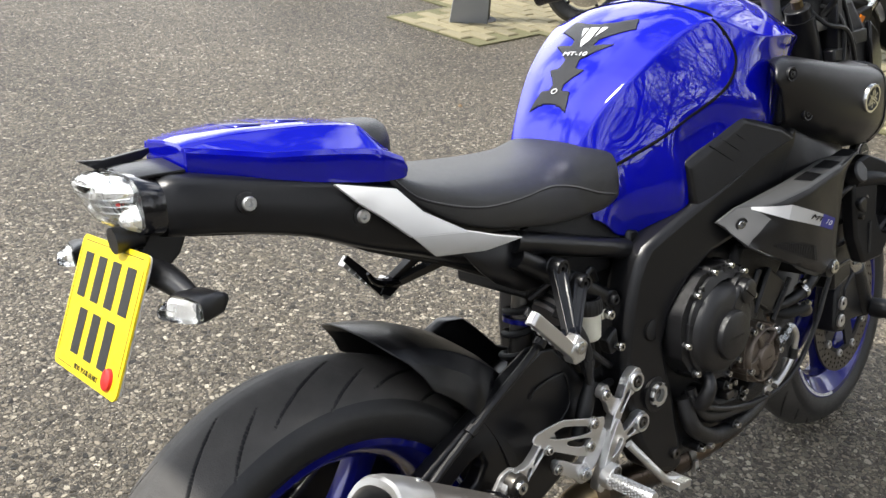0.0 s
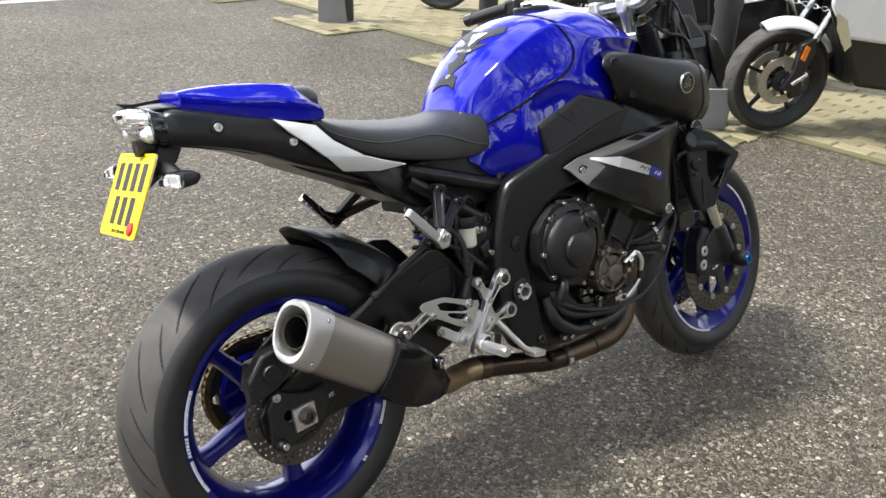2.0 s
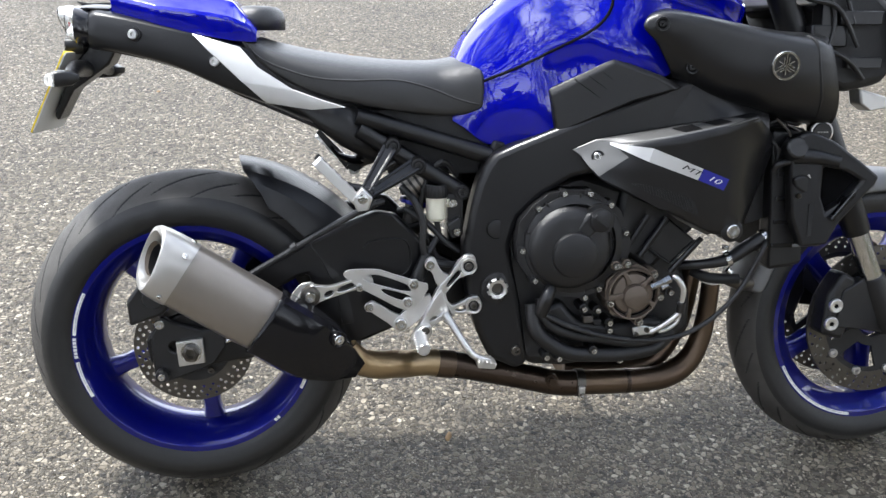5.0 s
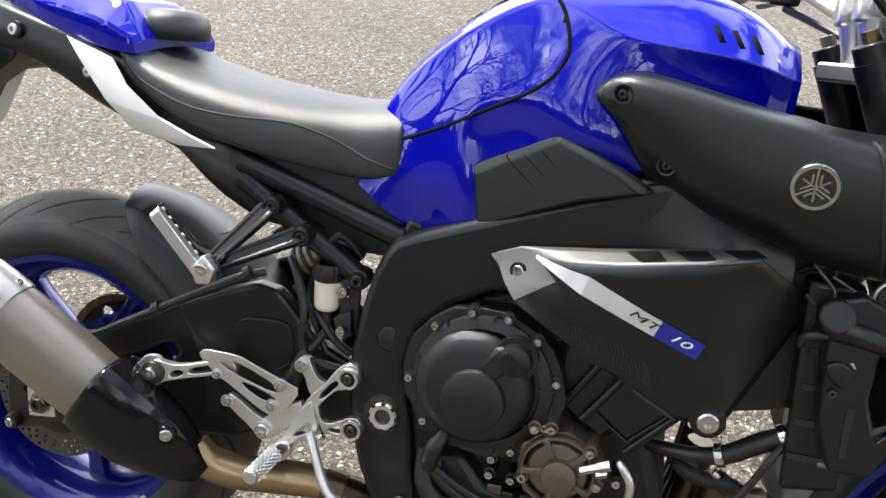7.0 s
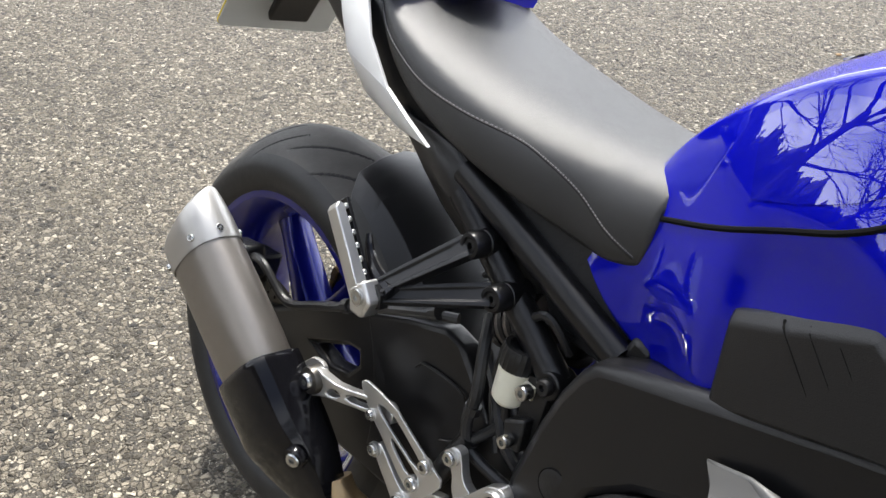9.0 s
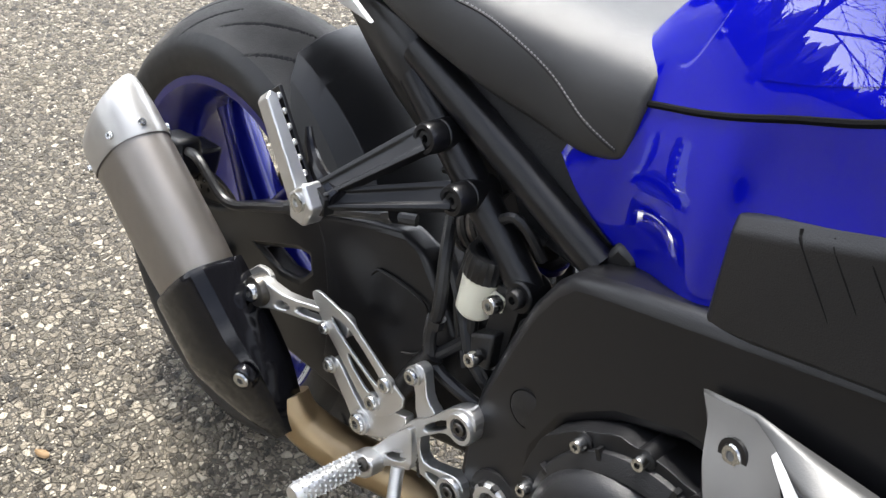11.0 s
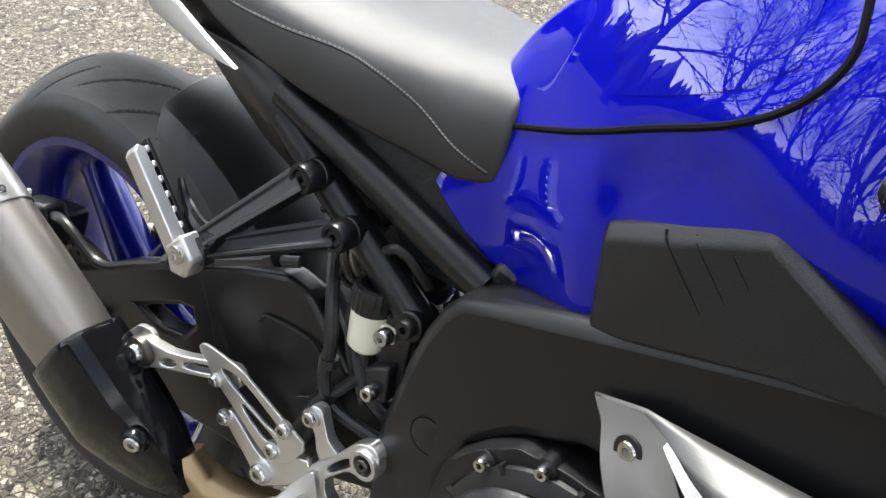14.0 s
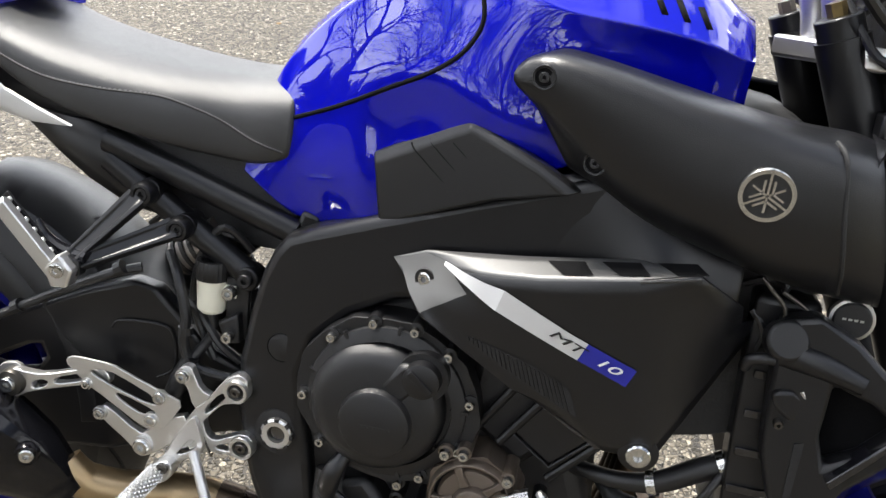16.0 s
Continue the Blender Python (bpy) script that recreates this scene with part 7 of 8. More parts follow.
part("front_mudguard", front_fender(), GREY_PAINT, bike, "grey front mudguard", thick=0.003, sub=1, angle=180)
BAR = STEER @ Matrix.Translation((0.036, 0, -0.002))
clamp = part("top_clamp", moved(joined(
    slab([(1.015, 0.0), (1.05, 0.045), (1.075, 0.128), (1.135, 0.128), (1.14, 0.06), (1.13, 0.0), (1.14, -0.06), (1.135, -0.128), (1.075, -0.128), (1.05, -0.045)], 0.0, 0.024),), BAR @ Matrix.Translation((0.008, 0, 0.938)) @ Matrix.Rotation(math.pi / 2, 4, "X")), ALU, bike, "silver top fork clamp", bevel=0.004)
for side in (-1, 1):
    part("bar_riser", moved(tube([(1.085, side * 0.045, 0.955), (1.075, side * 0.045, 0.985), (1.068, side * 0.045, 1.018)], [0.020, 0.016, 0.019], 18, 3), BAR), ALU, clamp)
    part("bar_clamp", moved(box(1.045, 1.09, side * 0.045 - 0.016, side * 0.045 + 0.016, 1.01, 1.052), BAR), ALU, clamp, bevel=0.006)
bar = part("handlebar", moved(tube([(0.955, -0.395, 1.062), (0.975, -0.30, 1.074), (1.02, -0.18, 1.066), (1.062, -0.10, 1.034), (1.068, 0, 1.032), (1.062, 0.10, 1.034), (1.02, 0.18, 1.066), (0.975, 0.30, 1.074), (0.955, 0.395, 1.062)], 0.0125, 14, 6), BAR), ALU, bike, "silver tapered handlebar")
for side in (-1, 1):
    part("grip", moved(tube([(0.9545, side * 0.40, 1.061), (0.971, side * 0.275, 1.075)], 0.0165, 16, 1), BAR), HOSE, bar, "black rubber grip")
    part("bar_end", moved(tube([(0.952, side * 0.425, 1.058), (0.955, side * 0.40, 1.062)], 0.0175, 16, 1), BAR), GLOSS, bar)
    part("switch_pod", moved(box(0.96, 1.005, side * 0.262 - 0.022, side * 0.262 + 0.022, 1.05, 1.095), BAR), PLASTIC, bar, bevel=0.008)
    part("lever", moved(tube([(1.01, side * 0.24, 1.065), (1.035, side * 0.28, 1.065), (1.02, side * 0.36, 1.058), (1.005, side * 0.43, 1.056)], [0.008, 0.007, 0.006, 0.007], 10, 4), BAR), SATIN, bar)
    part("lever_perch", moved(box(0.985, 1.03, side * 0.225 - 0.016, side * 0.225 + 0.016, 1.043, 1.078), BAR), SATIN, bar, bevel=0.005)
part("brake_fluid_pot", moved(loft([[(1.03 + r * math.cos(a), -0.205 + r * math.sin(a), z) for a in (2 * math.pi * k / 20 for k in range(20))] for z, r in ((1.055, 0.02), (1.085, 0.024), (1.09, 0.025), (1.10, 0.024))]), BAR), PLASTIC, bar)
for pts, r in (([(1.01, -0.22, 1.04), (1.08, -0.16, 0.99), (1.17, -0.08, 0.93), (1.19, -0.04, 0.80), (1.20, -0.03, 0.66)], 0.006),
               ([(1.01, 0.22, 1.04), (1.09, 0.15, 1.0), (1.18, 0.05, 0.95), (1.17, 0.03, 0.83)], 0.006),
               ([(1.0, -0.25, 1.03), (1.10, -0.12, 1.03), (1.16, -0.05, 0.98), (1.14, 0.0, 0.88)], 0.005)):
    part("control_cable", moved(tube(pts, r, 8, 6), BAR), HOSE, bar)
part("lower_clamp", moved(box(1.155, 1.225, -0.13, 0.13, 0.745, 0.785), STEER), SATIN, bike, bevel=0.01)
part("dash", moved(slab([(1.13, 1.00), (1.155, 1.055), (1.19, 1.06), (1.20, 1.01), (1.17, 0.985)], -0.075, 0.075), STEER), PLASTIC, bike, "black instrument panel", bevel=0.008)
lampu = part("headlamp_cowl", moved(slab([(1.175, 0.80), (1.165, 0.92), (1.20, 0.985), (1.26, 0.99), (1.33, 0.925), (1.35, 0.85), (1.31, 0.79), (1.23, 0.775)], -0.140, 0.140), STEER), DARK, bike, "black angular headlamp cowl", bevel=0.015, seg=3)
part("meter_housing", moved(slab([(1.145, 0.93), (1.135, 1.03), (1.165, 1.12), (1.235, 1.13), (1.30, 1.05), (1.325, 0.96), (1.24, 0.90)], -0.118, 0.118), STEER), DARK, lampu, "black meter housing and fly screen", bevel=0.016, seg=3)
part("meter_bracket", moved(joined(box(1.145, 1.22, -0.150, -0.12, 0.86, 0.90), box(1.165, 1.185, -0.148, -0.115, 0.88, 1.02), box(1.20, 1.29, -0.155, -0.13, 0.90, 0.925), box(1.22, 1.30, -0.150, -0.125, 0.82, 0.84)), STEER), SATIN, lampu, bevel=0.004)
for pts in ([(1.12, -0.06, 0.98), (1.15, -0.140, 1.03), (1.20, -0.145, 0.98), (1.23, -0.152, 0.90)], [(1.14, -0.03, 1.00), (1.17, -0.138, 0.97), (1.19, -0.150, 0.90), (1.17, -0.148, 0.83)],
            [(1.10, -0.10, 1.0), (1.13, -0.140, 0.95), (1.19, -0.156, 0.93), (1.24, -0.152, 0.86)], [(1.15, -0.10, 0.86), (1.19, -0.150, 0.85), (1.23, -0.152, 0.83), (1.26, -0.148, 0.80)]):
    part("wiring", moved(tube(pts, 0.0045, 8, 6), STEER), HOSE, lampu)
part("preload_adjuster", moved(tube([fork_at(0.984, -0.105), fork_at(0.998, -0.105)], 0.0095, 6, 1), STEER), GOLD, bike, "gold fork preload adjuster")
for side in (-1, 1):
    part("cowl_cheek", moved(slab([(1.30, 0.94), (1.345, 0.915), (1.395, 0.86), (1.385, 0.81), (1.345, 0.785), (1.315, 0.84)], side * 0.143, side * 0.156, lambda x, z, q=side: -q * 0.20 * max(0.0, x - 1.34)), STEER), GUARD, lampu, "smoked side cheek", bevel=0.004)
    part("position_lamp", moved(slab([(1.275, 0.782), (1.338, 0.765), (1.346, 0.745), (1.30, 0.738), (1.280, 0.752)], side * 0.085, side * 0.122), STEER), CAP_METAL, lampu, "clear front position lamp", bevel=0.004)
    part("headlamp", moved(lathe([(0.0001, -0.03), (0.03, -0.028), (0.036, -0.01), (0.036, 0.02), (0.0001, 0.02)], n=28, closed=False, m=Matrix.Translation((1.325, side * 0.055, 0.84)) @ Matrix.Rotation(math.pi / 2, 4, "Z")), STEER), LENS, lampu)
# radiator guards
for side in (-1, 1):
    lean = lambda x, z: side * (0.05 * (x - 1.10) / 0.13)
    sh = part("radiator_guard", slab([[(1.095, 0.705), (1.125, 0.718), (1.165, 0.700), (1.205, 0.668), (1.238, 0.640), (1.232, 0.624), (1.205, 0.585), (1.180, 0.548), (1.165, 0.510), (1.125, 0.503), (1.105, 0.56), (1.098, 0.63)],
                                      [(1.150, 0.655), (1.185, 0.648), (1.212, 0.632), (1.186, 0.592), (1.160, 0.570), (1.150, 0.60)]], side * 0.195, side * 0.222, lean), PLASTIC, bike, "black radiator guard", bevel=0.005)
    # added near-black sheet, so that the opening looks shaded
    part("guard_shade_fill", slab([(1.145, 0.665), (1.19, 0.655), (1.218, 0.632), (1.19, 0.585), (1.155, 0.56), (1.145, 0.60)], side * 0.186, side * 0.194, lean), HOLE, sh)
    part("guard_bar", tube([(1.105, side * 0.215, 0.672), (1.135, side * 0.232, 0.672), (1.175, side * 0.247, 0.664)], [0.016, 0.014, 0.010], 14, 4), PLASTIC, sh)
    part("guard_knob", tube([(1.102, side * 0.205, 0.680), (1.102, side * 0.232, 0.690)], 0.021, 18, 1), PLASTIC, sh, bevel=0.004)
    part("guard_strut", slab([(1.160, 0.562), (1.166, 0.556), (1.228, 0.632), (1.222, 0.638)], side * 0.238, side * 0.262), GLOSS, sh, bevel=0.002)
    part("guard_slot", slab([(1.132, 0.525), (1.144, 0.528), (1.142, 0.590), (1.130, 0.585)], side * 0.222, side * 0.237), DARK, sh)
    part("guard_edge", tube([(1.118, side * 0.214, 0.503), (1.16, side * 0.232, 0.508)], 0.003, 6, 1), GREY_PAINT, sh)
    for x, z in ((1.112, 0.60), (1.150, 0.53)):
        bolt((x, side * 0.228, z), 0.005, sh, STEEL, None if side < 0 else Matrix.Rotation(math.pi, 4, "Z"))
part("radiator_side", slab([(1.07, 0.72), (1.135, 0.72), (1.15, 0.46), (1.085, 0.45)], -0.195, -0.150), PLASTIC, bike, "black radiator side tank", bevel=0.008)
for z in (0.50, 0.545, 0.59, 0.635, 0.68):
    part("tank_rib", box(1.085, 1.14, -0.199, -0.194, z - 0.004, z + 0.004), GLOSS, bike, bevel=0.001)
part("expansion_cap", tube([(1.12, -0.12, 0.715), (1.118, -0.12, 0.735)], 0.022, 20, 1), CAST, bike, bevel=0.003)
for pts in ([(1.06, -0.17, 0.72), (1.09, -0.18, 0.735), (1.125, -0.175, 0.725), (1.15, -0.15, 0.73)], [(1.08, -0.165, 0.70), (1.10, -0.175, 0.72), (1.10, -0.17, 0.745)], [(1.07, -0.19, 0.70), (1.085, -0.195, 0.68), (1.08, -0.19, 0.65)]):
    part("wire", tube(pts, 0.004, 7, 5), HOSE, bike)
bolt((1.083, -0.188, 0.692), 0.005, bike, CHROME)
cap = part("radiator_cap", lathe([(0.0001, -0.2080), (0.017, -0.2080), (0.0185, -0.2065), (0.0195, -0.200), (0.0195, -0.186), (0.0001, -0.186)], (1.160, 0, 0.712), 28, False), CAST, bike, "black radiator cap with a steel rim")
part("cap_rim", lathe([(0.0190, -0.2055), (0.0218, -0.2050), (0.0222, -0.199), (0.0190, -0.199)], (1.160, 0, 0.712), 28), CAP_METAL, cap)
for k in range(4):
    part("cast_letter_bar", box(1.150 + 0.0055 * k, 1.1535 + 0.0055 * k, -0.2087, -0.2075, 0.7125, 0.7145), CAP_METAL, cap)
part("filler_elbow", tube([(1.111, -0.196, 0.679), (1.116, -0.200, 0.692), (1.126, -0.200, 0.700), (1.140, -0.198, 0.697), (1.152, -0.195, 0.688)], [0.007, 0.0085, 0.0095, 0.008, 0.006], 14, 6), CAP_METAL, bike, "dull alloy filler elbow")
part("wire_clip", joined(box(1.1035, 1.1105, -0.207, -0.200, 0.6795, 0.6835), box(1.1055, 1.1085, -0.207, -0.201, 0.6830, 0.6895)), WHITE, bike, "white plastic wire clip", bevel=0.0008)
part("bracket_strip", tube([(1.092, -0.203, 0.728), (1.108, -0.204, 0.720), (1.126, -0.203, 0.709)], 0.0022, 8, 4), STEEL, bike)
part("bracket_strip", tube([(1.070, -0.203, 0.739), (1.080, -0.205, 0.730), (1.0985, -0.206, 0.7075), (1.087, -0.205, 0.672)], 0.0022, 8, 5), STEEL, bike)
part("overflow_pipe", tube([(1.073, -0.203, 0.643), (1.076, -0.210, 0.655), (1.092, -0.213, 0.660), (1.110, -0.213, 0.658), (1.121, -0.208, 0.646), (1.121, -0.198, 0.632)], 0.0062, 12, 6), HOSE, bike, "black overflow pipe")
plug_body = part("wiring_plug", slab(soft([(1.098, 0.634), (1.124, 0.640), (1.138, 0.612), (1.124, 0.603), (1.104, 0.616)], 1), -0.232, -0.205), PLASTIC, bike, "black rubber plug boot", bevel=0.005, seg=3)
part("plug_rim", tube([(1.1255, -0.231, 0.6395), (1.136, -0.232, 0.626), (1.1395, -0.231, 0.6105), (1.134, -0.228, 0.603)], 0.0022, 8, 4), CAP_METAL, plug_body)
part("side_stand", tube([(0.72, 0.13, 0.30), (0.79, 0.22, 0.18), (0.845, 0.300, 0.080)], 0.011, 12, 3), SATIN, bike, "black side stand")
part("stand_foot", slab([(0.81, 0.073), (0.88, 0.073), (0.88, 0.083), (0.81, 0.083)], 0.275, 0.325), SATIN, bike, bevel=0.003)

# ---- block paving beside the asphalt ----
def block_bm(l, w, h, b=0.006):
    bm = bmesh.new()
    top = [bm.verts.new((sx * (l / 2 - b), sy * (w / 2 - b), h)) for sx, sy in ((-1, -1), (1, -1), (1, 1), (-1, 1))]
    mid = [bm.verts.new((sx * l / 2, sy * w / 2, h - b)) for sx, sy in ((-1, -1), (1, -1), (1, 1), (-1, 1))]
    low = [bm.verts.new((sx * l / 2, sy * w / 2, 0)) for sx, sy in ((-1, -1), (1, -1), (1, 1), (-1, 1))]
    bm.faces.new(top)
    for a, c in ((top, mid), (mid, low)):
        for k in range(4):
            bm.faces.new((c[k], c[(k + 1) % 4], a[(k + 1) % 4], a[k]))
    return bm


rnd = random.Random(4)
# the edge steps out in a bay round each bollard
BAYS = [5.09 + 1.735 * k for k in range(-5, 3)]
X_EDGE, X_BAY, HALF = 3.38, 2.84, 0.40
rim = []
for c in BAYS:
    rim += [(X_EDGE, c - HALF), (X_BAY, c - HALF), (X_BAY, c + HALF), (X_EDGE, c + HALF)]
pave = tagged(part("pavement", flat(rim + [(X_EDGE, 14.0), (14.0, 14.0), (14.0, -8.0), (X_EDGE, -8.0)], 0.002, 0.010, Matrix.Identity(4)), MOSS), "mossy bedding under the tan block paving", "pavement", kind="structure")
blocks = []
BL, BW = 0.20, 0.10
for i in range(0, 58):
    for j in range(-30, 75):
        x = X_BAY + BW * (i + 0.5)
        y = BL * (j + 0.5 * (i % 2))
        bay = min(abs(y - c) for c in BAYS)
        if y > 9.5 or y < -4.0 or x > 8.4 or (x < X_EDGE + 0.02 and bay > HALF - 0.08):
            continue
        blocks.append((x + rnd.uniform(-0.003, 0.003), y + rnd.uniform(-0.003, 0.003), rnd.uniform(-0.003, 0.003), rnd.uniform(-1.2, 1.2)))
near = sorted(blocks, key=lambda b: (b[0] - 3.2) ** 2 + 0.35 * (b[1] - 2.9) ** 2)
bm0 = block_bm(BL - 0.008, BW - 0.008, 0.05)
bme = bpy.data.meshes.new("paving_block")
bmesh.ops.recalc_face_normals(bm0, faces=bm0.faces)
bm0.to_mesh(bme)
bm0.free()
bme.materials.append(PAVER)
for x, y, dz, a in near[:300]:
    o = new("paving_block", bme)
    o.parent = pave
    o.matrix_basis = pose(x, y, -0.032 + dz, rnd.uniform(-0.6, 0.6), rnd.uniform(-0.6, 0.6), 90 + a)
vs, fs = [], []
base_v = [v.co.copy() for v in bme.vertices]
base_f = [tuple(p.vertices) for p in bme.polygons]
for x, y, dz, a in near[300:]:
    m = pose(x, y, -0.032 + dz, rnd.uniform(-0.6, 0.6), rnd.uniform(-0.6, 0.6), 90 + a)
    k = len(vs)
    vs += [tuple(m @ v) for v in base_v]
    fs += [tuple(k + i for i in f) for f in base_f]
fm = bpy.data.meshes.new("paving_blocks")
fm.from_pydata(vs, [], fs)
fm.materials.append(PAVER)
pave.matrix_world = Matrix.Translation((0.35, 0, 0)) @ Matrix.Translation((3, 0, 0)) @ Matrix.Rotation(radians(3.5), 4, "Z") @ Matrix.Translation((-3, 0, 0))
far_blocks = new("paving_blocks", fm)
far_blocks.parent = pave
tagged(far_blocks, kind="stuff")
part("road_line", box(-5.0, 2.3, 7.08, 7.20, 0.001, 0.004), LINE, None)
tagged(bpy.data.objects["road_line"], "worn white painted parking line on asphalt", "road marking", kind="structure")


# ---- bollards with grey steel plates at their feet ----
def bollard():
    b = tagged(new("bollard"), "dark round steel bollard with a grey foot plate", "bollard", "bollards on the paving")
    part("post", moved(lathe([(0.0001, 0.0), (0.068, 0.0), (0.066, 0.62), (0.076, 0.64), (0.076, 0.78), (0.06, 0.80), (0.0001, 0.80)], n=28, closed=False), Matrix.Rotation(math.pi / 2, 4, "X")), POST, b)
    part("foot_plate", moved(slab([(-0.12, 0.0), (0.12, 0.0), (0.105, 0.25), (-0.105, 0.25)], -0.006, 0.006), Matrix.Translation((-0.135, -0.07, 0.0)) @ Matrix.Rotation(radians(-28), 4, "Z") @ Matrix.Rotation(radians(14), 4, "X")), POST_GREY, b, "grey painted steel foot plate", bevel=0.002)
    part("base_ring", moved(lathe([(0.066, 0.0), (0.11, 0.0), (0.11, 0.008), (0.066, 0.012)], n=28), Matrix.Rotation(math.pi / 2, 4, "X")), POST, b)
    return b


b1 = bollard()
b1.matrix_world = pose(3.51, 1.54, 0.012, 0, 0, 0)
copy_thing(b1, pose(3.36, 5.12, 0.012, 0, 0, -14))
copy_thing(b1, pose(3.44, 3.405, 0.012, 0, 0, -6))


# ---- parked two-wheelers behind ----
def far_tyre(c, R, w, n=64):
    prof = [(R - 0.075, 0.6), (R - 0.05, 0.95), (R - 0.03, 1.0), (R - 0.012, 0.78), (R - 0.003, 0.4), (R, 0.0)]
    full = [(r, -y * w) for r, y in prof] + [(r, y * w) for r, y in prof[-2::-1]]
    return lathe(full, c, n)


def far_wheel(parent, c, R, w, mat, red=False, discs=True):
    rw = part("wheel", lathe([(R - 0.070, -w * 0.62), (R - 0.072, w * 0.62), (R - 0.095, w * 0.4), (R - 0.095, -w * 0.4)], c, 64), mat, parent, "dark cast wheel")
    if discs:
        section = [(R - 0.085, 0.5 * w), (R - 0.075, 0.62 * w), (R - 0.06, 0.85 * w), (R - 0.045, 0.97 * w), (R - 0.035, w), (R - 0.022, 0.92 * w), (R - 0.010, 0.7 * w), (R - 0.003, 0.4 * w), (R, 0.0)]
        tyre_mesh("tyre", Vector(c), section, 480, [(26, 0.0, 7.0, 0.012, 0.046, 0.0032), (26, 0.12, -6.0, 0.026, 0.056, 0.0028)], NONE, rw)
    else:
        part("tyre", far_tyre(Vector(c), R, w), RUBBER, rw)
    for k in range(5):
        part("spoke", spoke(Vector(c), radians(20 + 72 * k), 0.025, R - 0.085, 0.014, 0.009, 0.018, 0.012), mat, rw)
    if red:
        part("rim_line", lathe([(R - 0.076, -w * 0.66), (R - 0.070, -w * 0.66), (R - 0.070, -w * 0.62), (R - 0.076, -w * 0.62)], c, 64), RED, rw, "thin red rim line")
    if discs:
        for s in (-1, 1):
            part("brake_disc", disc_mesh(Vector(c), c[1] + s * 0.055, 0.085, 0.130, [(0.122, 24, 0), (0.108, 24, 0.5), (0.096, 20, 0.2)]), FAR_DISC, rw, "drilled brake disc")
            part("disc_hub", lathe([(0.02, c[1] + s * 0.05), (0.055, c[1] + s * 0.052), (0.055, c[1] + s * 0.062), (0.02, c[1] + s * 0.075)], (c[0], 0, c[2]), 24), DARK, rw)
    return rw


def fender(c, R, a0, a1, w, dy=0.0):
    rows = []
    for k in range(10):
        a = radians(a0 + (a1 - a0) * k / 9)
        t = math.sin(math.pi * min(1, 0.15 + k / 9 * 0.85))
        rows.append([(c[0] + (R + r) * math.cos(a), y * w * (0.55 + 0.45 * t), c[2] + (R + r) * math.sin(a)) for y, r in ((-1, -0.02), (-0.85, 0.012), (-0.4, 0.03), (0, 0.034), (0.4, 0.03), (0.85, 0.012), (1, -0.02))])
    return sheet(rows)


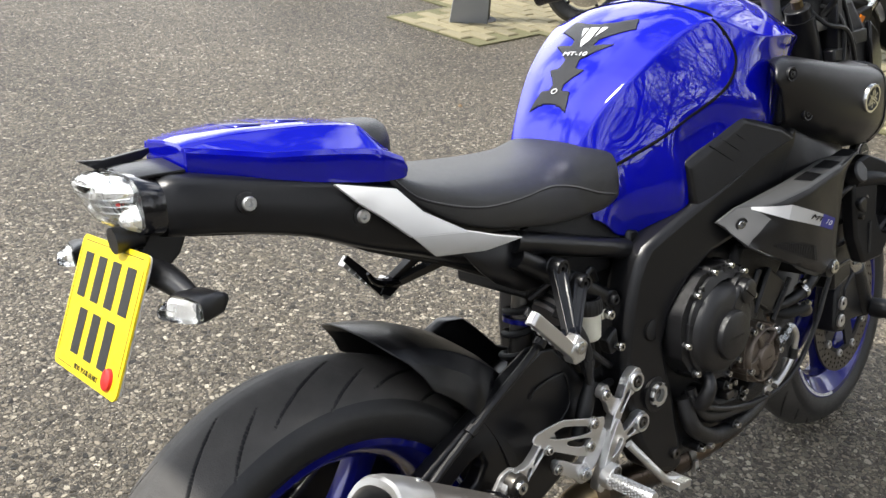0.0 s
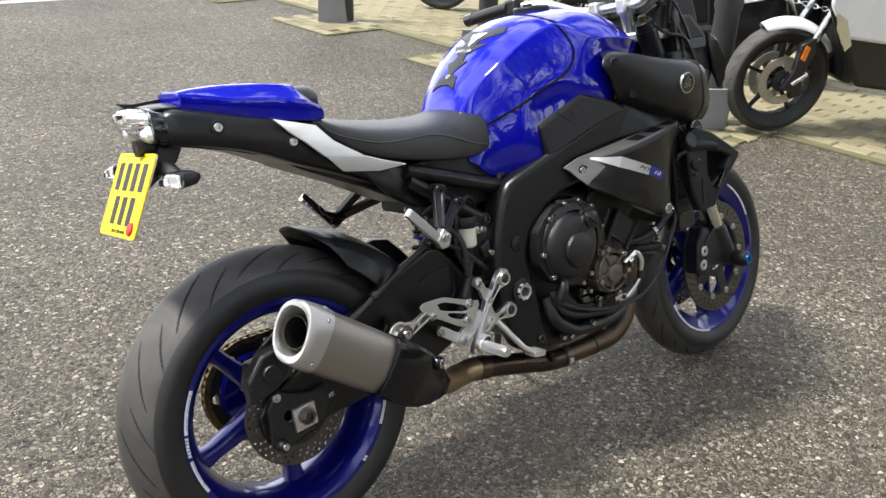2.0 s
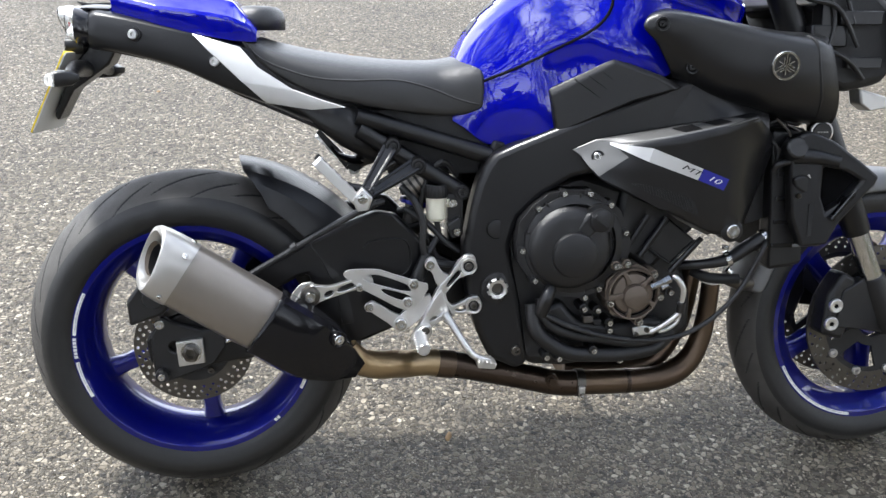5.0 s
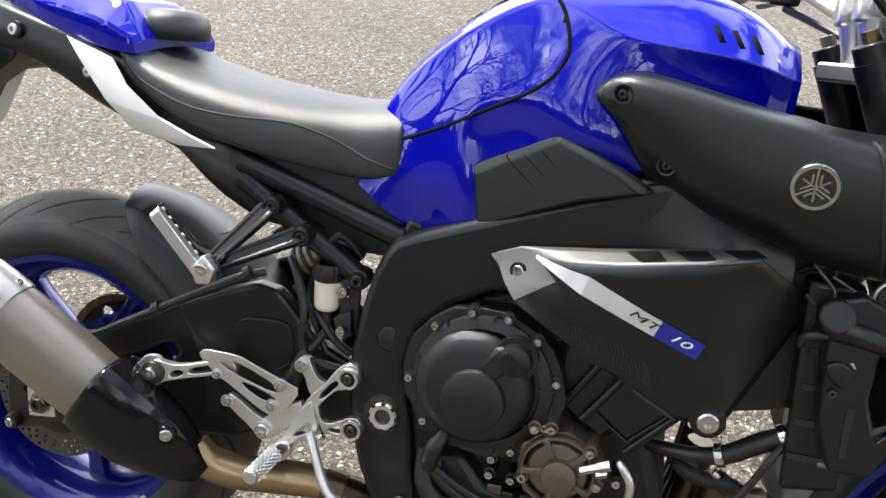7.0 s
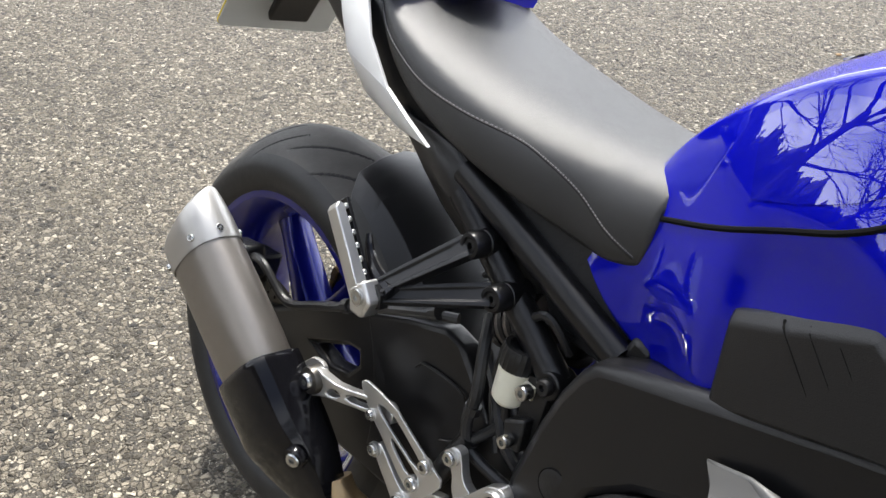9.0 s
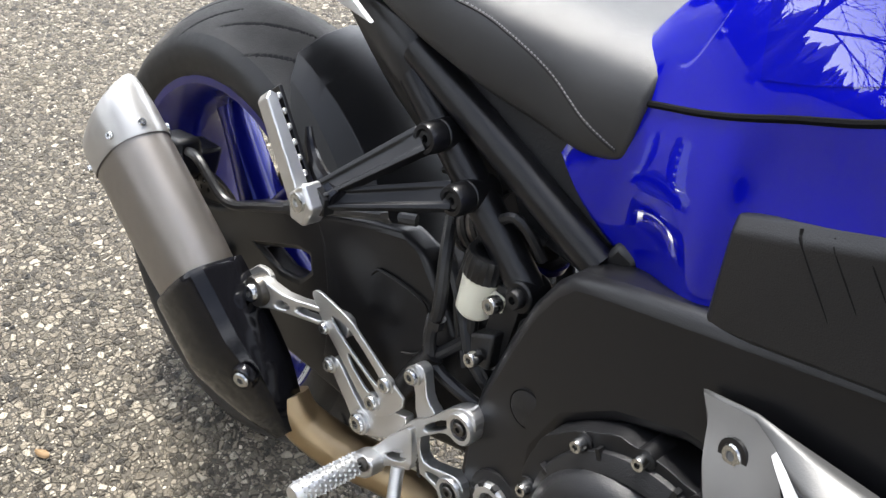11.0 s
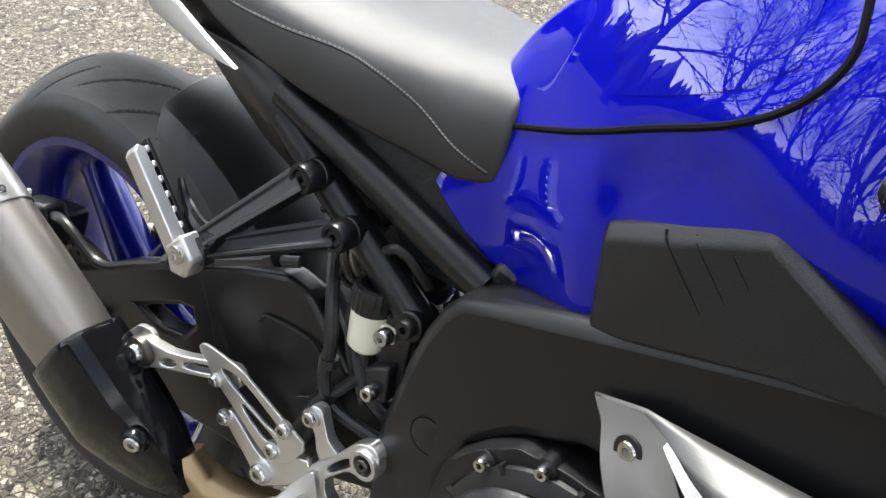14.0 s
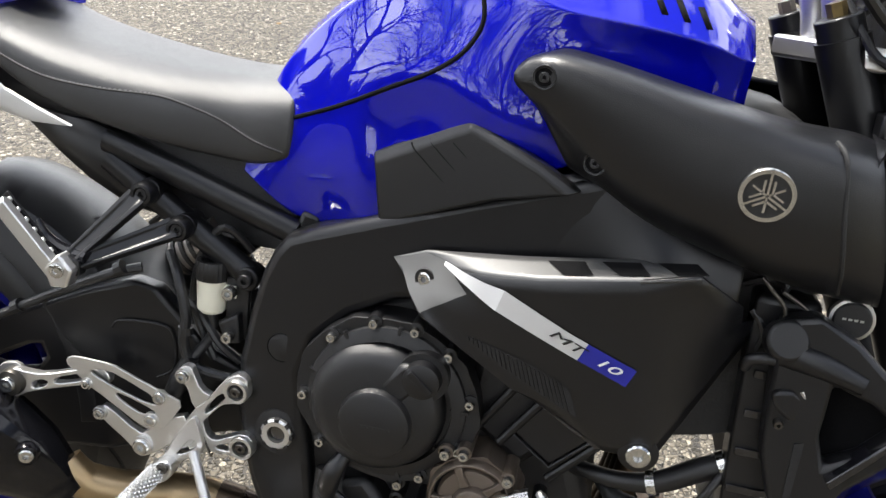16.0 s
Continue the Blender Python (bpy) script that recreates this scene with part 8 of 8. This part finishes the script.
def white_tourer():
    b = tagged(new("parked_motorcycle"), "white and black touring motorcycle parked on block paving", "motorcycle")
    c = (0, 0, 0.292)
    far_wheel(b, c, 0.292, 0.060, SATIN)
    part("front_mudguard", fender(c, 0.300, 150, 62, 0.075), WHITE_PAINT, b, "white front mudguard", thick=0.006, sub=1, angle=180)
    for s in (-1, 1):
        fl = part("fork_leg", tube([(-0.005, s * 0.10, 0.275), (-0.20, s * 0.10, 0.72), (-0.26, s * 0.10, 0.86)], 0.022, 14, 1), CHROME, b, "bright fork leg")
        part("fork_guard", slab([(0.03, 0.26), (-0.02, 0.36), (-0.03, 0.50), (-0.11, 0.54), (-0.13, 0.46), (-0.06, 0.30), (-0.03, 0.25)], s * 0.085, s * 0.125), PLASTIC, fl, bevel=0.008)
        part("side_reflector", slab([(-0.062, 0.415), (-0.038, 0.43), (-0.055, 0.50), (-0.080, 0.49)], s * 0.124, s * 0.132), AMBER, fl, "amber side reflector")
        part("caliper", slab([(-0.11, 0.22), (-0.05, 0.20), (-0.03, 0.28), (-0.10, 0.31)], s * 0.06, s * 0.10), CAST, fl, bevel=0.008)
        part("fork_brace", tube([(-0.02, s * 0.12, 0.29), (-0.10, s * 0.12, 0.345)], 0.014, 12, 1), CHROME, fl)
        part("fairing_side", slab([(-0.16, 0.80), (-0.10, 0.70), (-0.20, 0.52), (-0.34, 0.30), (-0.95, 0.22), (-1.05, 0.45), (-0.70, 0.62), (-0.50, 0.85)], s * 0.15, s * 0.21), PLASTIC, b, bevel=0.03, seg=3)
        fw = part("fairing_panel", slab([(-0.06, 0.86), (-0.08, 0.72), (-0.20, 0.56), (-0.44, 0.53), (-0.72, 0.72), (-0.66, 0.95), (-0.30, 1.02)], s * 0.20, s * 0.235), WHITE_PAINT, b, "white fairing panel", bevel=0.02, seg=3)
        part("lamp", slab([(-0.10, 0.70), (-0.13, 0.60), (-0.20, 0.50), (-0.23, 0.53), (-0.17, 0.66)], s * 0.232, s * 0.242), CHROME, fw, "slim grey side lamp")
    part("body", slab([(-0.25, 0.88), (-0.30, 0.30), (-1.15, 0.26), (-1.25, 0.60), (-1.30, 0.82), (-0.9, 0.80), (-0.6, 0.92)], -0.16, 0.16), PLASTIC, b, bevel=0.03)
    part("screen", sheet([[(-0.16, -0.17, 0.98), (-0.36, -0.15, 1.30)], [(-0.08, 0, 0.98), (-0.30, 0, 1.34)], [(-0.16, 0.17, 0.98), (-0.36, 0.15, 1.30)]]), DARK, b, thick=0.004)
    far_wheel(b, (-1.5, 0, 0.30), 0.30, 0.075, SATIN, discs=False)
    part("seat", slab([(-0.75, 0.80), (-0.9, 0.86), (-1.5, 0.92), (-1.55, 0.84), (-1.0, 0.76)], -0.15, 0.15), VINYL, b, bevel=0.03, seg=3)
    part("tail", slab([(-1.1, 0.80), (-1.75, 0.88), (-1.72, 0.76), (-1.1, 0.62)], -0.12, 0.12), WHITE_PAINT, b, bevel=0.03)
    part("swingarm", tube([(-1.5, -0.1, 0.30), (-0.95, -0.1, 0.36)], 0.03, 12, 1), SATIN, b)
    part("swingarm", tube([(-1.5, 0.1, 0.30), (-0.95, 0.1, 0.36)], 0.03, 12, 1), SATIN, b)
    return b


def dark_scooter():
    b = tagged(new("parked_scooter"), "black maxi scooter parked behind a bollard", "scooter")
    far_wheel(b, (0, 0, 0.26), 0.26, 0.055, SATIN)
    far_wheel(b, (-1.45, 0, 0.27), 0.27, 0.07, SATIN, discs=False)
    part("front_mudguard", fender((0, 0, 0.26), 0.265, 160, 40, 0.075), GLOSS, b, thick=0.005, sub=1, angle=180)
    part("leg_shield", slab([(-0.02, 1.05), (0.05, 0.78), (-0.05, 0.50), (-0.20, 0.38), (-0.30, 0.42), (-0.24, 0.75), (-0.20, 1.05)], -0.24, 0.24), GLOSS, b, bevel=0.05, seg=3)
    part("floorboard", slab([(-0.22, 0.40), (-0.30, 0.16), (-0.95, 0.15), (-1.0, 0.40), (-0.62, 0.36)], -0.22, 0.22), PLASTIC, b, bevel=0.03)
    part("tunnel", slab([(-0.25, 0.60), (-0.28, 0.38), (-0.9, 0.36), (-0.85, 0.62), (-0.55, 0.52)], -0.11, 0.11), PLASTIC, b, bevel=0.03)
    part("tail_body", slab([(-0.78, 0.66), (-0.86, 0.17), (-1.15, 0.15), (-1.72, 0.38), (-1.85, 0.80), (-1.5, 0.78), (-1.0, 0.70)], -0.18, 0.18), GLOSS, b, bevel=0.04, seg=3)
    part("seat", slab([(-0.76, 0.66), (-0.85, 0.76), (-1.15, 0.78), (-1.25, 0.86), (-1.75, 0.90), (-1.78, 0.80), (-1.0, 0.68)], -0.16, 0.16), VINYL, b, "black scooter seat", bevel=0.03, seg=3)
    part("handlebar", tube([(-0.16, -0.36, 1.08), (-0.12, -0.1, 1.10), (-0.12, 0.1, 1.10), (-0.16, 0.36, 1.08)], 0.017, 12, 5), SATIN, b)
    part("side_trim", slab([(-0.80, 0.60), (-0.90, 0.50), (-1.5, 0.66), (-1.4, 0.72)], -0.19, 0.19), WHITE_PAINT, b, "light side trim", bevel=0.01)
    part("screen", sheet([[(0.0, -0.2, 1.0), (-0.16, -0.18, 1.35)], [(0.06, 0, 1.0), (-0.10, 0, 1.38)], [(0.0, 0.2, 1.0), (-0.16, 0.18, 1.35)]]), DARK, b, thick=0.004)
    return b


def red_rim_bike():
    b = tagged(new("parked_sports_bike"), "dark sports motorcycle with a red rim line", "motorcycle")
    far_wheel(b, (0, 0, 0.30), 0.30, 0.060, SATIN, red=True)
    far_wheel(b, (-1.40, 0, 0.315), 0.315, 0.085, SATIN, red=True, discs=False)
    part("front_mudguard", fender((0, 0, 0.30), 0.31, 150, 50, 0.075), GLOSS, b, thick=0.005, sub=1, angle=180)
    for s in (-1, 1):
        part("fork_leg", tube([(0, s * 0.10, 0.30), (-0.30, s * 0.10, 0.95)], 0.026, 14, 1), SATIN, b)
    part("fairing", slab([(-0.08, 0.95), (-0.12, 0.62), (-0.35, 0.30), (-0.85, 0.26), (-0.95, 0.45), (-0.75, 0.75), (-0.45, 1.0)], -0.22, 0.22), GLOSS, b, bevel=0.05, seg=3)
    part("tank", slab([(-0.40, 0.98), (-0.50, 0.78), (-0.95, 0.76), (-0.90, 0.86), (-0.70, 1.02)], -0.15, 0.15), GLOSS, b, bevel=0.05, seg=3)
    part("seat", slab([(-0.88, 0.84), (-0.95, 0.78), (-1.65, 0.94), (-1.68, 1.0), (-1.25, 0.88)], -0.12, 0.12), VINYL, b, bevel=0.03)
    part("swingarm", box(-1.42, -0.85, -0.12, 0.12, 0.29, 0.37), SATIN, b, bevel=0.02)
    part("handlebar", tube([(-0.30, -0.34, 0.98), (-0.26, 0, 1.0), (-0.30, 0.34, 0.98)], 0.014, 12, 5), SATIN, b)
    part("side_stand", tube([(-0.75, 0.14, 0.28), (-0.72, 0.30, 0.01)], 0.012, 10, 1), SATIN, b)
    return b


white_tourer().matrix_world = pose(3.67, 1.29, 0.018, -3, 0, 153)
dark_scooter().matrix_world = pose(3.93, 2.98, 0.018, -3, 0, 128)
red_rim_bike().matrix_world = pose(4.48, 5.25, 0.018, -8, 0, 128)


def hanging_chain():
    b = tagged(new("security_chain"), "galvanised steel security chain hung from a bollard to the motorcycle", "chain")
    pts = curve([(3.60, 1.60, 0.79), (3.78, 1.30, 0.70), (3.95, 1.0, 0.66), (4.15, 0.75, 0.70)], 14)
    for k, (p, q) in enumerate(zip(pts, pts[1:])):
        d = q - p
        m = Matrix.Translation((p + q) / 2) @ d.to_track_quat("X", "Z").to_matrix().to_4x4() @ Matrix.Rotation(math.pi / 2 * (k % 2), 4, "X")
        l = d.length * 0.5
        part("link", moved(tube([(l * 1.25 * math.cos(a), 0.0105 * math.sin(a), 0) for a in (2 * math.pi * i / 10 for i in range(11))], 0.0042, 6, 1), m), CHROME, b)
    return b


hanging_chain()


# ---- bare trees behind the camera, seen as reflections in the paint ----
def bare_tree(x, y, h, seed, fine=5):
    r = random.Random(seed)
    t = tagged(new("bare_tree"), "leafless winter tree with fine branches", "tree", "bare trees")
    t.matrix_world = pose(x, y, 0)
    trunk = tube([(0, 0, -0.1), (0.05, 0.02, h * 0.15), (0.0, 0.06, h * 0.32), (0.08, 0.0, h * 0.5)], [h * 0.022, h * 0.017, h * 0.014, h * 0.010], 10, 4)
    part("trunk", trunk, BARK, t)
    V, F = [], []

    def twig(a, b, ra, rb, n):
        d = (b - a).normalized()
        s = d.orthogonal().normalized()
        u = d.cross(s)
        k = len(V)
        for p, q in ((a, ra), (b, rb)):
            V.extend([tuple(p + q * (math.cos(2 * math.pi * i / n) * s + math.sin(2 * math.pi * i / n) * u)) for i in range(n)])
        F.extend([(k + i, k + (i + 1) % n, k + n + (i + 1) % n, k + n + i) for i in range(n)])

    def grow(p, d, length, rad, level):
        steps = 3
        for s in range(steps):
            d = (d + Vector((r.gauss(0, 0.14), r.gauss(0, 0.14), r.gauss(0.05, 0.10)))).normalized()
            q = p + d * length / steps
            twig(p, q, rad * (1 - 0.22 * s), rad * (1 - 0.22 * (s + 1)), 6 if level < 2 else 3)
            if level < fine:
                for _ in range(2 if (s == steps - 1 or level > 2) else 1):
                    side = d.orthogonal().normalized()
                    side.rotate(Matrix.Rotation(r.uniform(0, 6.283), 3, d))
                    grow(q, (d + side * r.uniform(0.5, 1.0)).normalized(), length * r.uniform(0.52, 0.72), rad * 0.55, level + 1)
            p = q
    for k in range(7):
        a = k * 2.4 + r.uniform(-0.4, 0.4)
        z = h * (0.22 + 0.045 * k)
        grow(Vector((0.03, 0.02, z)), Vector((math.cos(a), math.sin(a), r.uniform(0.6, 1.3))).normalized(), h * r.uniform(0.22, 0.30), h * 0.008, 1)
    me = bpy.data.meshes.new("crown")
    me.from_pydata(V, [], F)
    me.shade_smooth()
    me.materials.append(BARK)
    o = new("crown", me)
    o.parent = t
    tagged(o, "bare branches")
    return t, len(F)


bare_tree(-1.0, -8.0, 11.0, 3)
bare_tree(4.6, -8.8, 12.0, 8)
light_tree, _ = bare_tree(10.0, -5.5, 11.0, 15, 4)
tr = random.Random(21)
for k in range(17):
    a = radians(-176 + 198 * k / 16 + tr.uniform(-4, 4))
    d = tr.uniform(11.5, 16.5)
    copy_thing(light_tree, Matrix.LocRotScale((0.5 + d * math.cos(a), d * math.sin(a), 0), Euler((0, 0, tr.uniform(0, 6.28))), None))


# unseen backdrop, added and raised towards -y to darken the bike's reflections
def backdrop_bm():
    rows = [[], [], [], [], [], []]
    for k in range(721):
        a = radians(-215 + 250 * k / 720)
        n1 = noise.noise((k * 0.08, 0.0, 1.7)) + 0.6 * noise.noise((k * 0.23, 3.0, 0.2)) + 0.5 * noise.noise((k * 0.9, 7.0, 0.6))
        dark_rise = 1.0 + 0.9 * max(0.0, math.cos((a + math.pi / 2) * 0.9)) ** 0.5
        for row, (dz, dr) in zip(rows, ((-0.1, 0.0), (1.0, -0.5), (2.2, -0.6), (3.2, -0.1), (3.8, 0.8), (3.0, 2.2))):
            r = 19.0 + dr + 0.7 * noise.noise((k * 0.17, dz * 1.3, 4.0))
            row.append((0.5 + r * math.cos(a), r * math.sin(a), max(-0.1, dz * (0.55 + 0.25 * n1) * dark_rise)))
    return sheet(rows)


BACKDROP_DARK = material("dark_backdrop", (0.045, 0.05, 0.022), 0.9, grain=1.0, grain_scale=12, var=0.45, var_scale=3, second=(0.075, 0.06, 0.035))
tagged(part("backdrop", backdrop_bm(), BACKDROP_DARK), "unseen hedge-like backdrop that darkens reflections in the paint", "hedge", kind="structure")

# ---- litter on the asphalt ----
def leaf_bm(l, w, r):
    rows = []
    for k in range(5):
        t = k / 4
        ww = w * math.sin(math.pi * (0.08 + 0.84 * t)) + 0.001
        rows.append([(l * (t - 0.5), -ww, 0.004 * r.random()), (l * (t - 0.5), 0, 0.003), (l * (t - 0.5), ww, 0.006 * r.random())])
    return sheet(rows)


lr = random.Random(11)
for x, y, l, w, a in ((0.507, 0.07, 0.030, 0.006, 70), (-0.25, 4.03, 0.05, 0.012, 20), (-0.1, -0.30, 0.028, 0.006, 20), (0.95, -0.18, 0.034, 0.004, 120), (1.9, 0.9, 0.03, 0.008, 50), (-0.9, 1.6, 0.03, 0.009, 140),
                      (0.4, 3.2, 0.035, 0.010, 10), (-0.5, 2.6, 0.03, 0.008, 80), (2.2, 2.2, 0.035, 0.010, 35), (-0.75, 0.35, 0.022, 0.006, 60), (0.15, 2.2, 0.03, 0.008, 160)):
    lf = tagged(part("fallen_leaf", leaf_bm(l, w, lr), LEAF, None, thick=0.0006), "dry brown fallen leaf on the asphalt", "leaf", "fallen leaves")
    lf.matrix_world = pose(x, y, 0.003, 0, 0, a)
